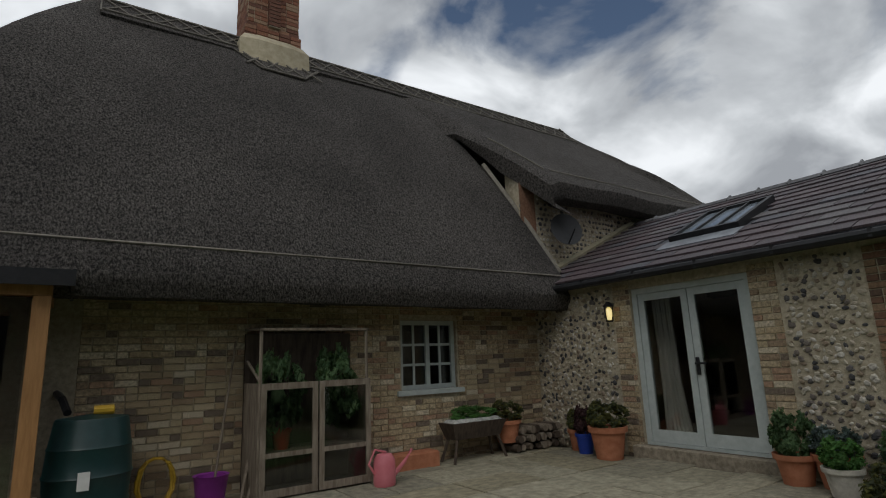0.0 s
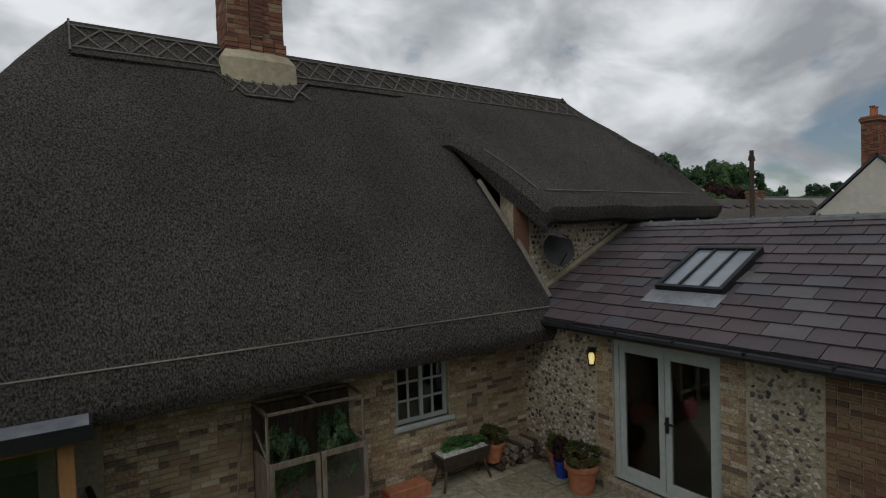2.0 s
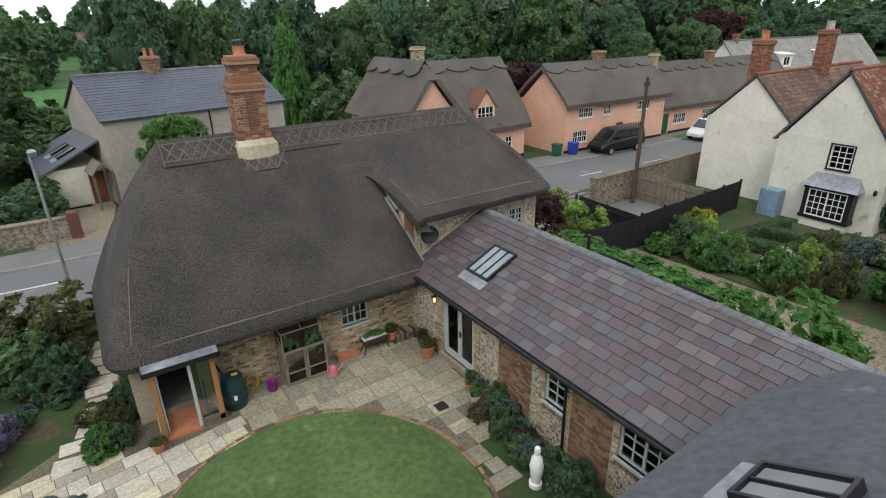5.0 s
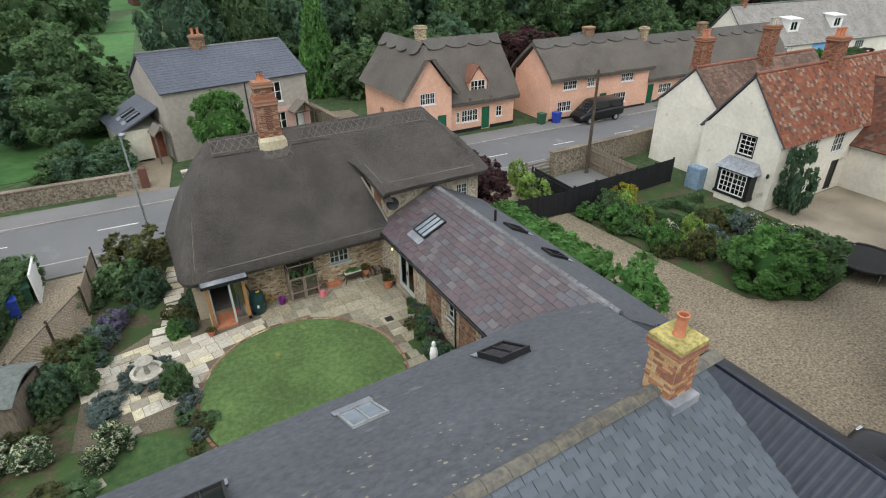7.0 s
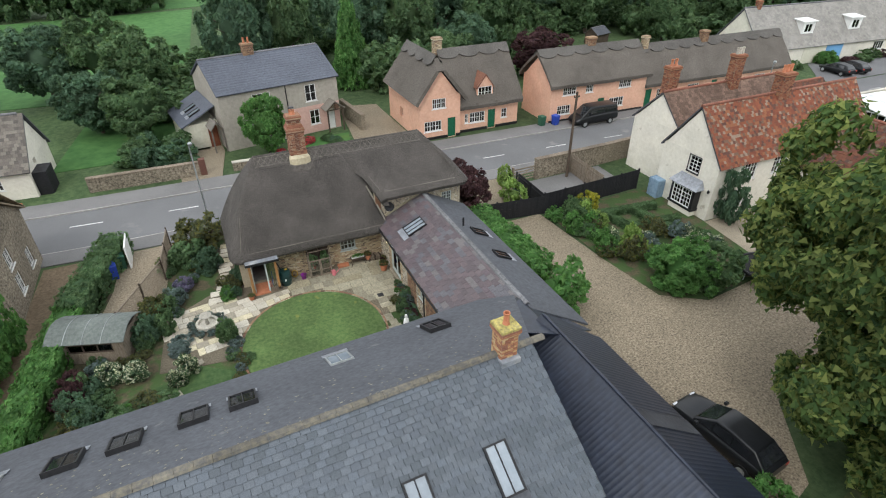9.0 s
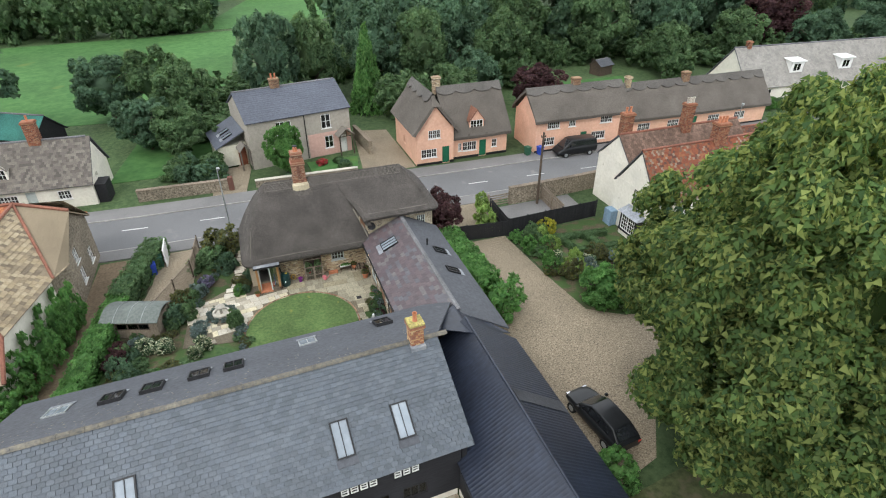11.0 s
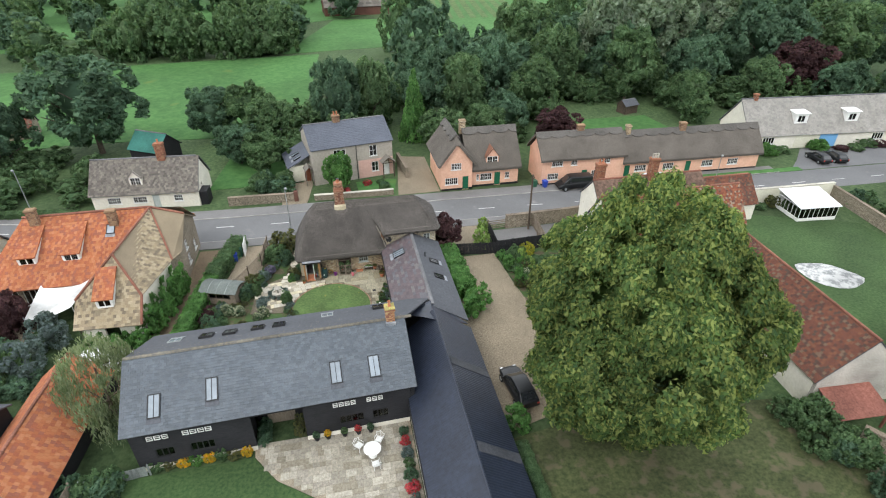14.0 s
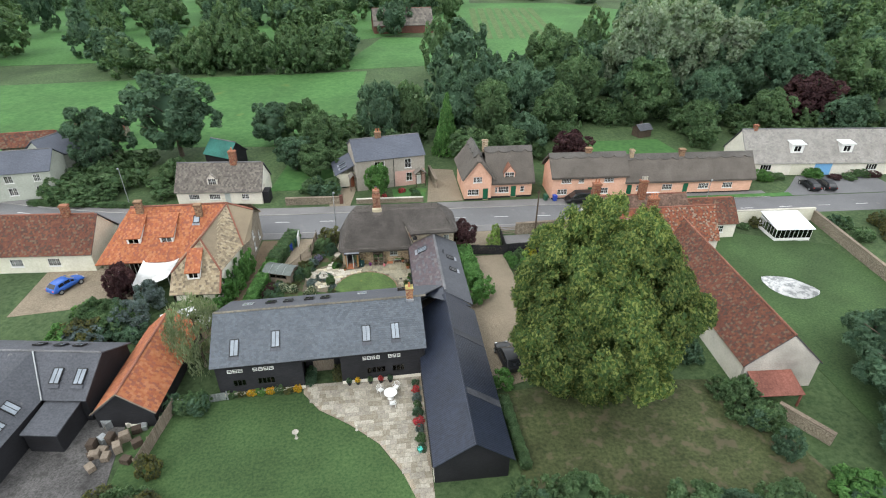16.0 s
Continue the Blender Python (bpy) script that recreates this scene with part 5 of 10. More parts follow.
part("ridge_tile", rt, RIDGE_TILE, wing_roof, kind="stuff")
gut = Shape()
gut.tube([(EAVE_X - 0.05, -0.3, 2.46), (EAVE_X - 0.05, -11.2, 2.46)], 0.055, 8)
for k in range(11):
    gut.box(EAVE_X - 0.1, -0.5 - k * 0.9, 2.42, EAVE_X, -0.47 - k * 0.9, 2.52)
gutter = part("gutter", gut, PAINT_BLACK, wing, "black half-round gutter")
part("downpipe", Shape().tube([(EAVE_X - 0.04, -7.42, 2.44), (WX - 0.1, -7.42, 2.2), (WX - 0.08, -7.42, 0.1)], 0.038, 8), PAINT_BLACK, wing)


def rooflight(parent, o, u, v, w, h, bars=2, name="rooflight", paint=None, glaze=None, up=0.11, apron=None):
    """A framed light on a slope: o its lower corner, u along, v up the slope."""
    o, u, v = Vector(o), Vector(u).normalized(), Vector(v).normalized()
    n = u.cross(v).normalized()
    m = Matrix((( u.x, v.x, n.x, o.x), (u.y, v.y, n.y, o.y), (u.z, v.z, n.z, o.z), (0, 0, 0, 1)))
    b = 0.065
    s = Shape().box(0, 0, -0.02, w, b, up, m).box(0, h - b, -0.02, w, h, up, m).box(0, b, -0.02, b, h - b, up, m).box(w - b, b, -0.02, w, h - b, up, m)
    for k in range(1, bars + 1):
        x = w * k / (bars + 1)
        s.box(x - 0.018, b, up - 0.05, x + 0.018, h - b, up - 0.008, m)
    r = part(name, s, paint or PAINT_BLACK, parent)
    part("pane", Shape().box(b, b, up - 0.06, w - b, h - b, up - 0.04, m), glaze or SKYLIGHT, r)
    part("lead_apron", Shape().box(-0.06, -0.35, 0.012, w + 0.06, 0.0, 0.03, m), apron or LEAD, r)
    return r


S_W = Vector((1, 0, PITCH)).normalized()
rooflight(wing, Vector((0.5, -2.22, EAVE_Z + (0.5 - EAVE_X) * PITCH + 0.01)), (0, -1, 0), S_W, 1.05, 1.3, 2)
S_E = Vector((-(EAST_X - APEX_X), 0, APEX_Z - EAVE_Z)).normalized()
for y in (-5.2, -7.9):
    rooflight(wing, Vector((4.75, y, EAVE_Z + (EAST_X - 4.75) * (APEX_Z - EAVE_Z) / (EAST_X - APEX_X) + 0.01)), (0, 1, 0), S_E, 0.7, 1.0, 1, glaze=CAR_GLASS)
part("flue", Shape().tube([(3.5, -4.4, 3.6), (3.5, -4.4, 4.2)], 0.06, 8), PAINT_BLACK, wing)
MW = M_WING
D0, D1, DZ0, DZ1 = 1.95, 3.62, 0.2, 2.32
fd = Shape()
for a, b in ((D0, D0 + 0.08), (D1 - 0.08, D1)):
    fd.box(a, 0.05, DZ0, b, 0.16, DZ1, MW)
fd.box(D0 + 0.08, 0.05, DZ1 - 0.08, D1 - 0.08, 0.16, DZ1, MW).box(D0 + 0.08, 0.05, DZ0, D1 - 0.08, 0.16, DZ0 + 0.04, MW)
french = part("french_door", fd, PAINT_SAGE, wing, "pair of sage-painted glazed doors")
DM = (D0 + D1) / 2
for a, b in ((D0 + 0.085, DM - 0.005), (DM + 0.005, D1 - 0.085)):
    leaf = part("door_leaf", Shape().box(a, 0.07, DZ0 + 0.045, a + 0.09, 0.12, DZ1 - 0.085, MW).box(b - 0.09, 0.07, DZ0 + 0.045, b, 0.12, DZ1 - 0.085, MW).box(a + 0.09, 0.07, DZ1 - 0.18, b - 0.09, 0.12, DZ1 - 0.085, MW).box(a + 0.09, 0.07, DZ0 + 0.045, b - 0.09, 0.12, DZ0 + 0.2, MW), PAINT_SAGE, french)
    g = part("pane", Shape().box(a + 0.09, 0.09, DZ0 + 0.2, b - 0.09, 0.098, DZ1 - 0.18, MW), GLASS_CLEAR, leaf)
    g.visible_shadow = False
part("handle", Shape().box(DM + 0.03, 0.03, 1.12, DM + 0.06, 0.07, 1.34, MW).box(DM + 0.03, 0.0, 1.25, DM + 0.18, 0.03, 1.275, MW), PAINT_BLACK, french, "black lever handle")
cs = Shape()
for k in range(7):
    x = D0 + 0.17 + k * 0.04
    cs.tube([MW @ Vector((x, 0.3 + 0.02 * (k % 2), 2.2)), MW @ Vector((x + 0.02, 0.3 + 0.02 * (k % 2), 1.0)), MW @ Vector((x + 0.12 * k / 6, 0.3, 0.22))], 0.028, 6)
solo("curtain", cs, CURTAIN, "pale curtain drawn beside the glazed doors", "curtain", smooth=True)
part("threshold", Shape().cbox(D0 - 0.1, -0.14, 0.0, D1 + 0.1, 0.05, 0.2, 0.01, MW), SLAB_JOINT, wing)
for u0, u1, z0, z1 in W_HOLES[1:]:
    window(wing, MW @ pose(u0, 0, z0), u1 - u0, z1 - z0, 2, 3, PAINT_SAGE, 1 if u1 - u0 < 1 else 2, sill=PAINT_SAGE)
lan = thing("wall_lantern", MW @ pose(1.66, -0.12, 2.0), "small black wall lantern with a yellow glow", "lamp")
part("lantern_frame", Shape().box(-0.015, 0.0, 0.12, 0.015, 0.12, 0.15).lathe([(0.03, 0.17), (0.085, 0.11), (0.085, 0.10)], 6).lathe([(0.05, -0.12), (0.06, -0.10)], 6).tube([(0.06, 0, -0.1), (0.08, 0, 0.1)], 0.006, 4).tube([(-0.06, 0, -0.1), (-0.08, 0, 0.1)], 0.006, 4).tube([(0, 0.06, -0.1), (0, 0.08, 0.1)], 0.006, 4).tube([(0, -0.06, -0.1), (0, -0.08, 0.1)], 0.006, 4), PAINT_BLACK, lan)
part("bulb", Shape().lathe([(0.03, -0.09), (0.045, -0.02), (0.045, 0.05), (0.02, 0.09)], 8), LAMP_GLOW, lan)

# ---- black barn with a long slate roof ----
barn = thing("black_barn", Matrix.Translation((0, -17.33, 0)) @ pose(0, 0, 0, 0, 0, 2.1) @ Matrix.Translation((0, 17.33, 0)), "long black weatherboarded barn under grey slate", "barn")
BX0, BX1, BYF, BYN, BRY, BRZ = -19.6, -0.42, -21.3, -11.3, -17.3, 6.85
NEY, NEZ = -10.9, 3.55
B_WIN = [(0.95, 1.5, 2.75, 3.3), (3.2, 2.0, 2.75, 3.3), (13.2, 1.75, 2.75, 3.3), (15.6, 1.3, 2.75, 3.3), (1.3, 1.2, 1.15, 1.95), (3.5, 1.6, 1.15, 1.95), (13.6, 1.8, 1.05, 1.85), (16.0, 1.2, 1.05, 1.85)]
wall_part(barn, BLACK_BOARD, (BX0, BYF), (-11.9, BYF), 0.45, 4.1, 0.25, [(u, u + w, a, b) for u, w, a, b in B_WIN if u < 7])
wall_part(barn, BLACK_BOARD, (-8.4, BYF), (BX1 - 0.3, BYF), 0.45, 4.1, 0.25, [(u - 11.2, u + w - 11.2, a, b) for u, w, a, b in B_WIN if u > 8])
wall_part(barn, BLACK_BOARD, (-11.9, BYF), (-8.4, BYF), 3.35, 4.1, 0.25, name="lintel_board")
wall_part(barn, BLACK_BOARD, (-11.9, -19.0), (-8.4, -19.0), 0.0, 4.5, 0.2)
wall_part(barn, BLACK_BOARD, (-12.1, -21.05), (-12.1, -19.0), 0.0, 4.1, 0.2)
wall_part(barn, BLACK_BOARD, (-8.2, -19.0), (-8.2, -21.05), 0.0, 4.1, 0.2)
wall_part(barn, BLACK_BOARD, (BX1 - 0.5, BYN), (BX0, BYN), 0, 3.55, 0.25)
for x in (BX0, BX1 - 0.25):
    sh = Shape().add([(x + dx, y, z) for dx in (0, 0.25) for y, z in ((BYF, 0), (BYN, 0), (BYN, 3.6), (BRY, 6.6), (BYF, 4.1))], [(4, 3, 2, 1, 0), (5, 6, 7, 8, 9), (0, 1, 6, 5), (1, 2, 7, 6), (2, 3, 8, 7), (3, 4, 9, 8), (4, 0, 5, 9)])
    part("gable", sh, BLACK_BOARD, barn)
bd = Shape()
for k in range(24):
    z = 0.5 + k * 0.15
    for x0, x1 in ((BX0, -11.9), (-8.4, BX1 - 0.3)):
        cuts = sorted((BX0 + u, BX0 + u + w) for u, w, a, b in B_WIN if a < z + 0.14 and b > z)
        x = x0
        for c0, c1 in [c for c in cuts if x0 < c[0] < x1] + [(x1, x1)]:
            if c0 > x:
                bd.add([(x, BYF, z), (c0, BYF, z), (c0, BYF - 0.03, z), (x, BYF - 0.03, z), (x, BYF - 0.008, z + 0.15), (c0, BYF - 0.008, z + 0.15)], [(3, 2, 5, 4), (0, 1, 2, 3)])
            x = c1
part("weatherboard", bd, BLACK_BOARD, barn, kind="stuff")
part("plinth", Shape().box(BX0, BYF - 0.02, 0, -11.9, BYF + 0.3, 0.45).box(-8.4, BYF - 0.02, 0, -0.85, BYF + 0.3, 0.45), WHITE_WALL, barn, "white painted plinth")
for u, w, a, b in B_WIN:
    n = max(2, round(w / 0.45))
    at = pose(BX0 + u, BYF, a)
    win = window(barn, at, w, b - a, 1, 1, PAINT_BLACK, n, inset=0.02)
    each = (w - 0.065) / n
    for k in range(n):
        x0, x1, h = k * each + 0.075, (k + 1) * each - 0.01, b - a
        if a > 2:
            ring = Shape().box(x0, 0.005, 0.07, x0 + 0.05, 0.05, h - 0.07, at).box(x1 - 0.05, 0.005, 0.07, x1, 0.05, h - 0.07, at)
            ring.box(x0 + 0.05, 0.005, 0.07, x1 - 0.05, 0.05, 0.12, at).box(x0 + 0.05, 0.005, h - 0.12, x1 - 0.05, 0.05, h - 0.07, at).box(x0 + 0.05, 0.01, h / 2 - 0.018, x1 - 0.05, 0.05, h / 2 + 0.018, at)
            part("sash", ring, PAINT_WHITE, win, "white painted opening sash")
        else:
            part("blind", Shape().box(x0, 0.075, 0.07, x1, 0.09, h - 0.07, at), CURTAIN, win, "pale drawn blind")
part("entry_door", Shape().box(-11.2, -19.06, 0, -9.2, -19.01, 2.2), WOOD_GREY, barn)
rf = Shape()
rf.slab([(BX0 - 0.25, -21.85, 4.05), (BX1 + 0.12, -21.85, 4.05), (BX1 + 0.12, BRY, BRZ), (BX0 - 0.25, BRY, BRZ)], 0.1)
rf.slab([(1.35, NEY, NEZ), (BX0 - 0.25, NEY, NEZ), (BX0 - 0.25, BRY, BRZ), (BX1 + 0.12, BRY, BRZ), (APEX_X - 0.05, -11.9, NEZ + (NEY + 11.9) * 0.5156)], 0.1)
part("valley_sheet", Shape().slab([(5.7, -14.2, 2.5), (APEX_X, -12.3, 4.1), (BX1 + 0.1, -14.4, 5.0), (2.45, -15.6, 4.68)], 0.06), BLACK_SHEET, barn, "black metal sheet over the roof junction")
# The north slope's darker tone puts its shade into the slate colour.
barn_roof = part("roof", rf, SLATE_DARK, barn, "slate roof, north slope toned darker as the shaded side")
rl = Shape()
for k in range(40):
    x0 = BX0 - 0.2 + k * 0.5
    v = [(x, BRY + math.sin(radians(a)) * 0.17, BRZ - 0.06 + math.cos(radians(a)) * 0.15) for x in (x0, x0 + 0.49) for a in (-70, -35, 0, 35, 70)]
    rl.add(v, [(i + 5, i + 6, i + 1, i) for i in range(4)] + [(0, 1, 2, 3, 4), (9, 8, 7, 6, 5)])
part("ridge_tile", rl, RIDGE_LICHEN, barn_roof, "grey ridge tiles flecked with yellow lichen", kind="stuff")
S_BF = Vector((0, BRY + 21.85, BRZ - 4.05)).normalized()
S_BN = Vector((0, BRY - NEY, BRZ - NEZ)).normalized()
for x, t in ((-18.14, 0.96), (-14.5, 1.45), (-6.21, 1.16), (-3.49, 1.15)):
    rooflight(barn, Vector((x, -21.85, 4.05)) + S_BF * t + Vector((0, 0, 0.02)), (1, 0, 0), S_BF, 0.8, 1.6, 1, apron=SLATE_DARK)
for x, t in ((-17.4, 3.2), (-15.1, 3.5), (-13.4, 3.5), (-11.35, 3.3), (-9.75, 3.3), (-6.0, 2.0), (-1.8, 2.1)):
    pale = x in (-6.0, -17.4)
    rooflight(barn, Vector((x + 0.45, NEY, NEZ)) + S_BN * (t - 0.62) + Vector((0, 0, 0.02)), (-1, 0, 0), S_BN, 0.95, 1.25, 1, up=0.05 if pale else 0.16, glaze=SKYLIGHT if pale else CAR_GLASS, paint=METAL_GREY if pale else PAINT_BLACK)
brick_chimney(barn, -1.4, BRY, 6.4, 8.0, 0.62, 0.62, BRICK_BARN, pots=1, cap=True)
part("lichened_crown", Shape().cbox(-1.78, BRY - 0.38, 7.93, -1.02, BRY + 0.38, 8.05, 0.03), LICHEN, barn, "chimney crown crusted with yellow lichen")
part("chimney_flashing", Shape().cbox(-1.77, BRY - 0.5, 6.5, -1.03, BRY + 0.1, 6.8, 0.02), LEAD, barn)

# ---- black sheeted wing ----
black_wing = thing("black_outbuilding", pose(0, 0, 0), "long black outbuilding with a profiled metal roof", "barn")
wall_part(black_wing, BLACK_BOARD, (-0.6, -21.3), (-0.6, -33.3), 0, 2.4, 0.25)
wall_part(black_wing, BLACK_BOARD, (-0.35, -33.3), (5.1, -33.3), 0, 2.4, 0.25)
wall_part(black_wing, BLACK_BOARD, (5.35, -33.3), (5.35, -14.4), 0, 2.4, 0.25)
part("gable", Shape().add([(x, y, z) for y in (-33.3, -33.05) for x, z in ((-0.6, 2.4), (5.35, 2.4), (2.35, 4.5))], [(0, 1, 2), (5, 4, 3), (0, 2, 5, 3), (1, 4, 5, 2), (0, 3, 4, 1)]), BLACK_BOARD, black_wing)
part("white_base", Shape().box(-0.64, -33.2, 0, -0.605, -21.4, 0.4), WHITE_WALL, black_wing)
rs = Shape()
for side, xe in ((-1, -0.75), (1, 5.7)):
    n = 96
    for k in range(n):
        y0, y1 = -33.7 + k * 0.2, -33.7 + (k + 1) * 0.2
        for a, b, da, db in ((y0, y0 + 0.05, 0, 0.012), (y0 + 0.05, y0 + 0.08, 0.012, 0.012), (y0 + 0.08, y0 + 0.13, 0.012, 0), (y0 + 0.13, y1, 0, 0)):
            q = [(xe, a, 2.42 + da), (xe, b, 2.42 + db), (2.5, b, 4.68 + db), (2.5, a, 4.68 + da)]
            rs.add(q, [(0, 1, 2, 3)] if side > 0 else [(3, 2, 1, 0)])
    q = [(xe, -33.7, 2.4), (xe, -14.5, 2.4), (2.5, -14.1, 4.66), (2.5, -33.7, 4.66)]
    rs.slab(q if side > 0 else q[::-1], 0.06)
bw_roof = part("roof", rs, BLACK_SHEET, black_wing, "black ribbed metal roof sheets")
part("ridge_cap", Shape().tube([(2.5, -33.75, 4.69), (2.5, -14.2, 4.69)], 0.07, 8), BLACK_SHEET, bw_roof)
for y in (-20.2, -28.0):
    part("translucent_sheet", Shape().slab([(2.65, y - 0.45, 4.63), (5.68, y - 0.45, 2.49), (5.68, y + 0.35, 2.49), (2.65, y + 0.35, 4.63)], 0.015), mat("fogged_sheet", (0.035, 0.037, 0.043), (0.06, 0.063, 0.072), scale=6, rough=0.6), bw_roof)
part("gutter", Shape().tube([(-0.8, -33.6, 2.38), (-0.8, -21.9, 2.38)], 0.05, 8), PAINT_BLACK, black_wing)

# ---- village houses ----


def shell(parent, x0, x1, y0, y1, ze, paint, front=(), back=(), east=(), west=(), gable=None, ridge="x", name="wall", t=0.25, ze_back=None):
    """Four walls with openings, and gable tops where gable gives the ridge height."""
    zb = ze_back or ze
    wall_part(parent, paint, (x0, y0), (x1, y0), 0, ze, t, front, name)
    wall_part(parent, paint, (x1, y0 + t), (x1, y1 - t), 0, min(ze, zb), t, east, name)
    wall_part(parent, paint, (x1, y1), (x0, y1), 0, zb, t, back, name)
    wall_part(parent, paint, (x0, y1 - t), (x0, y0 + t), 0, min(ze, zb), t, west, name)
    if gable:
        xm, ym = (x0 + x1) / 2, (y0 + y1) / 2
        if ridge == "x":
            for x in (x0, x1 - t):
                part("gable", Shape().add([(x + d, y, z) for d in (0, t) for y, z in ((y0 + t, ze), (y1 - t, ze), (ym, gable))], [(2, 1, 0), (3, 4, 5), (0, 1, 4, 3), (1, 2, 5, 4), (2, 0, 3, 5)]), paint, parent)
        else:
            for y in (y0, y1 - t):
                part("gable", Shape().add([(x, y + d, z) for d in (0, t) for x, z in ((x0 + t, ze), (x1 - t, ze), (xm, gable))], [(0, 1, 2), (5, 4, 3), (0, 3, 4, 1), (1, 4, 5, 2), (2, 5, 3, 0)]), paint, parent)
    part("floor_slab", Shape().box(x0 + t, y0 + t, 0, x1 - t, y1 - t, 0.08), DARK_ROOM, parent)


def glaze_front(parent, y, holes, nx=2, ny=2, paint=None, turn=0, x=0.0, sill=True):
    """Windows into front openings (u0, u1, z0, z1), measured from x along the south face."""
    for u0, u1, a, b in holes:
        window(parent, pose(x + u0, y, a), u1 - u0, b - a, nx, ny, paint, max(1, round((u1 - u0) / 0.55)), sill=(paint or PAINT_WHITE) if sill else None, inset=0.04)


def pitched(parent, x0, x1, y0, y1, ze, zr, material, bed, ov=0.3, end=0.2, wide=0.3, course=0.28, ridge_mat=None, name="roof", axis="x", seed=1, skip=None):
    """A two-sided tiled roof: boards below, rows of overlapping tiles above, and a ridge."""
    s = Shape()
    tl = Shape()
    rd = Shape()
    if axis == "x":
        ym = (y0 + y1) / 2
        k = (zr - ze) / (ym - y0)
        ya, yb, za = y0 - ov, y1 + ov, ze - ov * k
        a, b = x0 - end, x1 + end
        s.slab([(a, ya, za), (b, ya, za), (b, ym, zr), (a, ym, zr)], 0.1)
        s.slab([(b, yb, za), (a, yb, za), (a, ym, zr), (b, ym, zr)], 0.1)
        ln = math.hypot(ym - ya, zr - za)
        lay_tiles(tl, (a, ya, za), (1, 0, 0), (0, ym - ya, zr - za), b - a, ln, wide, course, 0.02, random.Random(seed), skip)
        lay_tiles(tl, (b, yb, za), (-1, 0, 0), (0, ym - yb, zr - za), b - a, ln, wide, course, 0.02, random.Random(seed + 1))
        for i in range(int((b - a) / 0.45)):
            rd.tube([(a + i * 0.45, ym, zr + 0.01), (a + i * 0.45 + 0.44, ym, zr + 0.01)], 0.11, 8)
    else:
        xm = (x0 + x1) / 2
        k = (zr - ze) / (xm - x0)
        xa, xb, za = x0 - ov, x1 + ov, ze - ov * k
        a, b = y0 - end, y1 + end
        s.slab([(xa, b, za), (xa, a, za), (xm, a, zr), (xm, b, zr)], 0.1)
        s.slab([(xb, a, za), (xb, b, za), (xm, b, zr), (xm, a, zr)], 0.1)
        ln = math.hypot(xm - xa, zr - za)
        lay_tiles(tl, (xa, b, za), (0, -1, 0), (xm - xa, 0, zr - za), b - a, ln, wide, course, 0.02, random.Random(seed))
        lay_tiles(tl, (xb, a, za), (0, 1, 0), (xm - xb, 0, zr - za), b - a, ln, wide, course, 0.02, random.Random(seed + 1))
        for i in range(int((b - a) / 0.45)):
            rd.tube([(xm, a + i * 0.45, zr + 0.01), (xm, a + i * 0.45 + 0.44, zr + 0.01)], 0.11, 8)
    r = part(name, s, bed, parent)
    part("roof_tile", tl, material, r, kind="stuff")
    part("ridge_tile", rd, ridge_mat or RIDGE_TILE, r, kind="stuff")
    return r


def dormer(parent, x, y, z, w, h, depth, rise, cheek, tiles, paint=None, name="dormer", bed=None, lights=2):
    """A small gabled dormer facing south: front at y, foot at z."""
    s = Shape()
    wall_run(s, (x - w / 2, y), (x + w / 2, y), z, z + h, 0.1, [(0.12, w - 0.12, z + 0.15, z + h - 0.05)])
    s.box(x - w / 2, y + 0.1, z, x - w / 2 + 0.08, y + depth, z + h).box(x + w / 2 - 0.08, y + 0.1, z, x + w / 2, y + depth, z + h)
    s.add([(x + dx, y + dy, z + h + dz) for dy in (0, 0.1) for dx, dz in ((-w / 2, 0), (w / 2, 0), (0, rise))], [(0, 1, 2), (5, 4, 3), (1, 4, 5, 2), (2, 5, 3, 0)])
    d = part(name, s, cheek, parent)
    o = 0.14
    zz = z + h - o * rise / (w / 2)
    r = Shape()
    r.slab([(x - w / 2 - o, y + depth, zz), (x - w / 2 - o, y - 0.15, zz), (x, y - 0.15, z + h + rise), (x, y + depth, z + h + rise)], 0.06)
    r.slab([(x + w / 2 + o, y - 0.15, zz), (x + w / 2 + o, y + depth, zz), (x, y + depth, z + h + rise), (x, y - 0.15, z + h + rise)], 0.06)
    part("dormer_roof", r, tiles, d)
    window(d, pose(x - w / 2 + 0.12, y, z + 0.15), w - 0.24, h - 0.2, 2, 2, paint, lights, inset=0.02)
    return d


def thatched(parent, x0, x1, y0, y1, ze, zr, ov=0.45, seed=1, scallop=0.3, hip=0.9, ends=0.35):
    ym = (y0 + y1) / 2
    sh_, rim_ = thatch_shell((x0 - ends + hip, x1 + ends - hip), ym, zr, x0 - ends, x1 + ends, y0 - ov, y1 + ov, lambda x, y: ze + 0.12, corner=0.4, swell=0.15, seed=seed, n_side=12, rows=8, th=0.34)
    r = part("roof", sh_, THATCH_FAR, parent, "weathered grey-brown thatch", smooth=True)
    k = (zr - ze) / (ym - y0 + ov)
    part("ridge_band", ridge_roll(Shape(), x0 - ends + hip * 0.7, x1 + ends - hip * 0.7, ym, zr + 0.02, k, 0.7, 0.15, scallop, n=max(12, int((x1 - x0) * 4))), THATCH_RIDGE, r)
    return r


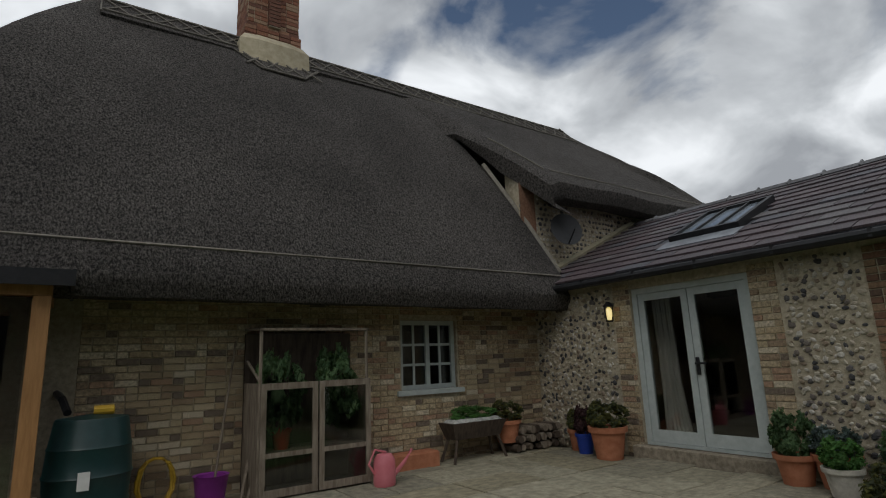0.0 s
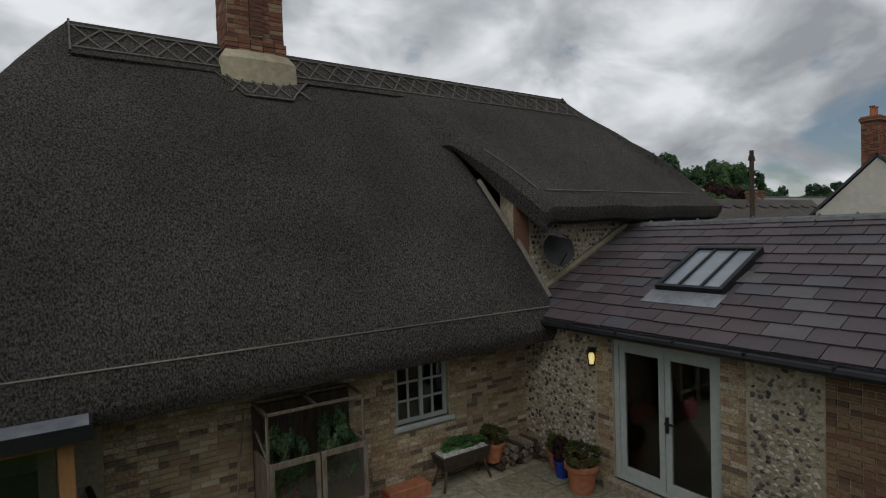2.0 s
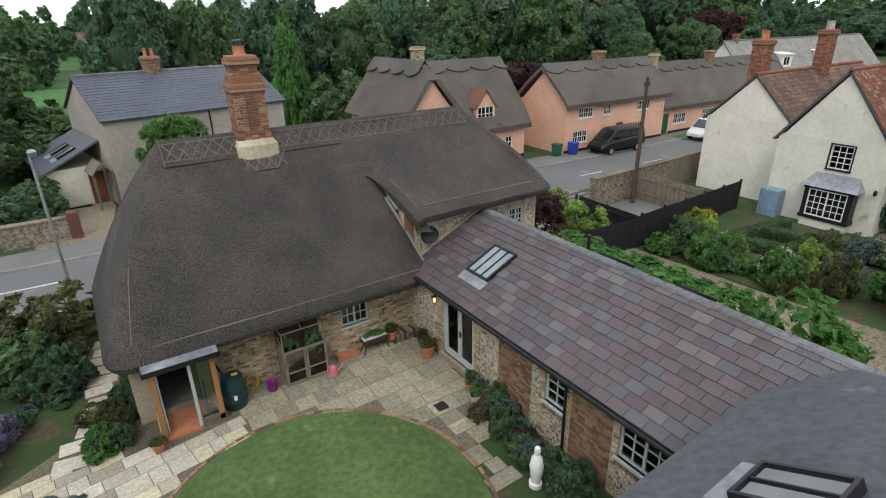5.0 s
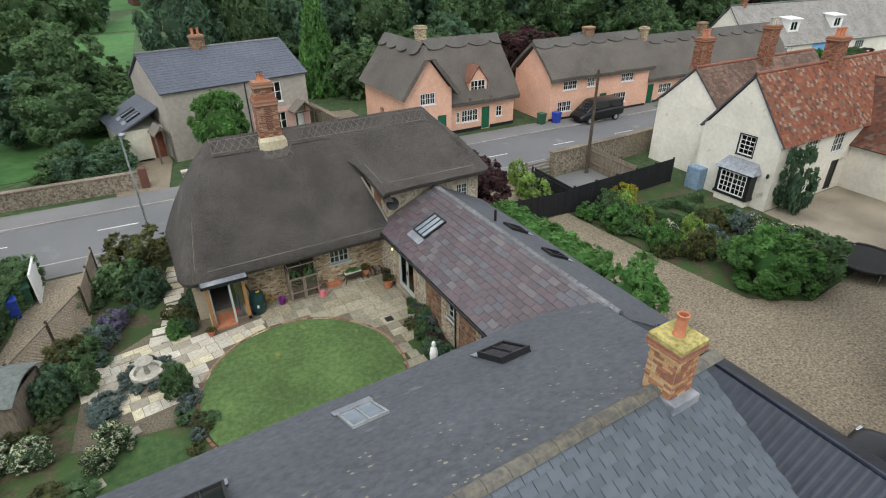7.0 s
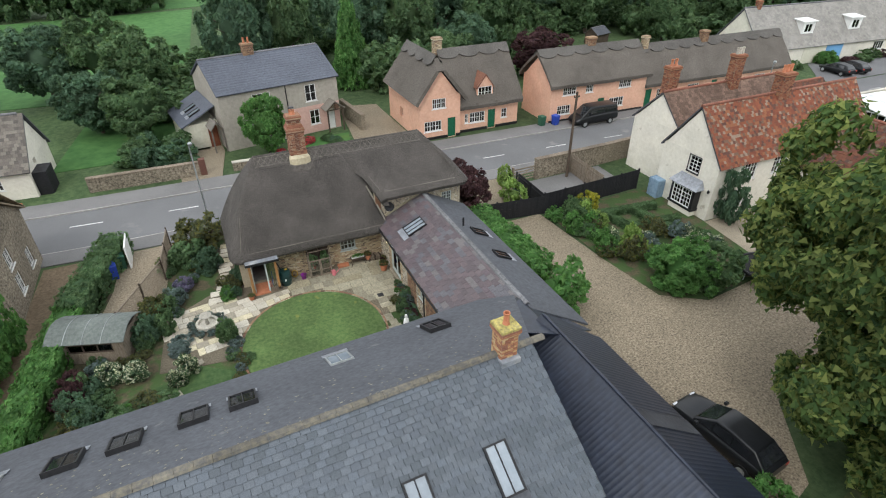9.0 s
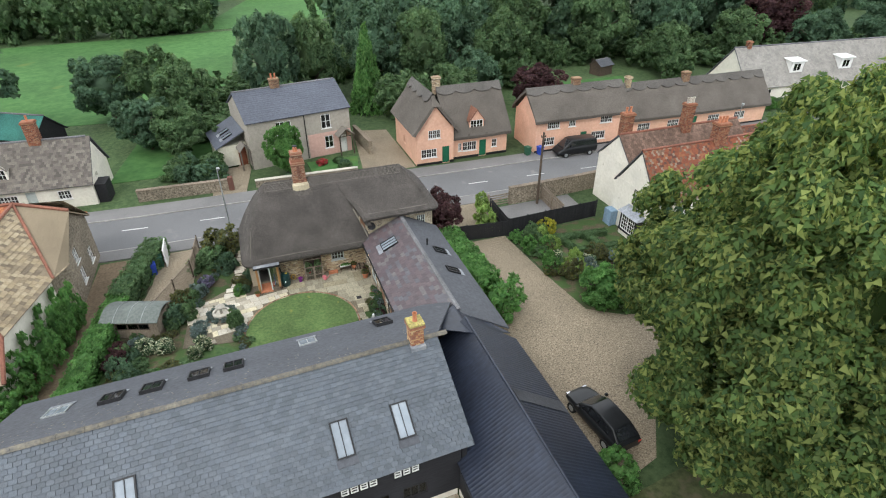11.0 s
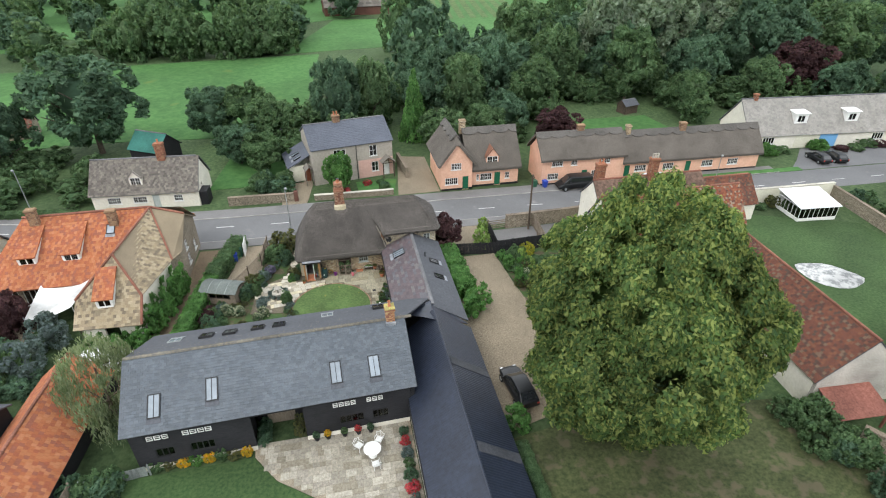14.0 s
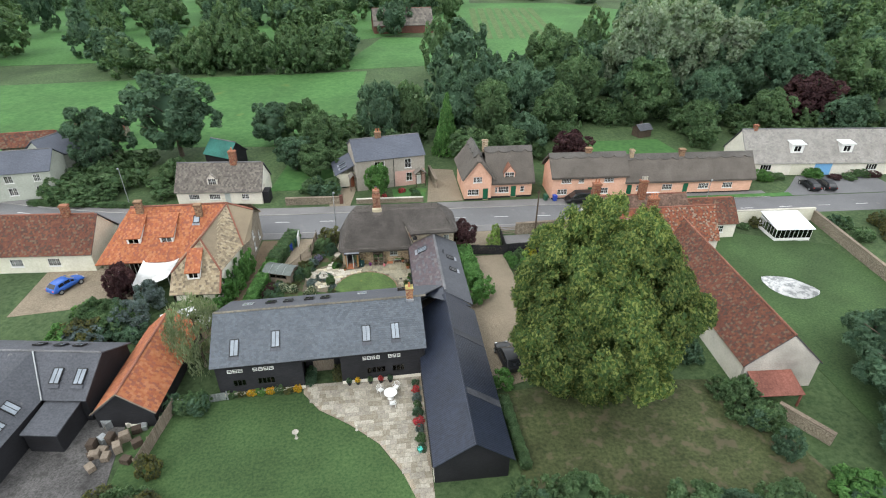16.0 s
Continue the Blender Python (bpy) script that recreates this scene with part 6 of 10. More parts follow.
def thatched_gabled(parent, x0, x1, y0, y1, ze, zr, ov=0.45, ends=0.35, seed=1, th=0.34, scallop=0.4):
    """Thatch between two gables: a thick coat on each slope with soft swellings, and a scalloped ridge."""
    rnd, ym = random.Random(seed), (y0 + y1) / 2
    n, rows = max(10, int((x1 - x0) * 1.6)), 8
    s = Shape()
    for side in (-1, 1):
        ye = (y0 - ov) if side < 0 else (y1 + ov)
        top, low = [], []
        for i in range(n + 1):
            x = x0 - ends + (x1 - x0 + 2 * ends) * i / n
            for r in range(rows + 1):
                q = r / rows
                z = ze + 0.12 + (zr - ze - 0.12) * q + 0.1 * math.sin(math.pi * q) + rnd.uniform(-0.025, 0.025) - (0.1 if r == 0 else 0)
                y = ye + (ym - ye) * q
                top.append((x, y, z + (0 if r < rows else 0.02)))
                low.append((x, y + (0.06 * (1 if side < 0 else -1) if r == 0 else 0), z - th))
        k = len(top)
        m = rows + 1
        f = []
        for i in range(n):
            for r in range(rows):
                a = i * m + r
                f += [(a, a + m, a + m + 1, a + 1), (k + a + 1, k + a + m + 1, k + a + m, k + a)]
            a = i * m
            f.append((a + m, a, k + a, k + a + m))
        for i, flip in ((0, True), (n, False)):
            for r in range(rows):
                a = i * m + r
                q4 = (a, a + 1, k + a + 1, k + a)
                f.append(q4 if not flip else q4[::-1])
        s.add(top + low, f if side < 0 else [t[::-1] for t in f])
    r = part("roof", s, THATCH_FAR, parent, "weathered grey-brown thatch", smooth=True)
    kk = (zr - ze) / (ym - y0 + ov)
    part("ridge_band", ridge_roll(Shape(), x0 - ends - 0.03, x1 + ends + 0.03, ym, zr + 0.02, kk, 0.65, 0.15, scallop, n=max(12, int((x1 - x0) * 4))), THATCH_RIDGE, r, "paler scalloped ridge thatch")
    return r


# pink cottage with a gabled cross wing
pink = thing("pink_cottage", pose(9.6, 17.3, 0), "pink rendered thatched cottage with green doors", "house")
f1 = [(0.5, 2.3, 0.85, 1.85), (1.35, 2.75, 3.0, 3.95)]
shell(pink, 0, 4.3, 0, 8.5, 4.2, PINK_WALL, f1 + [(2.95, 3.8, 0.02, 1.95)], gable=6.6, ridge="y", west=[(3, 3.8, 1, 2)])
glaze_front(pink, 0, f1)
f2 = [(0.75, 1.15, 0.9, 1.85), (1.3, 3.0, 0.85, 1.9), (4.9, 5.55, 0.9, 1.85)]
shell(pink, 4.3, 11.1, 0.5, 7.8, 2.75, PINK_WALL, f2 + [(3.35, 4.2, 0.02, 1.95)])
glaze_front(pink, 0.5, f2, x=4.3)
door(pink, pose(2.95, 0, 0), 0.85, 1.95, PAINT_GREEN)
door(pink, pose(7.65, 0.5, 0), 0.85, 1.95, PAINT_GREEN)
part("plinth", Shape().box(-0.03, -0.03, 0, 2.93, 0.02, 0.28).box(3.82, -0.03, 0, 4.33, 0.02, 0.28).box(4.34, 0.46, 0, 7.6, 0.52, 0.28).box(8.55, 0.46, 0, 11.13, 0.52, 0.28), PAINT_BLACK, pink)
part("gable", Shape().add([(10.85 + dx, y, z) for dx in (0, 0.24) for y, z in ((0.6, 2.74), (7.7, 2.74), (4.15, 6.9))], [(2, 1, 0), (3, 4, 5), (0, 1, 4, 3), (1, 2, 5, 4), (2, 0, 3, 5)]), PINK_WALL, pink)
thatched_gabled(pink, 4.0, 11.1, 0.5, 7.8, 2.7, 7.3, seed=6)
gx = Shape()
for side in (-1, 1):
    xe = 2.15 + side * 2.75
    pts = [(xe, -0.55, 3.75), (xe, 8.6, 3.75), (2.15, 8.2, 7.55), (2.15, 0.7, 7.55), (2.15 + side * 0.5, -0.35, 6.6)]
    gx.slab(pts if side > 0 else pts[::-1], 0.32)
gx.slab([(1.6, -0.35, 6.6), (2.7, -0.35, 6.6), (2.15, 0.7, 7.56)], 0.2)
cross = part("cross_roof", gx, THATCH_FAR, pink, "weathered grey-brown thatch")
xr = ridge_roll(Shape(), 0.75, 8.2, -2.15, 7.6, 1.38, 0.7, 0.15, 0.4, n=30)
xr.v = [Vector((-p[1], p[0], p[2])) for p in xr.v]
part("ridge_band", xr, THATCH_RIDGE, cross, "paler scalloped ridge thatch")
dormer(pink, 7.3, 0.62, 3.05, 1.75, 1.3, 3.0, 1.15, PINK_WALL, mat("dormer_tile", (0.13, 0.06, 0.042), (0.24, 0.11, 0.07), scale=9, bump=0.6), lights=2)
brick_chimney(pink, 3.8, 4.4, 6.5, 8.5, 0.8, 0.6, BRICK_BUFF, pots=0)
part("dormer_kerb", Shape().box(6.1, 0.1, 2.72, 6.35, 0.6, 2.98).box(8.25, 0.1, 2.72, 8.5, 0.6, 2.98), THATCH_FAR, pink)

# pink row
row = thing("pink_cottage_row", pose(23.6, 16.2, 0, 0, 0, -1.5), "row of pink rendered thatched cottages", "house")
f1 = [(0.9, 2.5, 0.8, 1.75), (1.4, 3.0, 2.75, 3.55), (4.2, 5.1, 2.75, 3.55), (7.4, 9.3, 0.8, 1.8), (8.4, 10.0, 2.75, 3.55)]
shell(row, 0, 12, 0, 5.6, 4.0, PINK_WALL, f1 + [(5.9, 6.75, 0.02, 1.95)], gable=6.3)
glaze_front(row, 0, f1)
door(row, pose(5.9, 0, 0), 0.85, 1.95, PAINT_GREEN)
thatched_gabled(row, 0, 12, 0, 5.6, 3.95, 6.75, seed=8)
f2 = [(2.2, 4.0, 0.9, 1.85), (6.6, 8.3, 0.9, 1.85), (12.8, 14.6, 0.9, 1.85), (17.0, 18.7, 0.9, 1.85)]
shell(row, 12, 34, 0.4, 5.8, 2.6, PINK_WALL, f2 + [(0.6, 1.45, 0.02, 1.95), (10.2, 11.05, 0.02, 1.95)], gable=5.6, name="low_wall")
glaze_front(row, 0.4, f2, x=12)
door(row, pose(12.6, 0.4, 0), 0.85, 1.95, PAINT_GREEN)
door(row, pose(22.2, 0.4, 0), 0.85, 1.95, PAINT_GREEN)
thatched_gabled(row, 12.4, 34, 0.4, 5.8, 2.6, 6.1, seed=9)
part("plinth", Shape().box(-0.03, -0.03, 0, 5.85, 0.02, 0.3).box(6.8, -0.03, 0, 12, 0.02, 0.3).box(13.5, 0.37, 0, 22.15, 0.42, 0.3).box(23.1, 0.37, 0, 34, 0.42, 0.3), PAINT_BLACK, row)
for x, top, w in ((6.2, 7.6, 0.95), (13.5, 7.1, 0.6), (22.0, 7.0, 0.9)):
    brick_chimney(row, x, 2.9, 5.4, top, w, 0.6, BRICK_BUFF if w < 0.7 else BRICK_BROWN, pots=0)

# grey house with slate roof
grey = thing("grey_house", pose(-7.45, 22.6, 0, 0, 0, 10.5), "grey rendered house under blue slate, half painted pink", "house")
f1 = [(3.0, 4.0, 3.3, 4.8), (4.1, 4.7, 3.3, 4.8), (8.1, 9.2, 3.2, 4.8)]
f2 = [(3.0, 4.2, 0.9, 2.3), (8.3, 9.3, 0.85, 2.3)]
shell(grey, 0, 11.5, 0, 8.6, 5.3, GREY_WALL, f1 + f2 + [(10.1, 10.9, 0.05, 2.1)], gable=7.2)
glaze_front(grey, 0, f1 + f2, 1, 2)
part("pink_panel", Shape().box(6.4, -0.02, 0.05, 8.28, -0.004, 2.75).box(9.32, -0.02, 0.05, 10.08, -0.004, 2.75).box(8.28, -0.02, 2.32, 9.32, -0.004, 2.75).box(8.28, -0.02, 0.05, 9.32, -0.004, 0.83).box(10.92, -0.02, 0.05, 11.48, -0.004, 2.75), PINK_PALE, grey, "dusty pink lower wall")
door(grey, pose(10.1, 0, 0.05), 0.8, 2.05, PAINT_WHITE)
pitched(grey, 0, 11.5, 0, 8.6, 5.35, 7.45, SLATE_BLUE, SLATE_BLUE, ov=0.25, end=0.15, wide=0.35, course=0.3, seed=4)
brick_chimney(grey, 4.6, 4.3, 7.0, 8.4, 1.0, 0.55, BRICK_BROWN, pots=2)
hood = part("porch_hood", Shape().slab([(9.5, -1.3, 2.3), (10.5, -1.3, 3.1), (10.5, 0.0, 3.1), (9.5, 0.0, 2.3)][::-1], 0.08).slab([(11.5, 0.0, 2.3), (10.5, 0.0, 3.1), (10.5, -1.3, 3.1), (11.5, -1.3, 2.3)][::-1], 0.08), TILE_GREY, grey, "small gabled porch roof in grey tile")
for x in (9.7, 11.3):
    part("porch_post", Shape().cbox(x - 0.06, -1.2, 0.02, x + 0.06, -1.08, 2.4, 0.01), WOOD_DARK, hood)
part("barge_board", Shape().tube([(9.55, -1.25, 2.3), (10.5, -1.25, 3.02), (11.45, -1.25, 2.3)], 0.06, 5).tube([(9.7, -1.2, 2.3), (11.3, -1.2, 2.3)], 0.05, 5).tube([(10.5, -1.2, 2.3), (10.5, -1.2, 2.95)], 0.04, 5), WOOD_DARK, hood)
part("downpipe", Shape().tube([(6.2, -0.06, 0.1), (6.2, -0.06, 5.2)], 0.045, 8), PAINT_BLACK, grey)
part("side_wall", Shape().box(-3.0, 2.2, 0, -0.002, 7.6, 2.4), CREAM_WALL, grey)
part("side_roof", Shape().slab([(-3.3, 1.9, 2.35), (-0.05, 1.9, 3.9), (-0.05, 7.9, 3.9), (-3.3, 7.9, 2.35)], 0.1), SLATE_BLUE, grey)
sl = Vector((3.25, 0, 1.55)).normalized()
for y in (3.6, 5.2):
    rooflight(grey, Vector((-2.2, y, 2.89)), (0, -1, 0), sl, 0.7, 1.2, 0)
pc = Shape().slab([(-1.2, 0.1, 2.2), (-1.2, 1.9, 2.2), (-0.6, 1.9, 2.9), (-0.6, 0.1, 2.9)][::-1], 0.06).slab([(0.0, 1.9, 2.2), (0.0, 0.1, 2.2), (-0.6, 0.1, 2.9), (-0.6, 1.9, 2.9)][::-1], 0.06)
pc.box(-1.15, 0.15, 0, -1.03, 0.27, 2.25).box(-0.15, 0.15, 0, -0.03, 0.27, 2.25)
part("side_porch", pc, TILE_GREY, grey, "small gabled side porch")
part("side_door", Shape().box(-1.0, 1.95, 0.02, -0.2, 2.19, 2.0), mat("brown_door", (0.12, 0.04, 0.02), (0.17, 0.06, 0.03), scale=6), grey)

# white cottage with grey tiles
wcot = thing("white_cottage", pose(-35.2, 20.3, 0, 0, 0, -4), "white rendered cottage under mottled grey tiles", "house")
f1 = [(1.8, 3.4, 0.9, 1.75), (4.9, 6.6, 0.9, 1.75), (9.9, 11.0, 0.9, 1.75)]
shell(wcot, 0, 13, 0, 6.4, 2.5, WHITE_WALL, f1 + [(7.3, 8.15, 0.03, 1.95)], gable=5.5, east=[(1.5, 2.2, 2.0, 2.5)])
glaze_front(wcot, 0, f1)
door(wcot, pose(7.3, 0, 0), 0.85, 1.95, PAINT_SAGE)
pitched(wcot, 0, 13, 0, 6.4, 2.55, 5.8, TILE_GREY, SLATE_DARK, ov=0.35, seed=5)
dormer(wcot, 5.6, 0.6, 2.95, 1.5, 1.25, 2.4, 0.9, WHITE_WALL, TILE_GREY)
brick_chimney(wcot, 8.6, 3.2, 5.0, 7.7, 1.0, 0.8, BRICK_RED, pots=1)
part("black_lean_to", Shape().box(13.03, 0.3, 0, 14.0, 2.2, 1.9), BLACK_BOARD, wcot)
gshed = thing("green_roofed_shed", pose(-35.0, 37.0, 0, 0, 0, -30), "dark timber shed under a green felt roof", "shed")
shell(gshed, 0, 5.5, 0, 4.5, 2.4, BLACK_BOARD, gable=4.3)
pitched(gshed, 0, 5.5, 0, 4.5, 2.4, 4.4, mat("green_felt", (0.03, 0.12, 0.10), (0.05, 0.17, 0.14), scale=6, rough=0.9), BLACK_BOARD, wide=0.9, course=0.5, seed=8)

# white house across the drive
white = thing("white_house", pose(22.5, -5.6, 0), "tall white rendered house under mossy red tiles", "house")
shell(white, 0, 16, 0, 5.2, 4.4, WHITE_WALL, [(2.6, 3.9, 2.7, 4.1), (5.6, 6.9, 2.7, 4.1), (2.4, 4.0, 0.8, 2.0), (6.2, 7.1, 0.05, 2.1), (10, 11.3, 2.7, 4.1)], west=[(2.35, 3.35, 3.0, 4.2)], gable=7.5)
glaze_front(white, 0, [(2.6, 3.9, 2.7, 4.1), (5.6, 6.9, 2.7, 4.1), (2.4, 4.0, 0.8, 2.0), (10, 11.3, 2.7, 4.1)], 2, 3)
window(white, pose(0, 2.6, 3.0, 0, 0, -90), 1.0, 1.2, 3, 4, PAINT_WHITE, 1, sill=PAINT_BLACK)
wf = Shape()
mwf = pose(0, 2.6, 3.0, 0, 0, -90)
wf.box(-0.07, -0.02, 0, 0, 0.03, 1.2, mwf).box(1.0, -0.02, 0, 1.07, 0.03, 1.2, mwf).box(-0.07, -0.02, 1.2, 1.07, 0.03, 1.27, mwf)
part("window_surround", wf, PAINT_BLACK, white)
bay = part("bay_window", Shape().box(-0.62, 0.9, 0.55, -0.02, 1.0, 2.05).box(-0.62, 3.0, 0.55, -0.02, 3.1, 2.05).box(-0.68, 0.85, 0.45, -0.02, 3.15, 0.62).box(-0.68, 0.85, 2.02, -0.02, 3.15, 2.15).box(-0.66, 1.0, 0.62, -0.6, 1.12, 2.02).box(-0.66, 2.88, 0.62, -0.6, 3.0, 2.02), PAINT_BLACK, white, "black framed bay window")
window(bay, pose(-0.64, 2.88, 0.62, 0, 0, -90), 1.76, 1.4, 3, 4, PAINT_WHITE, 2, inset=0.0)
part("bay_base", Shape().box(-0.6, 0.95, 0, -0.02, 3.05, 0.44), WHITE_WALL, bay)
part("bay_roof", Shape().add([(-0.85, 0.7, 2.16), (-0.85, 3.3, 2.16), (-0.02, 3.3, 2.16), (-0.02, 0.7, 2.16), (-0.02, 1.0, 2.75), (-0.02, 3.0, 2.75)], [(0, 1, 2, 3), (1, 0, 4, 5), (0, 3, 4), (2, 1, 5)]), LEAD, bay)
door(white, pose(6.2, 0, 0.05), 0.9, 2.05, PAINT_BLACK)
pitched(white, 0, 16, 0, 5.2, 4.4, 7.75, TILE_MOTTLED, SLATE_DARK, ov=0.25, end=0.12, wide=0.22, course=0.2, ridge_mat=RIDGE_RED, seed=11)
shell(white, 1.6, 15, 5.25, 10.4, 4.6, WHITE_WALL, gable=6.9, name="rear_wall")
pitched(white, 1.6, 15, 5.25, 10.4, 4.6, 7.1, mat("brown_tile", (0.10, 0.065, 0.05), (0.17, 0.11, 0.08), scale=8, island=0.3), SLATE_DARK, ov=0.25, end=0.1, seed=12, ridge_mat=RIDGE_RED, name="rear_roof")
brick_chimney(white, 2.4, 8.2, 6.0, 8.9, 1.0, 0.7, BRICK_RED, pots=2)
brick_chimney(white, 8.6, 7.6, 6.0, 9.3, 0.9, 0.7, BRICK_RED, pots=3, pot_mat=STONE_PALE)
brick_chimney(white, 7.6, 2.6, 7.0, 9.2, 1.1, 0.8, BRICK_RED, pots=3)
part("tank", Shape().cbox(-0.75, 4.2, 0, -0.05, 5.2, 1.5, 0.05), mat("tank_blue", (0.12, 0.19, 0.26), (0.2, 0.28, 0.36), scale=6), white, "blue water butt against the wall")
part("wall_lamp", Shape().lathe([(0.03, 0), (0.08, 0.06), (0.08, 0.22), (0.02, 0.3)], 8, (-0.15, 0.25, 2.1)).tube([(0, 0.25, 2.2), (-0.15, 0.25, 2.25)], 0.015), PAINT_BLACK, white)

# red-tiled barn with a flint gable
rbarn = thing("red_tiled_barn", pose(29.4, -26.4, 0, 0, 0, -3), "long white barn under mossy red tiles, flint gable", "barn")
shell(rbarn, 0, 7.2, 0.3, 24, 3.2, WHITE_WALL, gable=6.4, ridge="y", west=[(1.2, 2.0, 0.05, 2.4), (6, 6.8, 1.2, 2.2)])
shf = Shape()
shf.add([(x, y, z) for y in (0.0, 0.29) for x, z in ((0, 0), (7.2, 0), (7.2, 3.2), (3.6, 6.4), (0, 3.2))], [(0, 1, 2, 3, 4), (9, 8, 7, 6, 5), (0, 5, 6, 1), (1, 6, 7, 2), (2, 7, 8, 3), (3, 8, 9, 4), (4, 9, 5, 0)])
part("flint_gable", shf, mat("pale_flint", (0.32, 0.29, 0.25), (0.52, 0.49, 0.44), scale=9, bump=0.8, depth=0.03), rbarn, "pale flint gable wall")
pitched(rbarn, 0, 7.2, 0, 24, 3.2, 6.55, TILE_BROWN, SLATE_DARK, ov=0.3, end=0.08, wide=0.24, course=0.22, ridge_mat=RIDGE_RED, axis="y", seed=14)
part("rusty_lean_to", Shape().slab([(0.3, -2.6, 1.6), (4.6, -2.6, 1.6), (4.6, -0.02, 2.3), (0.3, -0.02, 2.3)], 0.06).box(0.4, -2.5, 0, 0.55, -2.35, 1.55).box(4.3, -2.5, 0, 4.45, -2.35, 1.55), mat("rusty_sheet", (0.15, 0.055, 0.04), (0.24, 0.10, 0.075), scale=5, rough=0.85), rbarn, "rusty red sheet roof")
small = thing("red_tiled_cottage", pose(37.0, 1.5, 0), "low cottage under red tiles beside the garden wall", "house")
shell(small, 0, 9, 0, 5, 2.6, WHITE_WALL, [(6, 7.2, 0.9, 2.0)], gable=5.2)
glaze_front(small, 0, [(6, 7.2, 0.9, 2.0)])
pitched(small, 0, 9, 0, 5, 2.6, 5.2, TILE_BROWN, SLATE_DARK, seed=15, wide=0.24, course=0.22, ridge_mat=RIDGE_RED)

# bungalow terrace
bun = thing("white_bungalow", pose(60.8, 22.2, 0, 0, 0, -4.5), "long white house with dormers under pale grey tiles", "house")
f1 = [(2.6, 4.6, 0.9, 2.0), (22, 24, 0.9, 2.0)]
shell(bun, 0, 32, 0, 8.2, 2.7, WHITE_WALL, f1, gable=7.0)
glaze_front(bun, 0, f1, 1, 1)
part("panel_cream", Shape().box(8.2, -0.05, 0.1, 12.3, -0.01, 2.5), CREAM_WALL, bun)
part("garage_door", Shape().box(12.5, -0.06, 0.05, 15.6, -0.01, 2.3), PAINT_BLUE, bun, "light blue garage door")
pitched(bun, 0, 32, 0, 8.2, 2.7, 7.2, TILE_PALE, SLATE_DARK, ov=0.35, seed=16, wide=0.4, course=0.32)
for x in (9.0, 18.0):
    s = Shape()
    wall_run(s, (x - 1.1, 1.0), (x + 1.1, 1.0), 3.4, 5.4, 0.12, [(0.45, 1.75, 4.0, 5.1)])
    s.box(x - 1.1, 1.12, 3.4, x - 1.0, 4.0, 5.4).box(x + 1.0, 1.12, 3.4, x + 1.1, 4.0, 5.4).slab([(x - 1.3, 0.8, 5.45), (x + 1.3, 0.8, 5.45), (x + 1.3, 4.6, 5.85), (x - 1.3, 4.6, 5.85)], 0.12)
    dm = part("dormer", s, PAINT_WHITE, bun)
    window(dm, pose(x - 0.65, 1.0, 4.0), 1.3, 1.1, 1, 1, PAINT_WHITE, 2, inset=0.02)
brick_chimney(bun, 2.2, 4.1, 6.8, 8.0, 0.6, 0.6, BRICK_RED, pots=0)

# orange-tiled house
orange = thing("orange_tiled_house", pose(0, 0, 0), "large flint house under orange pantiles and stone slates", "house")
shell(orange, -38.0, -24.0, 0.0, 9.4, 2.6, FLINT_FAR, [(1.0, 2.6, 0.2, 2.2), (3.0, 4.6, 0.2, 2.2), (5.2, 6.8, 0.2, 2.2)])
glaze_front(orange, 0.0, [(1.0, 2.6, 0.2, 2.2), (3.0, 4.6, 0.2, 2.2), (5.2, 6.8, 0.2, 2.2)], 1, 1, PAINT_SAGE, x=-38.0)
og, ot, st = Shape(), Shape(), Shape()
OZ = 6.7
og.slab([(-38.4, -0.9, 2.5), (-23.0, -0.9, 2.5), (-23.7, 6.0, OZ), (-35.6, 6.0, OZ)], 0.12)
og.slab([(-20.6, 9.8, 3.7), (-38.4, 9.8, 3.6), (-35.6, 6.0, OZ), (-23.7, 6.0, OZ)], 0.12)
og.slab([(-38.4, 9.8, 3.6), (-38.4, -0.9, 2.5), (-35.6, 6.0, OZ)], 0.1)
part("roof", og, TILE_ORANGE, orange, "orange clay pantiles")
va = Vector((0, 6.9, OZ - 2.5))
lay_tiles(ot, (-38.3, -0.9, 2.52), (1, 0, 0), va, 14.8, va.length, 0.24, 0.30, 0.035, random.Random(3), keep=lambda x, y: x > 2.7 * y / va.length + 0.1 and x < 14.6)
part("roof_tile", ot, TILE_ORANGE, orange, kind="stuff")
shell(orange, -24.0, -20.6, 1.6, 8.8, 3.9, FLINT_FAR, east=[(1.6, 2.6, 2.5, 3.6), (1.6, 2.6, 0.8, 2.0), (4.6, 5.6, 0.8, 2.0)], name="flint_wall")
part("flint_gable", Shape().add([(x, y, z) for x in (-20.85, -20.6) for y, z in ((1.7, 3.9), (8.7, 3.9), (5.3, 5.8))], [(2, 1, 0), (3, 4, 5), (0, 1, 4, 3), (1, 2, 5, 4), (2, 0, 3, 5)]), FLINT_FAR, orange)
for u, z0, z1 in ((1.6, 2.5, 3.6), (1.6, 0.8, 2.0), (4.6, 0.8, 2.0)):
    window(orange, pose(-20.6, 1.85 + u, z0, 0, 0, 90), 1.0, z1 - z0, 2, 2, PAINT_WHITE, 2, sill=PAINT_WHITE)
RN, RA, RG = (-23.7, 6.0, OZ), (-25.0, -2.5, 6.3), (-20.35, 5.3, 5.95)
ES, EN, WS, SE_, SW_ = (-22.35, -5.9, 3.75), (-20.95, -0.2, 3.75), (-27.9, -5.6, 3.75), (-22.3, -8.0, 2.1), (-27.9, -7.7, 2.1)
GS, GN, WN = (-20.35, 1.3, 3.75), (-20.35, 9.2, 3.7), (-28.6, -0.9, 2.6)


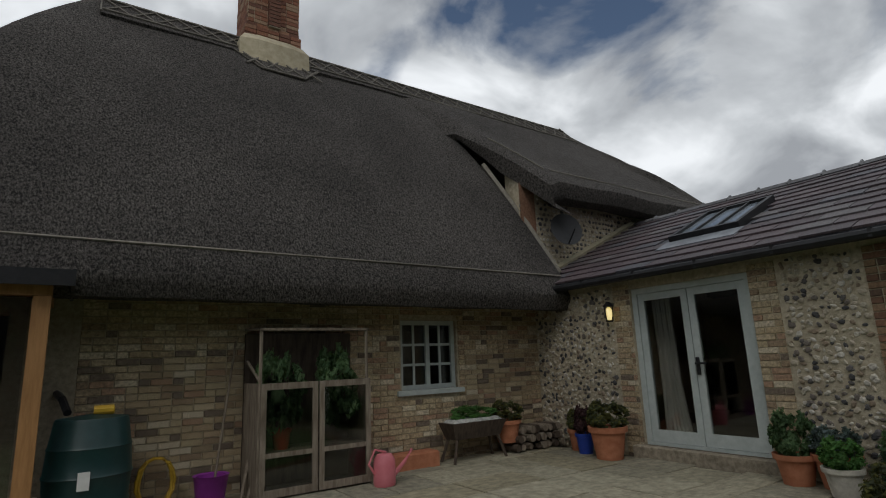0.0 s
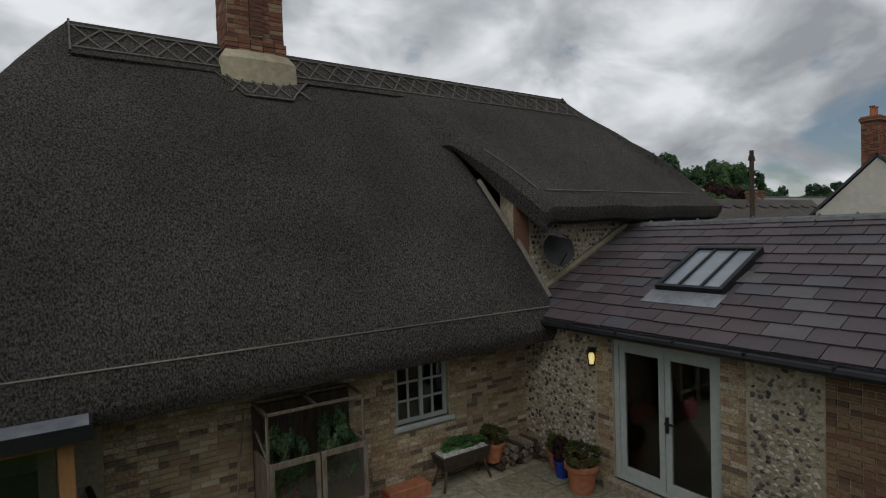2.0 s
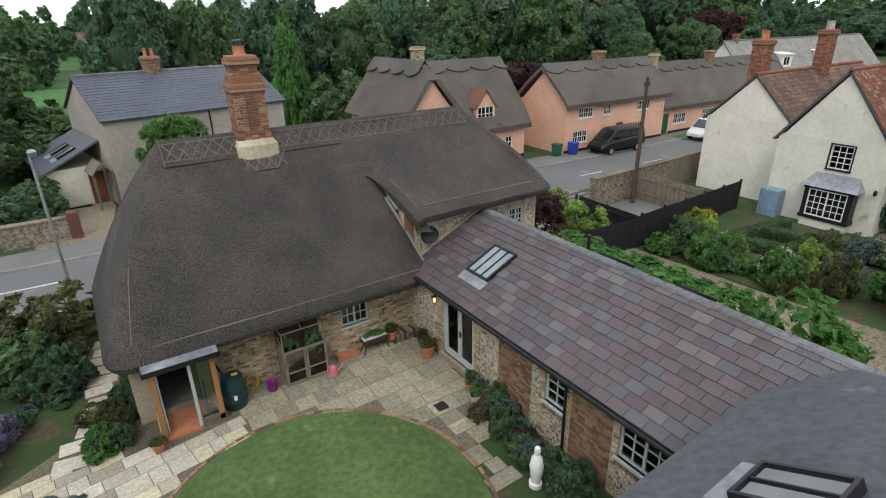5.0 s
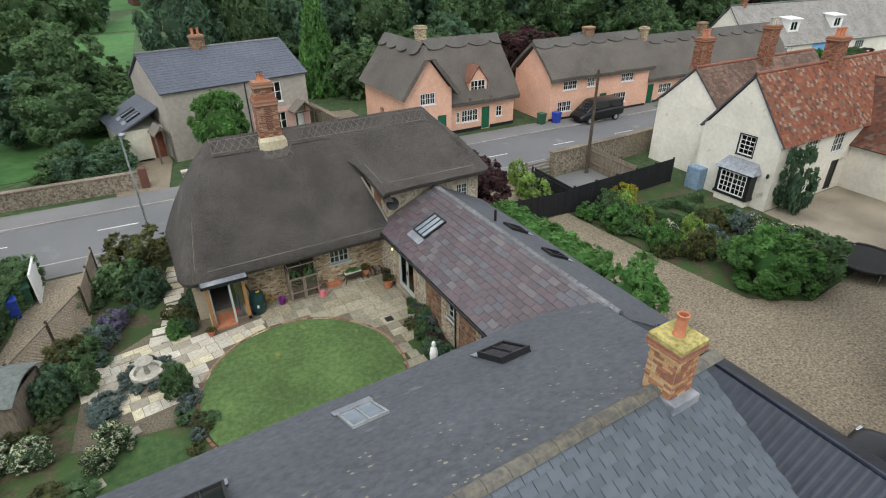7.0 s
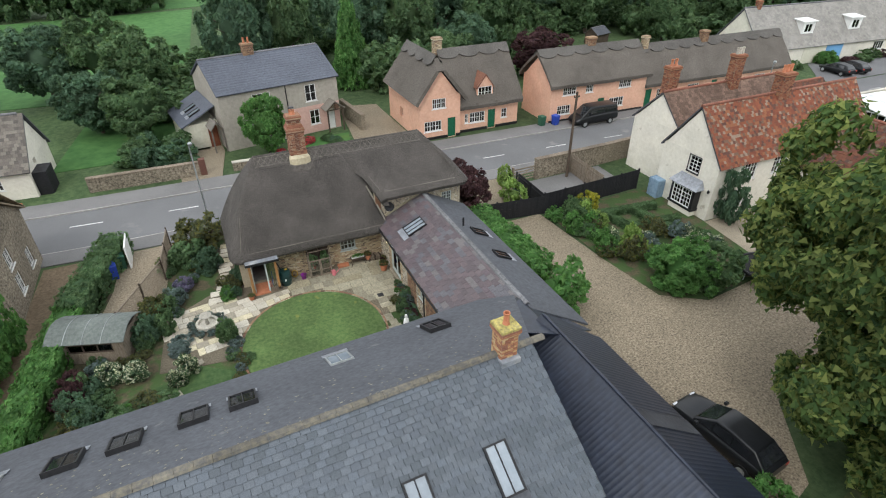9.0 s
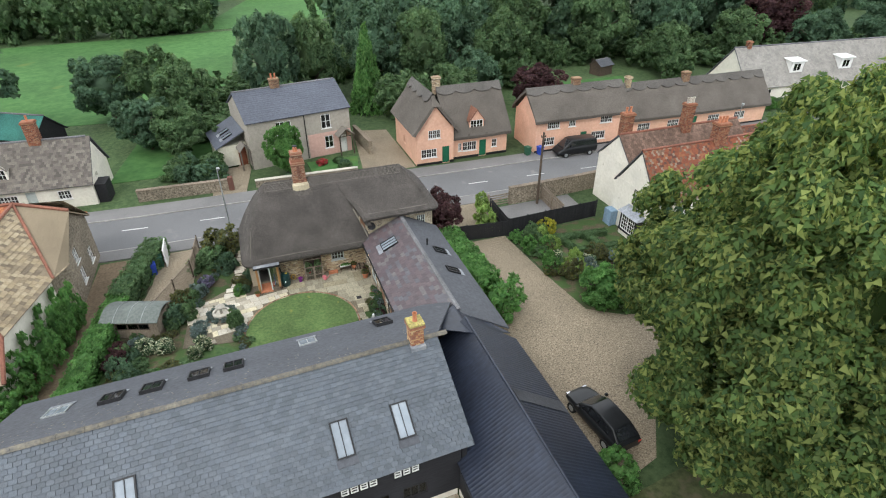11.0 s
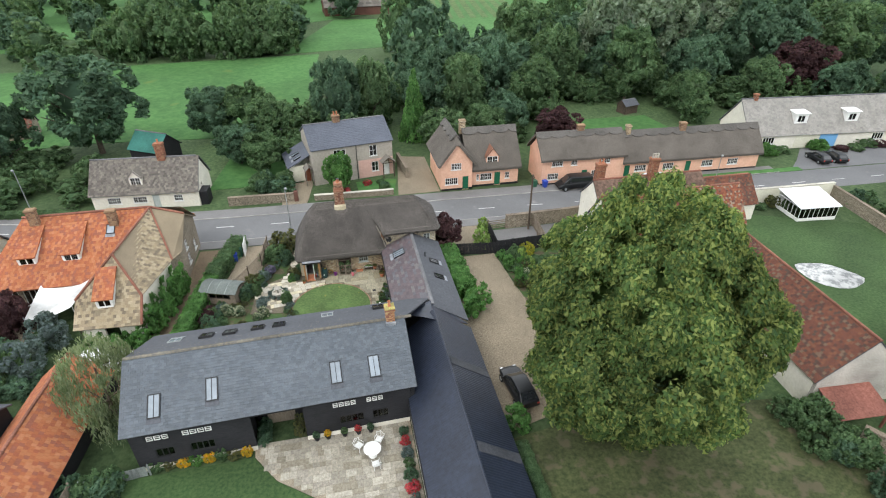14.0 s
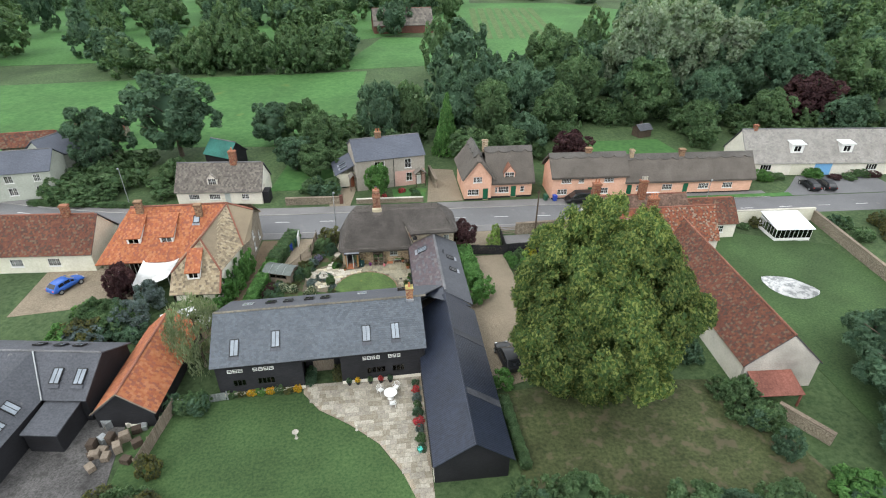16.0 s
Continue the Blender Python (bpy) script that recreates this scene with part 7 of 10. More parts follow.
def tile_facet(sh, foot, run, top, poly, seed):
    """Stone slates on a sloping facet: foot and run give the eaves, top the way up, poly the corners."""
    foot, u = Vector(foot), Vector(run).normalized()
    v = Vector(top) - foot
    v = v - u * v.dot(u)
    flat = [((Vector(p) - foot).dot(u), (Vector(p) - foot).dot(v.normalized())) for p in poly]
    wide = max(p[0] for p in flat)
    lay_tiles(sh, foot + Vector((0, 0, 0.01)), u, v, wide, v.length, 0.3, 0.28, 0.03, random.Random(seed), keep=lambda x, y: in_poly(x, y, flat))


def stone_roof(name, facets, seed):
    sh = Shape()
    for i, pts in enumerate(facets):
        sh.slab(pts, 0.1)
        foot, run = Vector(pts[0]), Vector(pts[1]) - Vector(pts[0])
        top = max(pts, key=lambda p: p[2])
        tile_facet(sh, foot, run, top, pts, seed + i)
    return part(name, sh, TILE_STONE, orange, "weathered buff stone slates")


stone_roof("stone_roof", [[EN, GS, RG, RN], [GN, (-24.6, 9.6, 3.8), RN, RG]], 21)
stone_roof("cross_roof", [[SW_, SE_, ES, RA, WS], [ES, EN, RN, RA], [WN, WS, RA, RN]], 31)
wall_part(orange, WHITE_WALL, (-27.6, -7.4), (-22.6, -7.4), 0, 2.1, 0.25, [(2.0, 3.2, 0.1, 2.0)], "cross_wall")
wall_part(orange, WHITE_WALL, (-22.6, -7.15), (-22.6, -5.9), 0, 2.2, 0.25, name="cross_wall")
wall_part(orange, WHITE_WALL, (-22.6, -5.9), (-21.2, -0.1), 0, 3.6, 0.25, name="cross_wall")
wall_part(orange, FLINT_FAR, (-21.2, -0.1), (-20.6, 1.6), 0, 3.6, 0.25, name="flint_wall")
wall_part(orange, WHITE_WALL, (-27.6, -0.5), (-27.6, -7.4), 0, 2.4, 0.25, name="cross_wall")
up3 = lambda *ps: [(p[0], p[1], p[2] + 0.09) for p in ps]
part("hip_tile", Shape().tube(up3(SE_, ES, RA), 0.12, 6).tube(up3(WS, RA), 0.12, 6).tube(up3(RA, RN), 0.12, 6).tube(up3(RN, (-35.6, 6.0, OZ)), 0.13, 6).tube(up3(RN, RG), 0.12, 6).tube(up3(EN, RN), 0.1, 6), RIDGE_RED, orange)


def cat_dormer(parent, x, y, z, w, h, run, rise, tiles):
    s = Shape()
    wall_run(s, (x - w / 2, y), (x + w / 2, y), z, z + h, 0.1, [(0.12, w - 0.12, z + 0.15, z + h - 0.08)])
    s.slab([(x - w / 2, y + 0.1, z), (x - w / 2, y + 0.1, z + h), (x - w / 2, y + run, z + h + rise * 0.9)][::-1], 0.08).slab([(x + w / 2, y + 0.1, z), (x + w / 2, y + 0.1, z + h), (x + w / 2, y + run, z + h + rise * 0.9)], 0.08)
    d = part("dormer", s, PAINT_WHITE, parent)
    t = Shape().slab([(x - w / 2 - 0.2, y - 0.2, z + h - 0.02), (x + w / 2 + 0.2, y - 0.2, z + h - 0.02), (x + w / 2 + 0.2, y + run, z + h + rise), (x - w / 2 - 0.2, y + run, z + h + rise)], 0.1)
    v = Vector((0, run + 0.2, rise + 0.02))
    lay_tiles(t, (x - w / 2 - 0.2, y - 0.2, z + h), (1, 0, 0), v, w + 0.4, v.length, 0.24, 0.3, 0.03, random.Random(int(x * 3)))
    part("dormer_roof", t, tiles, d)
    window(d, pose(x - w / 2 + 0.12, y, z + 0.15), w - 0.24, h - 0.23, 1, 1, PAINT_WHITE, 2, inset=0.02)


cat_dormer(orange, -34.3, 1.4, 3.75, 1.5, 1.0, 3.6, 1.5, TILE_ORANGE)
cat_dormer(orange, -30.4, 1.4, 3.75, 1.5, 1.0, 3.6, 1.5, TILE_ORANGE)
cat_dormer(orange, -25.3, -6.4, 3.2, 1.3, 1.0, 2.7, 1.6, TILE_ORANGE)
brick_chimney(orange, -34.2, 5.2, 6.0, 8.0, 0.8, 0.6, BRICK_BROWN, pots=0)
brick_chimney(orange, -26.9, 4.6, 5.5, 7.5, 0.8, 0.6, BRICK_BROWN, pots=0)
rooflight(orange, Vector((-27.6, 3.6, 2.5 + 4.5 * 4.2 / 6.9 + 0.05)), (1, 0, 0), (0, 6.9, 4.2), 0.8, 1.1, 0)

# brick house beyond it, and houses along the road to the west
lh = thing("brown_roofed_house", pose(-53, 2.6, 0, 0, 0, -3), "buff brick house under brown-red tiles", "house")
shell(lh, 0, 13, 0, 7.5, 2.8, CREAM_WALL, [(3, 4.5, 0.9, 2), (7.5, 9, 0.9, 2)], gable=6.2)
glaze_front(lh, 0, [(3, 4.5, 0.9, 2), (7.5, 9, 0.9, 2)])
pitched(lh, 0, 13, 0, 7.5, 2.8, 6.3, TILE_BROWN, SLATE_DARK, seed=18, wide=0.24, course=0.24, ridge_mat=RIDGE_RED)
brick_chimney(lh, 9.5, 3.7, 5.6, 7.6, 0.9, 0.6, BRICK_RED, pots=0)
lg = thing("grey_green_house", pose(-68, 23.5, 0, 0, 0, 8), "pale grey-green rendered house under slate", "house")
shell(lg, 0, 13, 0, 7, 4.8, GREEN_GREY_WALL, [(2, 3.2, 3, 4.2), (6.5, 7.7, 3, 4.2), (10.5, 11.5, 3, 4.2), (2, 3.2, 0.9, 2.2), (6.5, 7.7, 0.9, 2.2), (10.4, 11.6, 0.9, 2.2)], gable=6.8)
glaze_front(lg, 0, [(2, 3.2, 3, 4.2), (6.5, 7.7, 3, 4.2), (10.5, 11.5, 3, 4.2), (2, 3.2, 0.9, 2.2), (6.5, 7.7, 0.9, 2.2), (10.4, 11.6, 0.9, 2.2)])
pitched(lg, 0, 13, 0, 7, 4.8, 7.0, SLATE_BLUE, SLATE_BLUE, seed=19)
lg2 = thing("slate_house", pose(-57.5, 31, 0, 0, 0, 62), "grey rendered house end under dark slate", "house")
shell(lg2, 0, 11, 0, 6.5, 4.6, GREEN_GREY_WALL, gable=6.8)
pitched(lg2, 0, 11, 0, 6.5, 4.6, 7.0, SLATE_BLUE, SLATE_BLUE, seed=20)
for x, y, w in ((-73, 44, 9), (-64, 50, 10), (-80, 36, 9)):
    o = thing("red_roofed_outbuilding", pose(x, y, 0, 0, 0, 8), "low outbuilding under red tiles", "outbuilding", "outbuildings by the field")
    shell(o, 0, w, 0, 4, 2.2, FLINT_FAR, gable=4)
    pitched(o, 0, w, 0, 4, 2.2, 4.1, TILE_BROWN, SLATE_DARK, seed=22, wide=0.35, course=0.35, ridge_mat=RIDGE_RED)

fh = thing("far_hall", pose(-3, 172, 0, 0, 0, 4), "long distant hall under a brown tiled roof", "hall")
shell(fh, 0, 24, 0, 13, 3.2, BRICK_RED, gable=8.6)
pitched(fh, 0, 24, 0, 13, 3.2, 8.8, TILE_GREY, SLATE_DARK, seed=31, wide=0.9, course=0.9, ridge_mat=RIDGE_RED)

# black barn and red-tiled shed to the west
lb = thing("dark_barn", pose(-44.85, -21.5, 0, 0, 0, -8), "black timber barn under dark slate with a cross wing", "barn")
shell(lb, 0, 15, 0, 7, 2.9, BLACK_BOARD, gable=4.7)
pitched(lb, 0, 15, 0, 7, 2.9, 4.9, SLATE_DARK, SLATE_DARK, seed=23)
for x in (11.55, 13.65):
    rooflight(lb, Vector((x, 0.84, 3.52)), (1, 0, 0), (0, 3.85, 2.15), 0.9, 1.45, 1, apron=SLATE_DARK)
for x in (8.2, 10.2, 12.0):
    rooflight(lb, Vector((x, 6.0, 3.6)), (-1, 0, 0), (0, -3.85, 2.15), 0.8, 1.0, 1, apron=SLATE_DARK)
part("cross_roof", Shape().slab([(11.45, -9.3, 2.78), (11.45, -0.34, 2.78), (9.0, 3.4, 4.98), (9.0, -9.3, 4.98)], 0.1).slab([(9.0, -9.3, 4.98), (9.0, 3.4, 4.98), (6.55, -0.34, 2.78), (6.55, -9.3, 2.78)], 0.1), SLATE_DARK, lb, "dark slate roof of the cross wing")
part("cross_wall", Shape().box(6.8, -9.0, 0, 11.2, -0.02, 2.6), BLACK_BOARD, lb)
part("cross_gable", Shape().add([(x, y, z) for y in (-9.0, -8.8) for x, z in ((6.8, 2.6), (11.2, 2.6), (9.0, 4.75))], [(0, 1, 2), (5, 4, 3), (0, 2, 5, 3), (1, 4, 5, 2), (0, 3, 4, 1)]), BLACK_BOARD, lb)
part("valley_lead", Shape().tube([(11.5, -0.42, 2.84), (9.02, 3.36, 5.0)], 0.07, 6), METAL_GREY, lb, "pale lead lining of the roof valley")
for y in (-2.6, -4.4):
    rooflight(lb, Vector((10.9, y, 3.3)), (0, 1, 0), (-2.45, 0, 2.2), 0.9, 1.3, 1, apron=SLATE_DARK)
part("lean_to_roof", Shape().slab([(11.55, -3.6, 2.25), (14.6, -3.6, 2.25), (14.6, -0.05, 2.5), (11.55, -0.05, 2.5)], 0.12), SLATE_DARK, lb)
part("lean_to_wall", Shape().box(11.6, -3.4, 0, 14.4, -0.02, 2.12), BLACK_BOARD, lb)
rs_ = thing("red_tiled_shed", pose(-29.2, -24.5, 0, 0, 0, -4.3), "low black shed under orange pantiles", "shed")
shell(rs_, 0, 5.0, 0, 11.7, 1.9, BLACK_BOARD, gable=3.9, ridge="y")
pitched(rs_, 0, 5.0, 0, 11.7, 1.9, 4.05, TILE_ORANGE, SLATE_DARK, ov=0.25, end=0.12, wide=0.24, course=0.28, ridge_mat=RIDGE_RED, axis="y", seed=24)
part("bargeboard", Shape().tube([(-0.3, -0.15, 1.75), (2.5, -0.15, 4.1)], 0.06, 4).tube([(5.3, -0.15, 1.75), (2.5, -0.15, 4.1)], 0.06, 4), WOOD_GREY, rs_)

# ---- trees ----
big = tree(15.4, -24.2, 19.6, 8.5, LEAF_TREE, "hero", "huge broad ash tree in full leaf", low=0.02, trunk=0.5)
tree(9.3, 38.5, 11.0, 2.6, LEAF_BRIGHT, "cone", "tall pointed green ivy-clad conifer", "conifer", low=0.02)
tree(-40.8, 42, 16, 8.5, LEAF_DARK, "tree_a", "broad dark tree at the field edge", low=0.1)
for x, y, h, r, mt, k in ((-3, 42, 14, 4.5, LEAF_DARK, "tree_c"), (3, 44, 13, 4, LEAF_MID, "tree_c"), (12, 47, 14, 5.5, LEAF_DARK, "tree_b"), (19, 45, 13, 5, LEAF_MID, "tree_c"), (26, 50, 15, 6, LEAF_DARK, "tree_a"), (32, 44, 12, 5, LEAF_MID, "tree_b"), (40, 55, 15, 6, LEAF_MID, "tree_c"),
                          (58, 66, 25, 9, LEAF_WILLOW, "tree_c"), (72, 72, 25, 9.5, LEAF_WILLOW, "tree_c"), (88, 76, 20, 9, LEAF_WILLOW, "tree_c"), (40, 74, 18, 7, LEAF_MID, "tree_a"), (55, 52, 15, 6, LEAF_MID, "tree_b"), (68, 50, 13, 6, LEAF_DARK, "tree_a"), (92, 60, 20, 9, LEAF_DARK, "tree_b"), (106, 56, 18, 8, LEAF_MID, "tree_c"), (122, 62, 20, 9, LEAF_DARK, "tree_a"),
                          (-18, 44, 10, 4.5, LEAF_MID, "tree_b"), (-14, 38, 9, 4.2, LEAF_MID, "tree_a"), (-24, 46, 9, 5, LEAF_DARK, "tree_c"), (-14.5, 29, 6.5, 3.4, LEAF_MID, "tree_b"), (-18.5, 33, 6.5, 3.5, LEAF_DARK, "tree_c"), (-52, 36, 12, 5.5, LEAF_DARK, "tree_b"), (92, 38, 10, 5, LEAF_DARK, "tree_a"), (20, 34, 7, 4, LEAF_MID, "tree_a"), (25, 37, 8, 4, LEAF_DARK, "tree_b"),
                          (61, 40, 9, 4, LEAF_MID, "tree_c"), (78, 42, 10, 5, LEAF_MID, "tree_a"), (101, 33, 11, 5, LEAF_DARK, "tree_b")):
    tree(x, y, h, r, mt, k, "pale silvery willow tree in full leaf" if mt is LEAF_WILLOW else "leafy green tree behind the cottages", group="trees behind the road", low=0.06)
for x, y, h, r in ((31.5, 30, 6.5, 4.2), (90, 46, 12, 6.5)):
    tree(x, y, h, r, LEAF_PURPLE, "tree_a", "dark purple-leaved garden tree", low=0.08)
tree(6.9, 2.7, 4.2, 2.3, LEAF_PURPLE, "tree_b", "small purple-leaved garden tree", low=0.1)
tree(-21.9, -17.6, 8.4, 3.0, LEAF_BIRCH, "birch", "slender yellow-green weeping birch", low=0.15)
tree(-4.1, 20.0, 5.9, 2.2, LEAF_BRIGHT, "tree_c", "bright green tree before the grey house", low=0.08)
tree(79, 5, 9, 5, LEAF_DARK, "tree_a", "dark green roadside tree", low=0.1)
rw = random.Random(77)
far_a, far_b = [], []
for i in range(330):
    x = rw.uniform(-260, 330)
    y = rw.uniform(112, 300) if x < 0 else rw.uniform(84, 300)
    if -150 < x < -4 and y < 112:
        continue
    if in_poly(x, y, [(24, 106), (60, 106), (136, 225), (100, 268), (42, 268)]):
        continue
    if in_poly(x, y, [(-14, 112), (14, 112), (44, 166), (-2, 166)]):
        continue
    (far_a if i % 2 else far_b).append((x, y, rw.uniform(11, 19), rw.uniform(5, 9)))
for i in range(60):
    x = rw.uniform(10, 120)
    far_a.append((x, rw.uniform(56, 84), rw.uniform(9, 15), rw.uniform(4, 6.5)))
for i in range(26):
    far_b.append((rw.uniform(-75, -8), rw.uniform(108, 118), rw.uniform(8, 14), rw.uniform(4, 7)))
for i in range(40):
    a = rw.uniform(0, 1)
    far_b.append((-230 + 80 * a, rw.uniform(-60, 110), rw.uniform(9, 14), rw.uniform(6, 9)))
    far_a.append((150 + 60 * a, rw.uniform(-60, 110), rw.uniform(9, 14), rw.uniform(6, 9)))
woods("far_woods", far_a, LEAF_DARK, "dark mixed woodland beyond the gardens")
woods("far_woods_light", far_b, LEAF_MID, "green mixed woodland beyond the field")
rw2 = random.Random(5)
under = [(rw2.uniform(-14, 112), rw2.uniform(29, 60), rw2.uniform(2.5, 6), rw2.uniform(2, 4)) for i in range(110)]
under = [u for u in under if not (9 < u[0] < 22 and u[1] < 29) and not (34 < u[0] < 55 and u[1] < 41) and not (u[0] > 60 and u[1] < 36) and not (-9 < u[0] < 5 and u[1] < 36)]
under += [(rw2.uniform(-56, -37), rw2.uniform(22, 38), rw2.uniform(1.8, 4), rw2.uniform(2, 3.5)) for i in range(30)]
woods("scrub", under, LEAF_MID, "tangled garden scrub behind the cottages")

# ---- garden behind the cottage ----
porch = thing("porch", pose(-8.6, -1.1, 0), "oak-framed porch with a flat lead roof, open door", "porch")
ps = Shape()
for x, y in ((0.0, 0.0), (1.47, 0.0)):
    ps.cbox(x, y, 0.12, x + 0.13, y + 0.13, 2.1, 0.01)
part("post", Shape().cbox(0, 0, 0.12, 0.13, 0.13, 2.1, 0.01), OAK, porch)
part("post", Shape().cbox(1.47, 0, 0.12, 1.6, 0.13, 2.1, 0.01), OAK, porch)
part("post", Shape().cbox(0.92, 0.02, 0.12, 1.0, 0.12, 2.1, 0.01), PAINT_SAGE, porch)
part("beam", Shape().box(0.0, 0.0, 2.1, 1.6, 0.13, 2.2).box(0, 0.13, 2.1, 0.13, 1.08, 2.2).box(1.47, 0.13, 2.1, 1.6, 1.08, 2.2), OAK, porch)
part("roof", Shape().add([(-0.1, -0.12, 2.2), (1.73, -0.12, 2.2), (1.73, 1.0, 2.3), (-0.1, 1.0, 2.3), (-0.1, -0.12, 2.29), (1.73, -0.12, 2.29), (1.73, 1.0, 2.4), (-0.1, 1.0, 2.4)], [(3, 2, 1, 0), (4, 5, 6, 7), (0, 1, 5, 4), (1, 2, 6, 5), (2, 3, 7, 6), (3, 0, 4, 7)]), LEAD, porch, "flat grey lead roof")
part("fascia", Shape().box(-0.13, -0.15, 2.17, 1.76, -0.122, 2.31).box(-0.13, -0.12, 2.17, -0.102, 1.0, 2.32).box(1.732, -0.12, 2.17, 1.76, 1.0, 2.32), PAINT_BLACK, porch)
part("plinth", Shape().cbox(1.0, 0.0, 0, 1.63, 0.16, 0.3, 0.01).cbox(1.45, 0.16, 0, 1.63, 1.08, 0.3, 0.01).cbox(-0.03, 0.16, 0, 0.15, 1.08, 0.3, 0.01), BRICK_BUFF, porch)
part("floor", Shape().box(0.1, -0.05, 0.0, 0.99, 1.1, 0.12), TERRACOTTA, porch, "red quarry tile floor")
g = part("side_pane", Shape().box(1.02, 0.05, 0.32, 1.45, 0.06, 2.08), GLASS_CLEAR, porch)
g.visible_shadow = False
g = part("side_pane", Shape().box(1.53, 0.16, 0.32, 1.54, 1.08, 2.08), GLASS_CLEAR, porch)
g.visible_shadow = False
od = part("open_door", Shape().box(0.16, 0.1, 0.14, 0.2, 0.18, 2.06).box(0.16, 0.82, 0.14, 0.2, 0.92, 2.06).box(0.16, 0.18, 0.14, 0.2, 0.82, 0.36).box(0.16, 0.18, 1.92, 0.2, 0.82, 2.06).box(0.17, 0.46, 0.36, 0.19, 0.5, 1.92), PAINT_SAGE, porch, "sage glazed door folded open")
part("handle", Shape().tube([(0.24, 0.14, 1.0), (0.24, 0.14, 1.14)], 0.012), PAINT_BLACK, od)
solo("furled_umbrella", Shape().tube([(-7.42, -0.75, 0.32), (-7.37, -0.7, 0.6), (-7.34, -0.66, 1.25)], 0.05, 8, 0.02), PLAIN_BLUE, "furled dark blue umbrella leaning in the porch", "umbrella", smooth=True)
solo("red_crate", Shape().cbox(-7.66, -0.9, 0.12, -7.42, -0.6, 0.55, 0.02), PLAIN_RED, "red plastic crate standing in the porch", "crate")

butt = thing("water_butt", pose(-6.6, -0.62, 0), "dark green ribbed plastic water butt", "water butt")
part("barrel", Shape().lathe([(0.29, 0), (0.30, 0.03), (0.335, 0.28), (0.345, 0.30), (0.335, 0.32), (0.35, 0.52), (0.36, 0.54), (0.35, 0.56), (0.335, 0.76), (0.34, 0.78), (0.33, 0.8), (0.30, 1.0), (0.29, 1.03), (0.05, 1.06)], 28), PLASTIC_GREEN, butt, smooth=True)
part("diverter", Shape().lathe([(0.045, 0), (0.045, 0.16), (0.03, 0.17)], 10).mesh("diverter"), PLAIN_YELLOW, butt, "yellow hose fitting", m=pose(0.0, -0.02, 1.09, 0, 90, 0))
part("label_plate", Shape().box(-0.09, -0.372, 0.45, 0.0, -0.362, 0.6), PAINT_WHITE, butt)
part("pipe", Shape().tube([(-0.2, 0.1, 1.08), (-0.25, 0.3, 1.2), (-0.3, 0.6, 1.25)], 0.035, 8), PAINT_BLACK, butt)
hose = Shape()
pts = []
for k in range(90):
    a = k * 0.42
    pts.append((0.17 * math.cos(a) * (1 + 0.1 * math.sin(k * 0.7)), 0.03 * math.sin(k * 1.3), 0.28 + 0.24 * math.sin(a)))
hose.tube(pts, 0.014, 6)
solo("garden_hose", hose, PLAIN_YELLOW, "coiled yellow garden hose hung on the wall", "hose", m=pose(-5.98, -0.16, 0.02), smooth=True)
solo("purple_tub", Shape().lathe([(0.13, 0), (0.17, 0.3), (0.18, 0.31), (0.15, 0.30), (0.12, 0.05)], 18, (-5.52, -0.55, 0.055)), PLAIN_PURPLE, "purple plastic garden tub", "tub", smooth=True)
for k, (x, top) in enumerate(((-5.75, 1.75), (-5.45, 1.05), (-5.38, 0.8))):
    solo("garden_cane", Shape().tube([(x + 0.25, -0.5, 0.05), (x + 0.55, -0.05, top)], 0.013 if k == 0 else 0.02, 6), WOOD_GREY, "thin wooden tool handle leaning on the wall", "garden tool", "leaning tool handles")

cold = thing("growing_cabinet", pose(-5.1, -0.68, 0.05), "weathered wooden growing cabinet with glazed doors", "plant cabinet")
part("side", Shape().prism([(0, 0), (0.04, 0), (0.04, 0.6), (0, 0.6)], 0, 1.2), WOOD_GREY, cold)
part("side", Shape().prism([(1.31, 0), (1.35, 0), (1.35, 0.6), (1.31, 0.6)], 0, 1.2), WOOD_GREY, cold)
part("back_board", Shape().box(0, 0.58, 0, 1.35, 0.62, 1.78), WOOD_DARK, cold)
part("lid", Shape().box(0, 0, 0, 1.35, 0.04, 0.03).box(0, 0.55, 0, 1.35, 0.6, 0.03).box(0, 0, 0, 0.04, 0.6, 0.03).box(1.31, 0, 0, 1.35, 0.6, 0.03).box(0.65, 0, 0, 0.69, 0.6, 0.03), WOOD_GREY, cold, m=pose(0, 0.02, 1.78, 3))
part("prop", Shape().tube([(0.03, 0.05, 1.2), (0.03, 0.05, 1.8)], 0.02, 5).tube([(1.32, 0.05, 1.2), (1.32, 0.05, 1.8)], 0.02, 5).tube([(0.03, 0.58, 1.45), (0.03, 0.05, 1.22)], 0.02, 5), WOOD_GREY, cold)
for x in (0.02, 0.685):
    d = part("glazed_door", Shape().box(x, -0.04, 0.02, x + 0.06, 0.0, 1.2).box(x + 0.585, -0.04, 0.02, x + 0.645, 0.0, 1.2).box(x + 0.06, -0.04, 0.02, x + 0.585, 0.0, 0.1).box(x + 0.06, -0.04, 1.13, x + 0.585, 0.0, 1.2).box(x + 0.06, -0.035, 0.42, x + 0.585, -0.005, 0.47), WOOD_GREY, cold)
    g = part("pane", Shape().box(x + 0.06, -0.022, 0.1, x + 0.585, -0.017, 1.13), GLASS_CLEAR, d)
    g.visible_shadow = False
part("shelf", Shape().box(0.04, 0.02, 0.43, 1.31, 0.57, 0.46).box(0.04, 0.02, 0.0, 1.31, 0.57, 0.03), WOOD_GREY, cold)
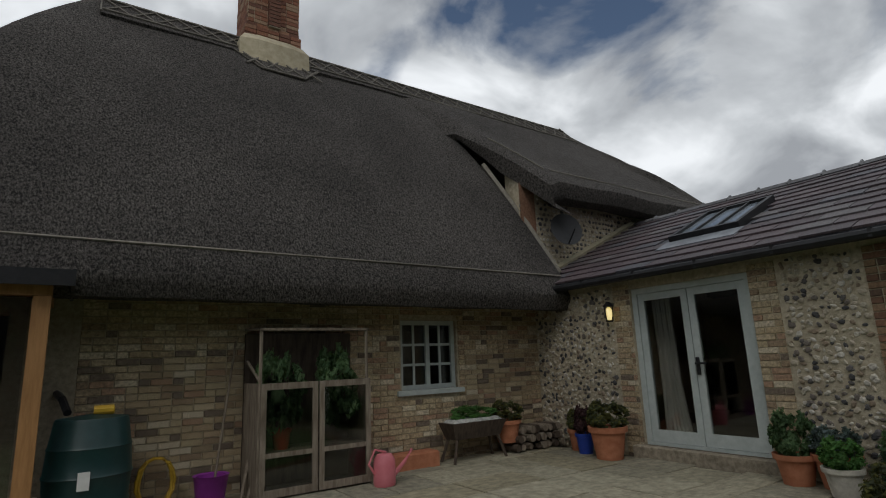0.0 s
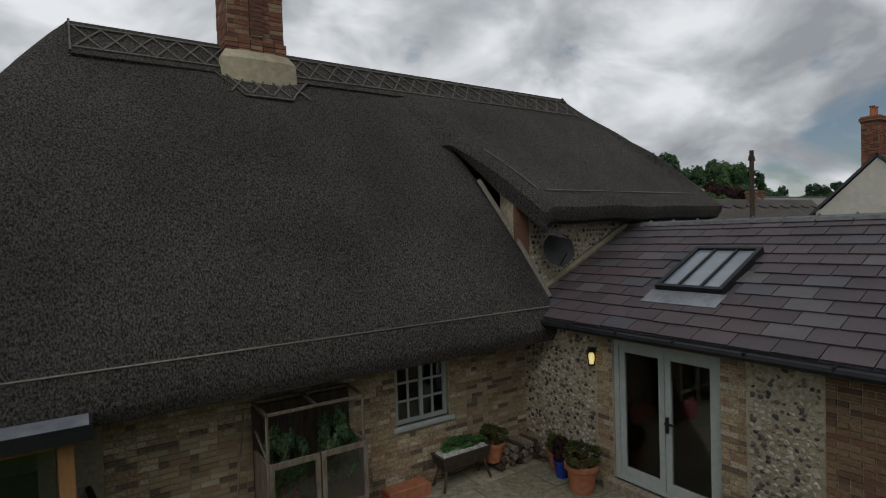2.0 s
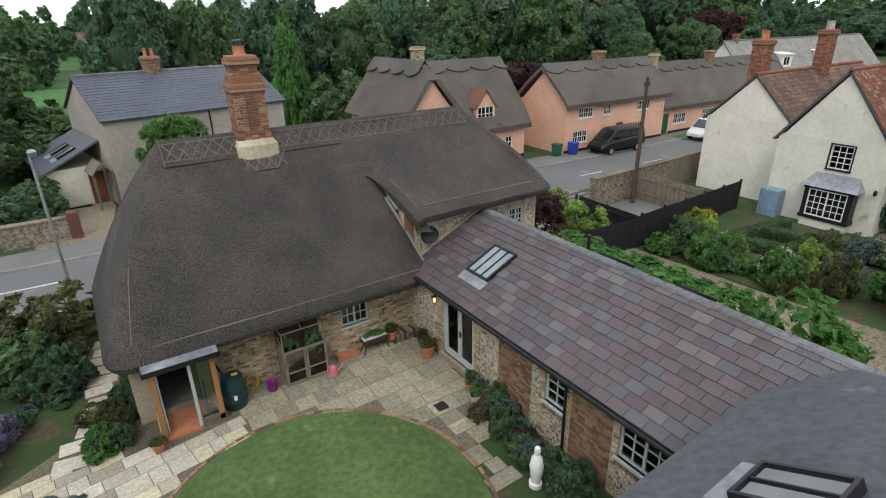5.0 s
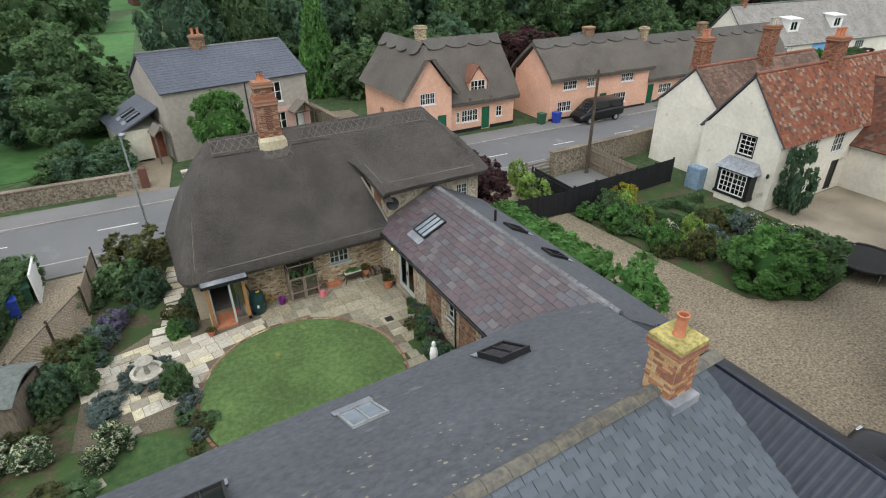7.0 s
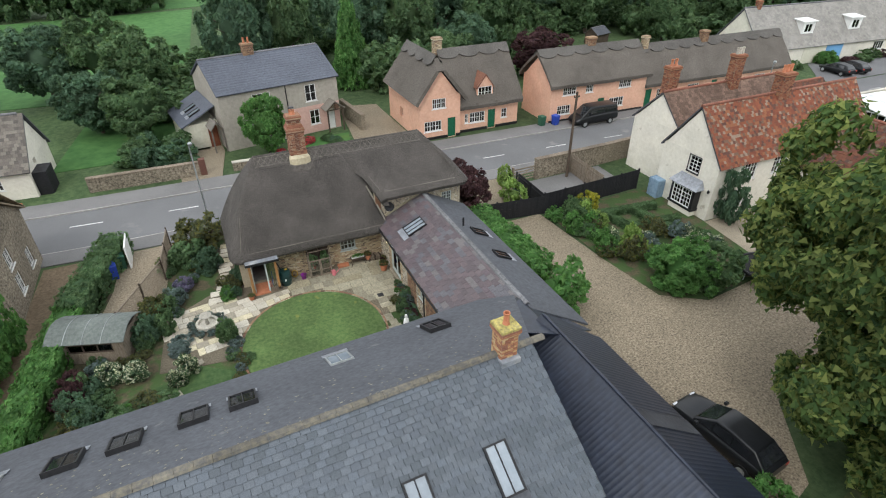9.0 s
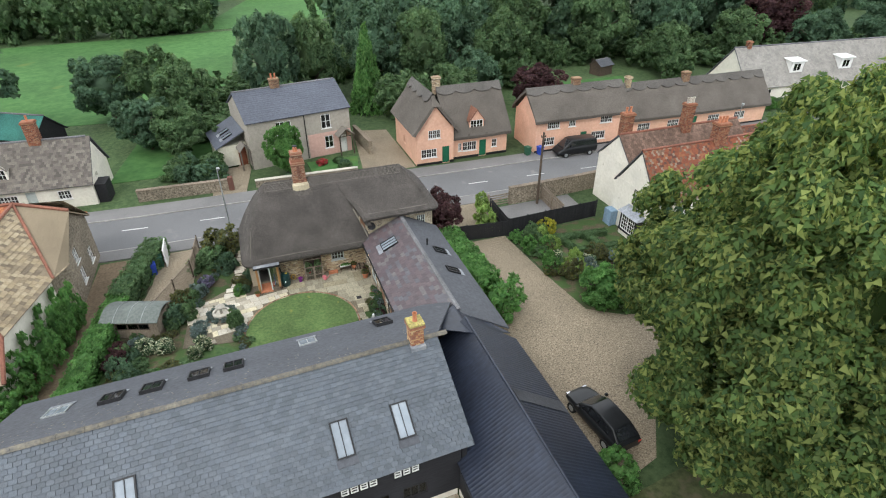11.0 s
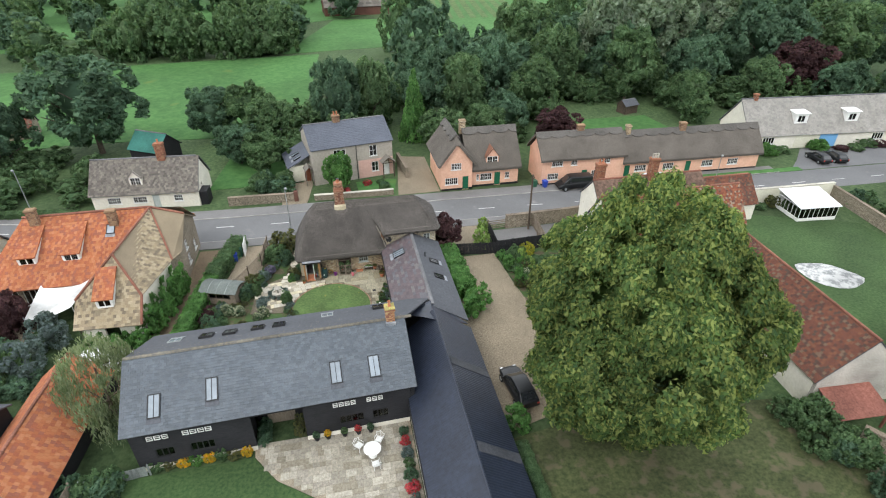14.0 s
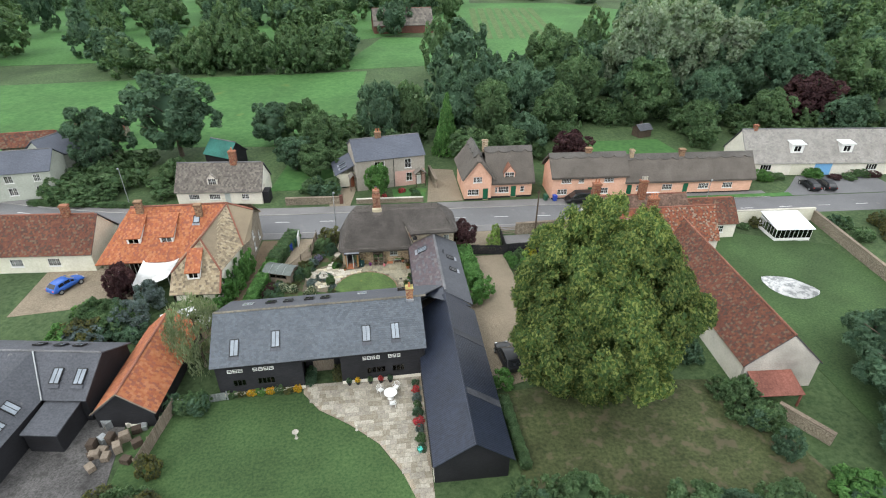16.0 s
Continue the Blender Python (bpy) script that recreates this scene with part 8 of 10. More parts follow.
for x, h, r in ((0.3, 0.9, 0.3), (1.0, 0.95, 0.3)):
    bush(-5.1 + x, -0.42, h, r, LEAF_MID, "bush_b", "leafy tomato plant inside the cabinet", "plant", "plants in the cabinet", "potted_plant", z=0.75)


def pot(x, y, r, h, material, label, plant=None, ph=0.3, z=0.05, name="plant_pot"):
    t = thing(name, pose(x, y, z), label, "plant pot")
    part("pot", Shape().lathe([(r * 0.72, 0), (r * 0.95, h * 0.82), (r * 1.08, h * 0.83), (r * 1.1, h), (r * 0.95, h), (r * 0.9, h * 0.86), (0.02, h * 0.86)], 20), material, t, smooth=True)
    if plant is not None:
        part("plant", crown_of("bush_b", plant), plant, t, m=Matrix.Translation((0, 0, h + ph * 0.3)) @ Matrix.Diagonal((r * 1.25, r * 1.25, ph * 0.7, 1)))
    return t


pot(-4.75, -0.4, 0.11, 0.22, PLAIN_RED, "red plastic pot on the cabinet shelf", z=0.51)
pot(-0.72, -1.72, 0.24, 0.42, TERRACOTTA, "large terracotta pot with a thin plant", LEAF_OLIVE, 0.35)
pot(-0.62, -1.22, 0.13, 0.28, PLAIN_BLUE, "small dark blue glazed pot", LEAF_PURPLE, 0.4)
pot(-0.45, -0.95, 0.15, 0.3, TERRACOTTA, "small terracotta pot with dry stems", LEAF_OLIVE, 0.3)
pot(-1.3, -0.32, 0.2, 0.32, TERRACOTTA, "terracotta pot with dry stalks", LEAF_OLIVE, 0.3, z=0.2)
pot(-0.85, -4.5, 0.16, 0.26, STONE_PALE, "pale stone pot with green leaves", LEAF_BRIGHT, 0.28)
pot(-0.62, -4.0, 0.19, 0.3, TERRACOTTA, "terracotta pot with a tall leafy plant", LEAF_MID, 0.45)
pot(-0.55, -4.35, 0.2, 0.32, TERRACOTTA, "terracotta pot with variegated leaves", LEAF_GREY, 0.28)
pot(-8.75, -1.35, 0.17, 0.25, TERRACOTTA, "terracotta strawberry pot beside the porch", LEAF_OLIVE, 0.15)
can = thing("watering_can", pose(-3.72, -0.95, 0.05), "pink plastic watering can on the paving", "watering can")
part("body", Shape().lathe([(0.12, 0), (0.13, 0.03), (0.125, 0.28), (0.09, 0.34), (0.05, 0.35)], 18), PLAIN_PINK, can, smooth=True)
part("spout", Shape().tube([(0.1, 0, 0.08), (0.3, 0.05, 0.22), (0.42, 0.08, 0.34)], 0.028, 8, 0.018), PLAIN_PINK, can)
part("handle", Shape().tube([(-0.1, 0, 0.1), (-0.2, 0, 0.25), (-0.12, 0, 0.4), (0.02, 0, 0.36)], 0.014, 6), PLAIN_PINK, can)
tro = thing("wooden_trough", pose(-2.45, -0.55, 0.05), "rustic wooden trough planter on splayed legs", "planter")
part("box", Shape().add([(0.08, 0.06, 0.3), (0.87, 0.06, 0.3), (0.87, 0.3, 0.3), (0.08, 0.3, 0.3), (0, 0, 0.52), (0.95, 0, 0.52), (0.95, 0.36, 0.52), (0, 0.36, 0.52)], [(3, 2, 1, 0), (4, 5, 6, 7), (0, 1, 5, 4), (1, 2, 6, 5), (2, 3, 7, 6), (3, 0, 4, 7)]), WOOD_DARK, tro)
for x, dx in ((0.12, -0.1), (0.83, 0.1)):
    for y, dy in ((0.08, -0.06), (0.28, 0.06)):
        part("leg", Shape().tube([(x, y, 0.32), (x + dx, y + dy, 0.0)], 0.022, 6), WOOD_DARK, tro)
part("pebble_layer", Shape().cbox(0.05, 0.04, 0.5, 0.9, 0.32, 0.56, 0.04), mat("white_pebble", (0.3, 0.3, 0.27), (0.72, 0.72, 0.68), scale=16, bump=0.8), tro)
part("trough_plant", crown_of("bush_b", LEAF_BRIGHT), LEAF_BRIGHT, tro, m=Matrix.Translation((0.5, 0.2, 0.6)) @ Matrix.Diagonal((0.4, 0.16, 0.14, 1)))
lp = random.Random(9)
for k in range(26):
    x, z = -1.25 + (k % 9) * 0.13 + lp.uniform(-0.03, 0.03), 0.12 + (k // 9) * 0.12
    solo("log", Shape().tube([(x, -0.5 + lp.uniform(-0.05, 0.05), z), (x + lp.uniform(-0.04, 0.04), -0.15, z)], lp.uniform(0.045, 0.06), 8), WOOD_GREY if k % 3 else WOOD_DARK, "short cut log in a low stack", "log", "stacked logs by the wall")
solo("planting_trough", Shape().cbox(-3.3, -0.42, 0.05, -2.6, -0.15, 0.25, 0.02), TERRACOTTA, "low terracotta trough by the wall", "planter")

# fountain circle
fo = thing("fountain", pose(-11.3, -2.75, 0.08), "small tiered stone garden fountain in a planted ring", "fountain")
part("basin", Shape().lathe([(0.55, 0), (0.6, 0.05), (0.6, 0.22), (0.56, 0.24), (0.46, 0.24), (0.42, 0.12), (0.02, 0.1)], 24), STONE_PALE, fo, smooth=True)
part("bowl", Shape().lathe([(0.1, 0.1), (0.07, 0.5), (0.12, 0.55), (0.32, 0.66), (0.33, 0.69), (0.25, 0.68), (0.05, 0.62)], 20), STONE_PALE, fo, smooth=True)
for k in range(9):
    a = k * math.tau / 9
    bush(-11.3 + 0.85 * math.cos(a), -2.75 + 0.85 * math.sin(a), 0.3, 0.26, LEAF_GREY, "bush_b", "low grey-green edging plant", "plant", "plants round the fountain", "edging_plant", z=0.03)
st = Shape().lathe([(0.16, 0), (0.16, 0.12), (0.11, 0.14), (0.15, 0.4), (0.17, 0.6), (0.13, 0.85), (0.06, 0.95), (0.085, 1.05), (0.06, 1.15), (0.01, 1.18)], 14)
solo("garden_statue", st, mat("white_statue", (0.7, 0.7, 0.68), (0.8, 0.8, 0.78), scale=8, rough=0.7, bump=0.1), "white draped garden statue in the flower bed", "statue", m=pose(-1.5, -7.75, 0.03), smooth=True)

# beds and hedges
rb = random.Random(31)


def bed(x0, y0, x1, y1, n, hs, rs, mats, label, group):
    for k in range(n):
        bush(rb.uniform(x0, x1), rb.uniform(y0, y1), rb.uniform(*hs), rb.uniform(*rs), rb.choice(mats), rb.choice(("bush_a", "bush_b")), label, "shrub", group)


bed(-1.2, -9.2, -0.4, -5.0, 16, (0.4, 1.0), (0.3, 0.55), [LEAF_DARK, LEAF_MID, LEAF_OLIVE, LEAF_PURPLE, LEAF_GREY], "low mixed shrub in the bed by the wing", "bed by the wing")
bed(-10.2, -1.0, -9.0, 1.5, 8, (0.35, 0.8), (0.3, 0.5), [LEAF_OLIVE, LEAF_MID, LEAF_BRIGHT, LEAF_DARK], "low shrub in the island bed", "island bed")
bed(-9.1, 0.2, -8.8, 3.2, 5, (0.8, 1.5), (0.35, 0.5), [LEAF_MID, LEAF_DARK], "leafy shrub against the cottage end", "bed at the cottage end")
bush(-11.0, 6.2, 2.3, 1.7, LEAF_OLIVE, "bush_a", "big rounded yellow-green shrub by the road", "shrub")
bush(-11.8, 4.2, 1.9, 1.3, LEAF_MID, "bush_b", "broad green shrub beside the path", "shrub")
bush(-10.9, 3.2, 1.6, 0.9, LEAF_DARK, "bush_a", "dark green shrub beside the path", "shrub")
bush(-12.3, 1.3, 0.95, 0.6, FLOWER_LILAC, "bush_b", "lilac-flowering lavender by the path", "shrub")
bush(-12.9, 0.2, 1.0, 0.75, LEAF_GREY, "bush_a", "grey-green shrub by the trellis", "shrub")
bed(-14.6, -3.4, -13.3, 0.6, 9, (0.8, 1.7), (0.5, 0.8), [LEAF_DARK, LEAF_MID, LEAF_OLIVE], "dense shrub along the trellis", "shrubs along the trellis")
bed(-17.6, -9.0, -16.6, -5.2, 8, (0.8, 1.8), (0.6, 0.9), [LEAF_DARK, LEAF_MID, LEAF_PURPLE], "dense shrub by the garden hedge", "shrubs by the west hedge")
for x, y, r in ((-15.9, -5.0, 0.75), (-14.8, -5.4, 0.7), (-12.5, -6.0, 0.65), (-12.9, -6.7, 0.5)):
    bush(x, y, 1.0, r, FLOWER_WHITE, "bush_b", "white-flowering hydrangea in the border", "shrub", "white hydrangeas")
bed(-10.6, -6.0, -9.9, -3.4, 6, (0.4, 0.9), (0.3, 0.5), [LEAF_DARK, LEAF_GREY, LEAF_MID], "low shrub at the lawn edge", "shrubs at the lawn edge")
bush(-10.4, -4.4, 1.5, 0.55, LEAF_MID, "bush_a", "upright green shrub at the lawn edge", "shrub")
bed(-18.8, -8.8, -13.2, -6.6, 14, (0.3, 0.8), (0.4, 0.8), [LEAF_MID, LEAF_DARK, LEAF_OLIVE, LEAF_BRIGHT], "low leafy plant in the border", "border behind the shed")
bed(-16.8, -4.6, -12.6, -3.6, 9, (0.3, 0.7), (0.35, 0.6), [LEAF_MID, LEAF_GREY, LEAF_OLIVE], "low leafy plant in the border", "border behind the shed")
bed(-13.6, 1.5, -10.2, 5.8, 16, (0.25, 0.6), (0.35, 0.6), [LEAF_MID, LEAF_DARK, LEAF_OLIVE, LEAF_GREY], "low leafy plant beside the stone path", "bed beside the path")
bed(-13.4, -1.6, -12.4, 0.8, 7, (0.25, 0.6), (0.3, 0.5), [LEAF_GREY, LEAF_MID, LEAF_DARK], "low leafy plant beside the fountain", "bed beside the fountain")
bed(-10.4, -7.6, -9.6, -5.8, 6, (0.2, 0.5), (0.3, 0.45), [LEAF_MID, LEAF_GREY, LEAF_OLIVE], "low leafy plant at the lawn edge", "plants at the lawn edge")
bed(-10.2, -0.6, -8.95, 1.2, 7, (0.15, 0.4), (0.25, 0.4), [LEAF_OLIVE, LEAF_MID], "low cushion plant in the island bed", "island bed cushions")
hedge(-16.0, 7.4, -17.9, 0.2, 1.7, 1.7, LEAF_MID, "overgrown green hedge along the track")
hedge(-17.9, 0.2, -18.9, -5.4, 1.6, 1.5, LEAF_BRIGHT, "overgrown green hedge along the track")
hedge(-18.9, -5.4, -19.6, -10.5, 1.5, 1.5, LEAF_BRIGHT, "overgrown green hedge along the track")
hedge(6.5, 0.0, 6.9, -7.2, 2.4, 2.1, LEAF_BRIGHT, "bright green laurel hedge beside the drive")
bush(7.1, -9.0, 3.0, 2.0, LEAF_BRIGHT, "bush_a", "rounded bright green laurel by the drive", "shrub")
bush(7.0, -23.3, 1.7, 1.2, LEAF_BRIGHT, "bush_b", "rounded bright green shrub by the drive", "shrub")
hedge(6.6, -25.5, 6.9, -33, 0.9, 1.0, LEAF_MID, "low hedge behind the black outbuilding")
bed(12.8, -7.5, 15.5, -0.6, 26, (0.7, 1.9), (0.5, 0.95), [LEAF_BRIGHT, LEAF_LIME, LEAF_OLIVE, LEAF_MID, LEAF_BRIGHT, FLOWER_WHITE], "tall mixed shrub in the cottage garden", "shrubs in the east garden")
bed(15.5, -9.0, 20.5, -5.4, 14, (0.5, 1.4), (0.5, 1.0), [LEAF_MID, LEAF_BRIGHT, LEAF_GREY, LEAF_OLIVE, FLOWER_WHITE], "mixed shrub in the cottage garden", "shrubs in the east garden")
bush(15.6, -0.8, 1.7, 0.9, LEAF_GOLD, "bush_b", "golden-leaved shrub in the garden", "shrub")
bush(15.2, -10.6, 2.9, 2.2, LEAF_BRIGHT, "bush_a", "large rounded green garden tree", "shrub")
bush(17.0, -11.2, 2.6, 1.8, LEAF_MID, "bush_b", "large rounded green shrub", "shrub")
for a in ((16.2, -2.0, 20.6, -2.6), (16.2, -2.0, 16.6, -4.4), (16.6, -4.4, 20.8, -4.8), (18.6, -2.3, 18.8, -4.6)):
    hedge(*a, 0.55, 0.6, LEAF_MID, "low clipped box hedge in the parterre")
bush(23.8, -6.3, 4.4, 1.1, LEAF_DARK, "bush_a", "dark wiry climber on the white house", "climber")
tr = thing("trampoline", pose(20.5, -12.2, 0), "round black garden trampoline", "trampoline")
part("mat", Shape().lathe([(1.5, 0.6), (1.5, 0.62), (0.02, 0.61)], 28), RUBBER, tr)
part("rim", Shape().tube([(1.6 * math.cos(k * math.tau / 28), 1.6 * math.sin(k * math.tau / 28), 0.63) for k in range(29)], 0.09, 8), PAINT_BLACK, tr)
for k in range(6):
    part("leg", Shape().tube([(1.55 * math.cos(k), 1.55 * math.sin(k), 0), (1.55 * math.cos(k), 1.55 * math.sin(k), 0.6)], 0.03, 6), METAL_GREY, tr)
bush(11.3, 2.6, 1.9, 1.0, LEAF_LIME, "bush_a", "bright green climber over the fence", "climber", long=1.8, turn=80)
bush(12.3, 5.6, 1.8, 0.8, LEAF_LIME, "bush_b", "bright green climber over the gatepost", "climber")


# ---- walls, fences, posts ----
COPING = mat("rough_coping", (0.12, 0.095, 0.07), (0.26, 0.21, 0.16), scale=9, rough=0.95, bump=0.8, depth=0.04)


def low_wall(x0, y0, x1, y1, h, t, material, label, cap=None, name="garden_wall"):
    w = thing(name, pose(x0, y0, 0, 0, 0, math.degrees(math.atan2(y1 - y0, x1 - x0))), label, "wall")
    ln = math.hypot(x1 - x0, y1 - y0)
    part("masonry", Shape().cbox(0, -t / 2, 0, ln, t / 2, h, 0.03), material, w)
    if cap is not None:
        part("coping", Shape().cbox(-0.02, -t / 2 - 0.04, h, ln + 0.02, t / 2 + 0.04, h + 0.09, 0.03), cap, w)
    return w


low_wall(-18.6, 18.6, -10.2, 18.3, 1.15, 0.4, FLINT_FAR, "weathered flint wall along the road", COPING)
low_wall(-10.2, 18.28, -9.7, 18.26, 1.45, 0.5, BRICK_RED, "red brick gate pier at the wall's end")
low_wall(-7.6, 18.0, 3.0, 17.7, 0.75, 0.35, FLINT_FAR, "low flint front garden wall", STONE_PALE)
low_wall(15.2, 5.7, 22.5, 5.9, 1.7, 0.4, FLINT_FAR, "flint wall beside the footway", COPING)
low_wall(22.5, 5.9, 26.5, 6.2, 1.7, 0.4, FLINT_FAR, "flint wall beside the footway", COPING)
low_wall(5.6, 22.5, 5.0, 28.5, 1.6, 0.4, FLINT_FAR, "flint side wall of the drive", COPING)
low_wall(44.5, 5.6, 61, 5.2, 2.0, 0.35, CREAM_WALL, "tall pale garden wall along the road", STONE_PALE)
low_wall(61, 5.0, 58.6, -14, 1.6, 0.4, FLINT_FAR, "flint wall along the garden", COPING)
low_wall(31.2, -29.6, 33.6, -33.5, 1.3, 0.4, FLINT_FAR, "flint wall beyond the lean-to", COPING)
low_wall(-9.2, 6.6, -11.6, 6.9, 0.9, 0.3, FLINT_FAR, "low flint wall beside the footway")


def fence(x0, y0, x1, y1, h, material, label, board=0.16, posts=2.0, gap=0.012):
    """A boarded fence: each post and each board a part of its own."""
    f = thing("fence", pose(x0, y0, 0, 0, 0, math.degrees(math.atan2(y1 - y0, x1 - x0))), label, "fence")
    ln = math.hypot(x1 - x0, y1 - y0)
    post = Shape().cbox(-0.05, -0.05, 0, 0.05, 0.05, h + 0.06, 0.015).mesh("post")
    slat = Shape().box(0, -0.012, 0.06, board - gap, 0.012, h).mesh("board")
    n = max(1, round(ln / posts))
    for i in range(n + 1):
        part("post", post, material, f, m=pose(ln * i / n, 0.06, 0))
    for i in range(int(ln / board)):
        part("board", slat, material, f, m=pose(i * board, 0, 0))
    part("rail", Shape().box(0, 0.012, h * 0.3, ln, 0.06, h * 0.3 + 0.07).box(0, 0.012, h * 0.8, ln, 0.06, h * 0.8 + 0.07), material, f)
    return f


fence(6.9, 0.9, 12.5, 0.2, 1.5, BLACK_BOARD, "black boarded fence across the drive")
fence(12.5, 0.2, 21.6, 0.6, 1.7, BLACK_BOARD, "black boarded fence of the enclosure")
fence(12.6, 0.3, 12.8, 4.6, 1.5, BLACK_BOARD, "black boarded fence of the enclosure")
fence(18.3, 0.9, 18.6, 5.4, 1.7, WOOD_GREY, "weathered grey boarded fence")
fence(-24.3, -29.5, -23.2, -23.2, 1.5, WOOD_GREY, "weathered boarded fence of the yard")
fence(-22.9, -22.9, -18.8, -22.4, 1.0, METAL_GREY, "pale low fence beside the birch")
gate = thing("field_gate", pose(13.0, 5.5, 0, 0, 0, 3), "weathered wooden five-bar gate", "gate")
for k in range(5):
    part("bar", Shape().box(0, -0.02, 0.2 + k * 0.24, 2.1, 0.02, 0.3 + k * 0.24), WOOD_GREY, gate)
part("brace", Shape().tube([(0.05, 0, 0.25), (2.05, 0, 1.25)], 0.04, 4), WOOD_GREY, gate)
for x in (-0.08, 2.18):
    part("gate_post", Shape().cbox(x - 0.08, -0.08, 0, x + 0.08, 0.08, 1.5, 0.02), WOOD_GREY, gate)
for x0, y0, x1, y1 in ((-15.5, -1.6, -13.3, 2.9), (-13.3, 2.9, -12.9, 6.8)):
    tl = thing("trellis", pose(x0, y0, 0, 0, 0, math.degrees(math.atan2(y1 - y0, x1 - x0))), "weathered diamond trellis fence panel", "trellis")
    ln = math.hypot(x1 - x0, y1 - y0)
    s = Shape()
    for k in range(int((ln + 1.4) / 0.16)):
        for flip in (1, -1):
            a = k * 0.16 - (1.4 if flip > 0 else 0)
            p, q = (a, 0.05), (a + flip * 1.4 if flip > 0 else a - 1.4, 1.45)
            c = [(x, z) for x, z in (p, q)]
            t0, t1 = max(0.0, min(1, (0 - p[0]) / (q[0] - p[0]))), max(0.0, min(1, (ln - p[0]) / (q[0] - p[0])))
            lo, hi = min(t0, t1), max(t0, t1)
            if hi - lo > 0.05:
                s.tube([(p[0] + (q[0] - p[0]) * t, 0.02 * flip, p[1] + (q[1] - p[1]) * t) for t in (lo, hi)], 0.013, 4)
    part("lattice", s, WOOD_GREY, tl, kind="stuff")
    for x in (0, ln / 2, ln):
        part("post", Shape().cbox(x - 0.04, -0.04, 0, x + 0.04, 0.04, 1.6, 0.01), WOOD_DARK, tl)
    part("rail", Shape().box(0, -0.03, 1.42, ln, 0.03, 1.48), WOOD_GREY, tl)
shed = thing("garden_shed", pose(-18.4, -2.8, 0, 0, 0, -19), "small garden shed with a curved grey roof", "shed")
sh = Shape()
wall_run(sh, (0, 0), (3.4, 0), 0, 1.4, 0.06, [(0.7, 2.9, 0.7, 1.25)])
wall_run(sh, (3.4, 0.06), (3.4, 1.94), 0, 1.4, 0.06)
wall_run(sh, (3.4, 2.0), (0, 2.0), 0, 1.4, 0.06)
wall_run(sh, (0, 1.94), (0, 0.06), 0, 1.4, 0.06)
part("wall", sh, WOOD_GREY, shed)
window(shed, pose(0.7, 0, 0.7), 2.2, 0.55, 1, 1, WOOD_DARK, 3, inset=0.01)
rs2 = Shape()
arcs = [(-0.2 + 2.4 * i / 8, 1.38 + 0.5 * math.sin(math.pi * (i + 0.4) / 8.8)) for i in range(9)]
for (ya, za), (yb, zb) in zip(arcs, arcs[1:]):
    rs2.slab([(-0.2, ya, za), (3.6, ya, za), (3.6, yb, zb), (-0.2, yb, zb)], 0.04)
part("roof", rs2, mat("grey_felt", (0.085, 0.1, 0.092), (0.145, 0.16, 0.148), scale=7, rough=0.9, bump=0.2), shed, "curved grey felt roof")
for x in (0.7, 1.6, 2.5):
    part("batten", Shape().tube([(x, y, z + 0.015) for y, z in arcs], 0.018, 4), METAL_GREY, shed)


def bin_at(x, y, material, label, turn=0):
    b = thing("wheeled_bin", pose(x, y, 0.03, 0, 0, turn), label, "bin", "wheeled bins")
    part("body", Shape().add([(-0.24, -0.26, 0.06), (0.24, -0.26, 0.06), (0.24, 0.26, 0.06), (-0.24, 0.26, 0.06), (-0.29, -0.33, 0.95), (0.29, -0.33, 0.95), (0.29, 0.33, 0.95), (-0.29, 0.33, 0.95)], [(3, 2, 1, 0), (4, 5, 6, 7), (0, 1, 5, 4), (1, 2, 6, 5), (2, 3, 7, 6), (3, 0, 4, 7)]), material, b)
    part("lid", Shape().cbox(-0.31, -0.37, 0.955, 0.31, 0.36, 1.06, 0.05), material, b)
    for sx in (-0.27, 0.24):
        part("wheel", Shape().tube([(sx, 0.25, 0.09), (sx + 0.05, 0.25, 0.09)], 0.09, 12), RUBBER, b)
    return b


BIN_GREEN = mat("bin_green", (0.02, 0.075, 0.045), (0.03, 0.10, 0.06), scale=6, rough=0.5, bump=0.02)
for x, y, m_, lb_ in ((-16.2, 4.4, PLAIN_BLUE, "blue plastic wheeled bin"), (-15.8, 5.4, BIN_GREEN, "green plastic wheeled bin"), (24.0, 15.6, PLAIN_BLUE, "blue plastic wheeled bin"), (22.6, 16.0, BIN_GREEN, "green plastic wheeled bin"), (-9.9, 28.2, PAINT_BLACK, "black plastic wheeled bin"), (-9.2, 28.3, PAINT_BLACK, "black plastic wheeled bin"), (-10.6, 28.1, BIN_GREEN, "green plastic wheeled bin")):
    bin_at(x, y, m_, lb_, 10)
solo("bin_screen", Shape().cbox(-15.35, 5.2, 0, -15.25, 7.2, 1.6, 0.02), PAINT_WHITE, "white painted board beside the bins", "screen")


def street_lamp(x, y, h, turn=0):
    l_ = thing("street_lamp", pose(x, y, 0, 0, 0, turn), "slim grey steel street lamp", "street lamp", "street lamps")
    part("column", Shape().tube([(0, 0, 0), (0, 0, 1.2)], 0.085, 10).tube([(0, 0, 1.2), (0, 0, h)], 0.06, 10, 0.045), METAL_GREY, l_, smooth=True)
    part("lantern", Shape().lathe([(0.05, -0.1), (0.14, -0.02), (0.16, 0.1), (0.1, 0.17), (0.03, 0.19)], 12, (0.1, 0, h)), METAL_GREY, l_, smooth=True)


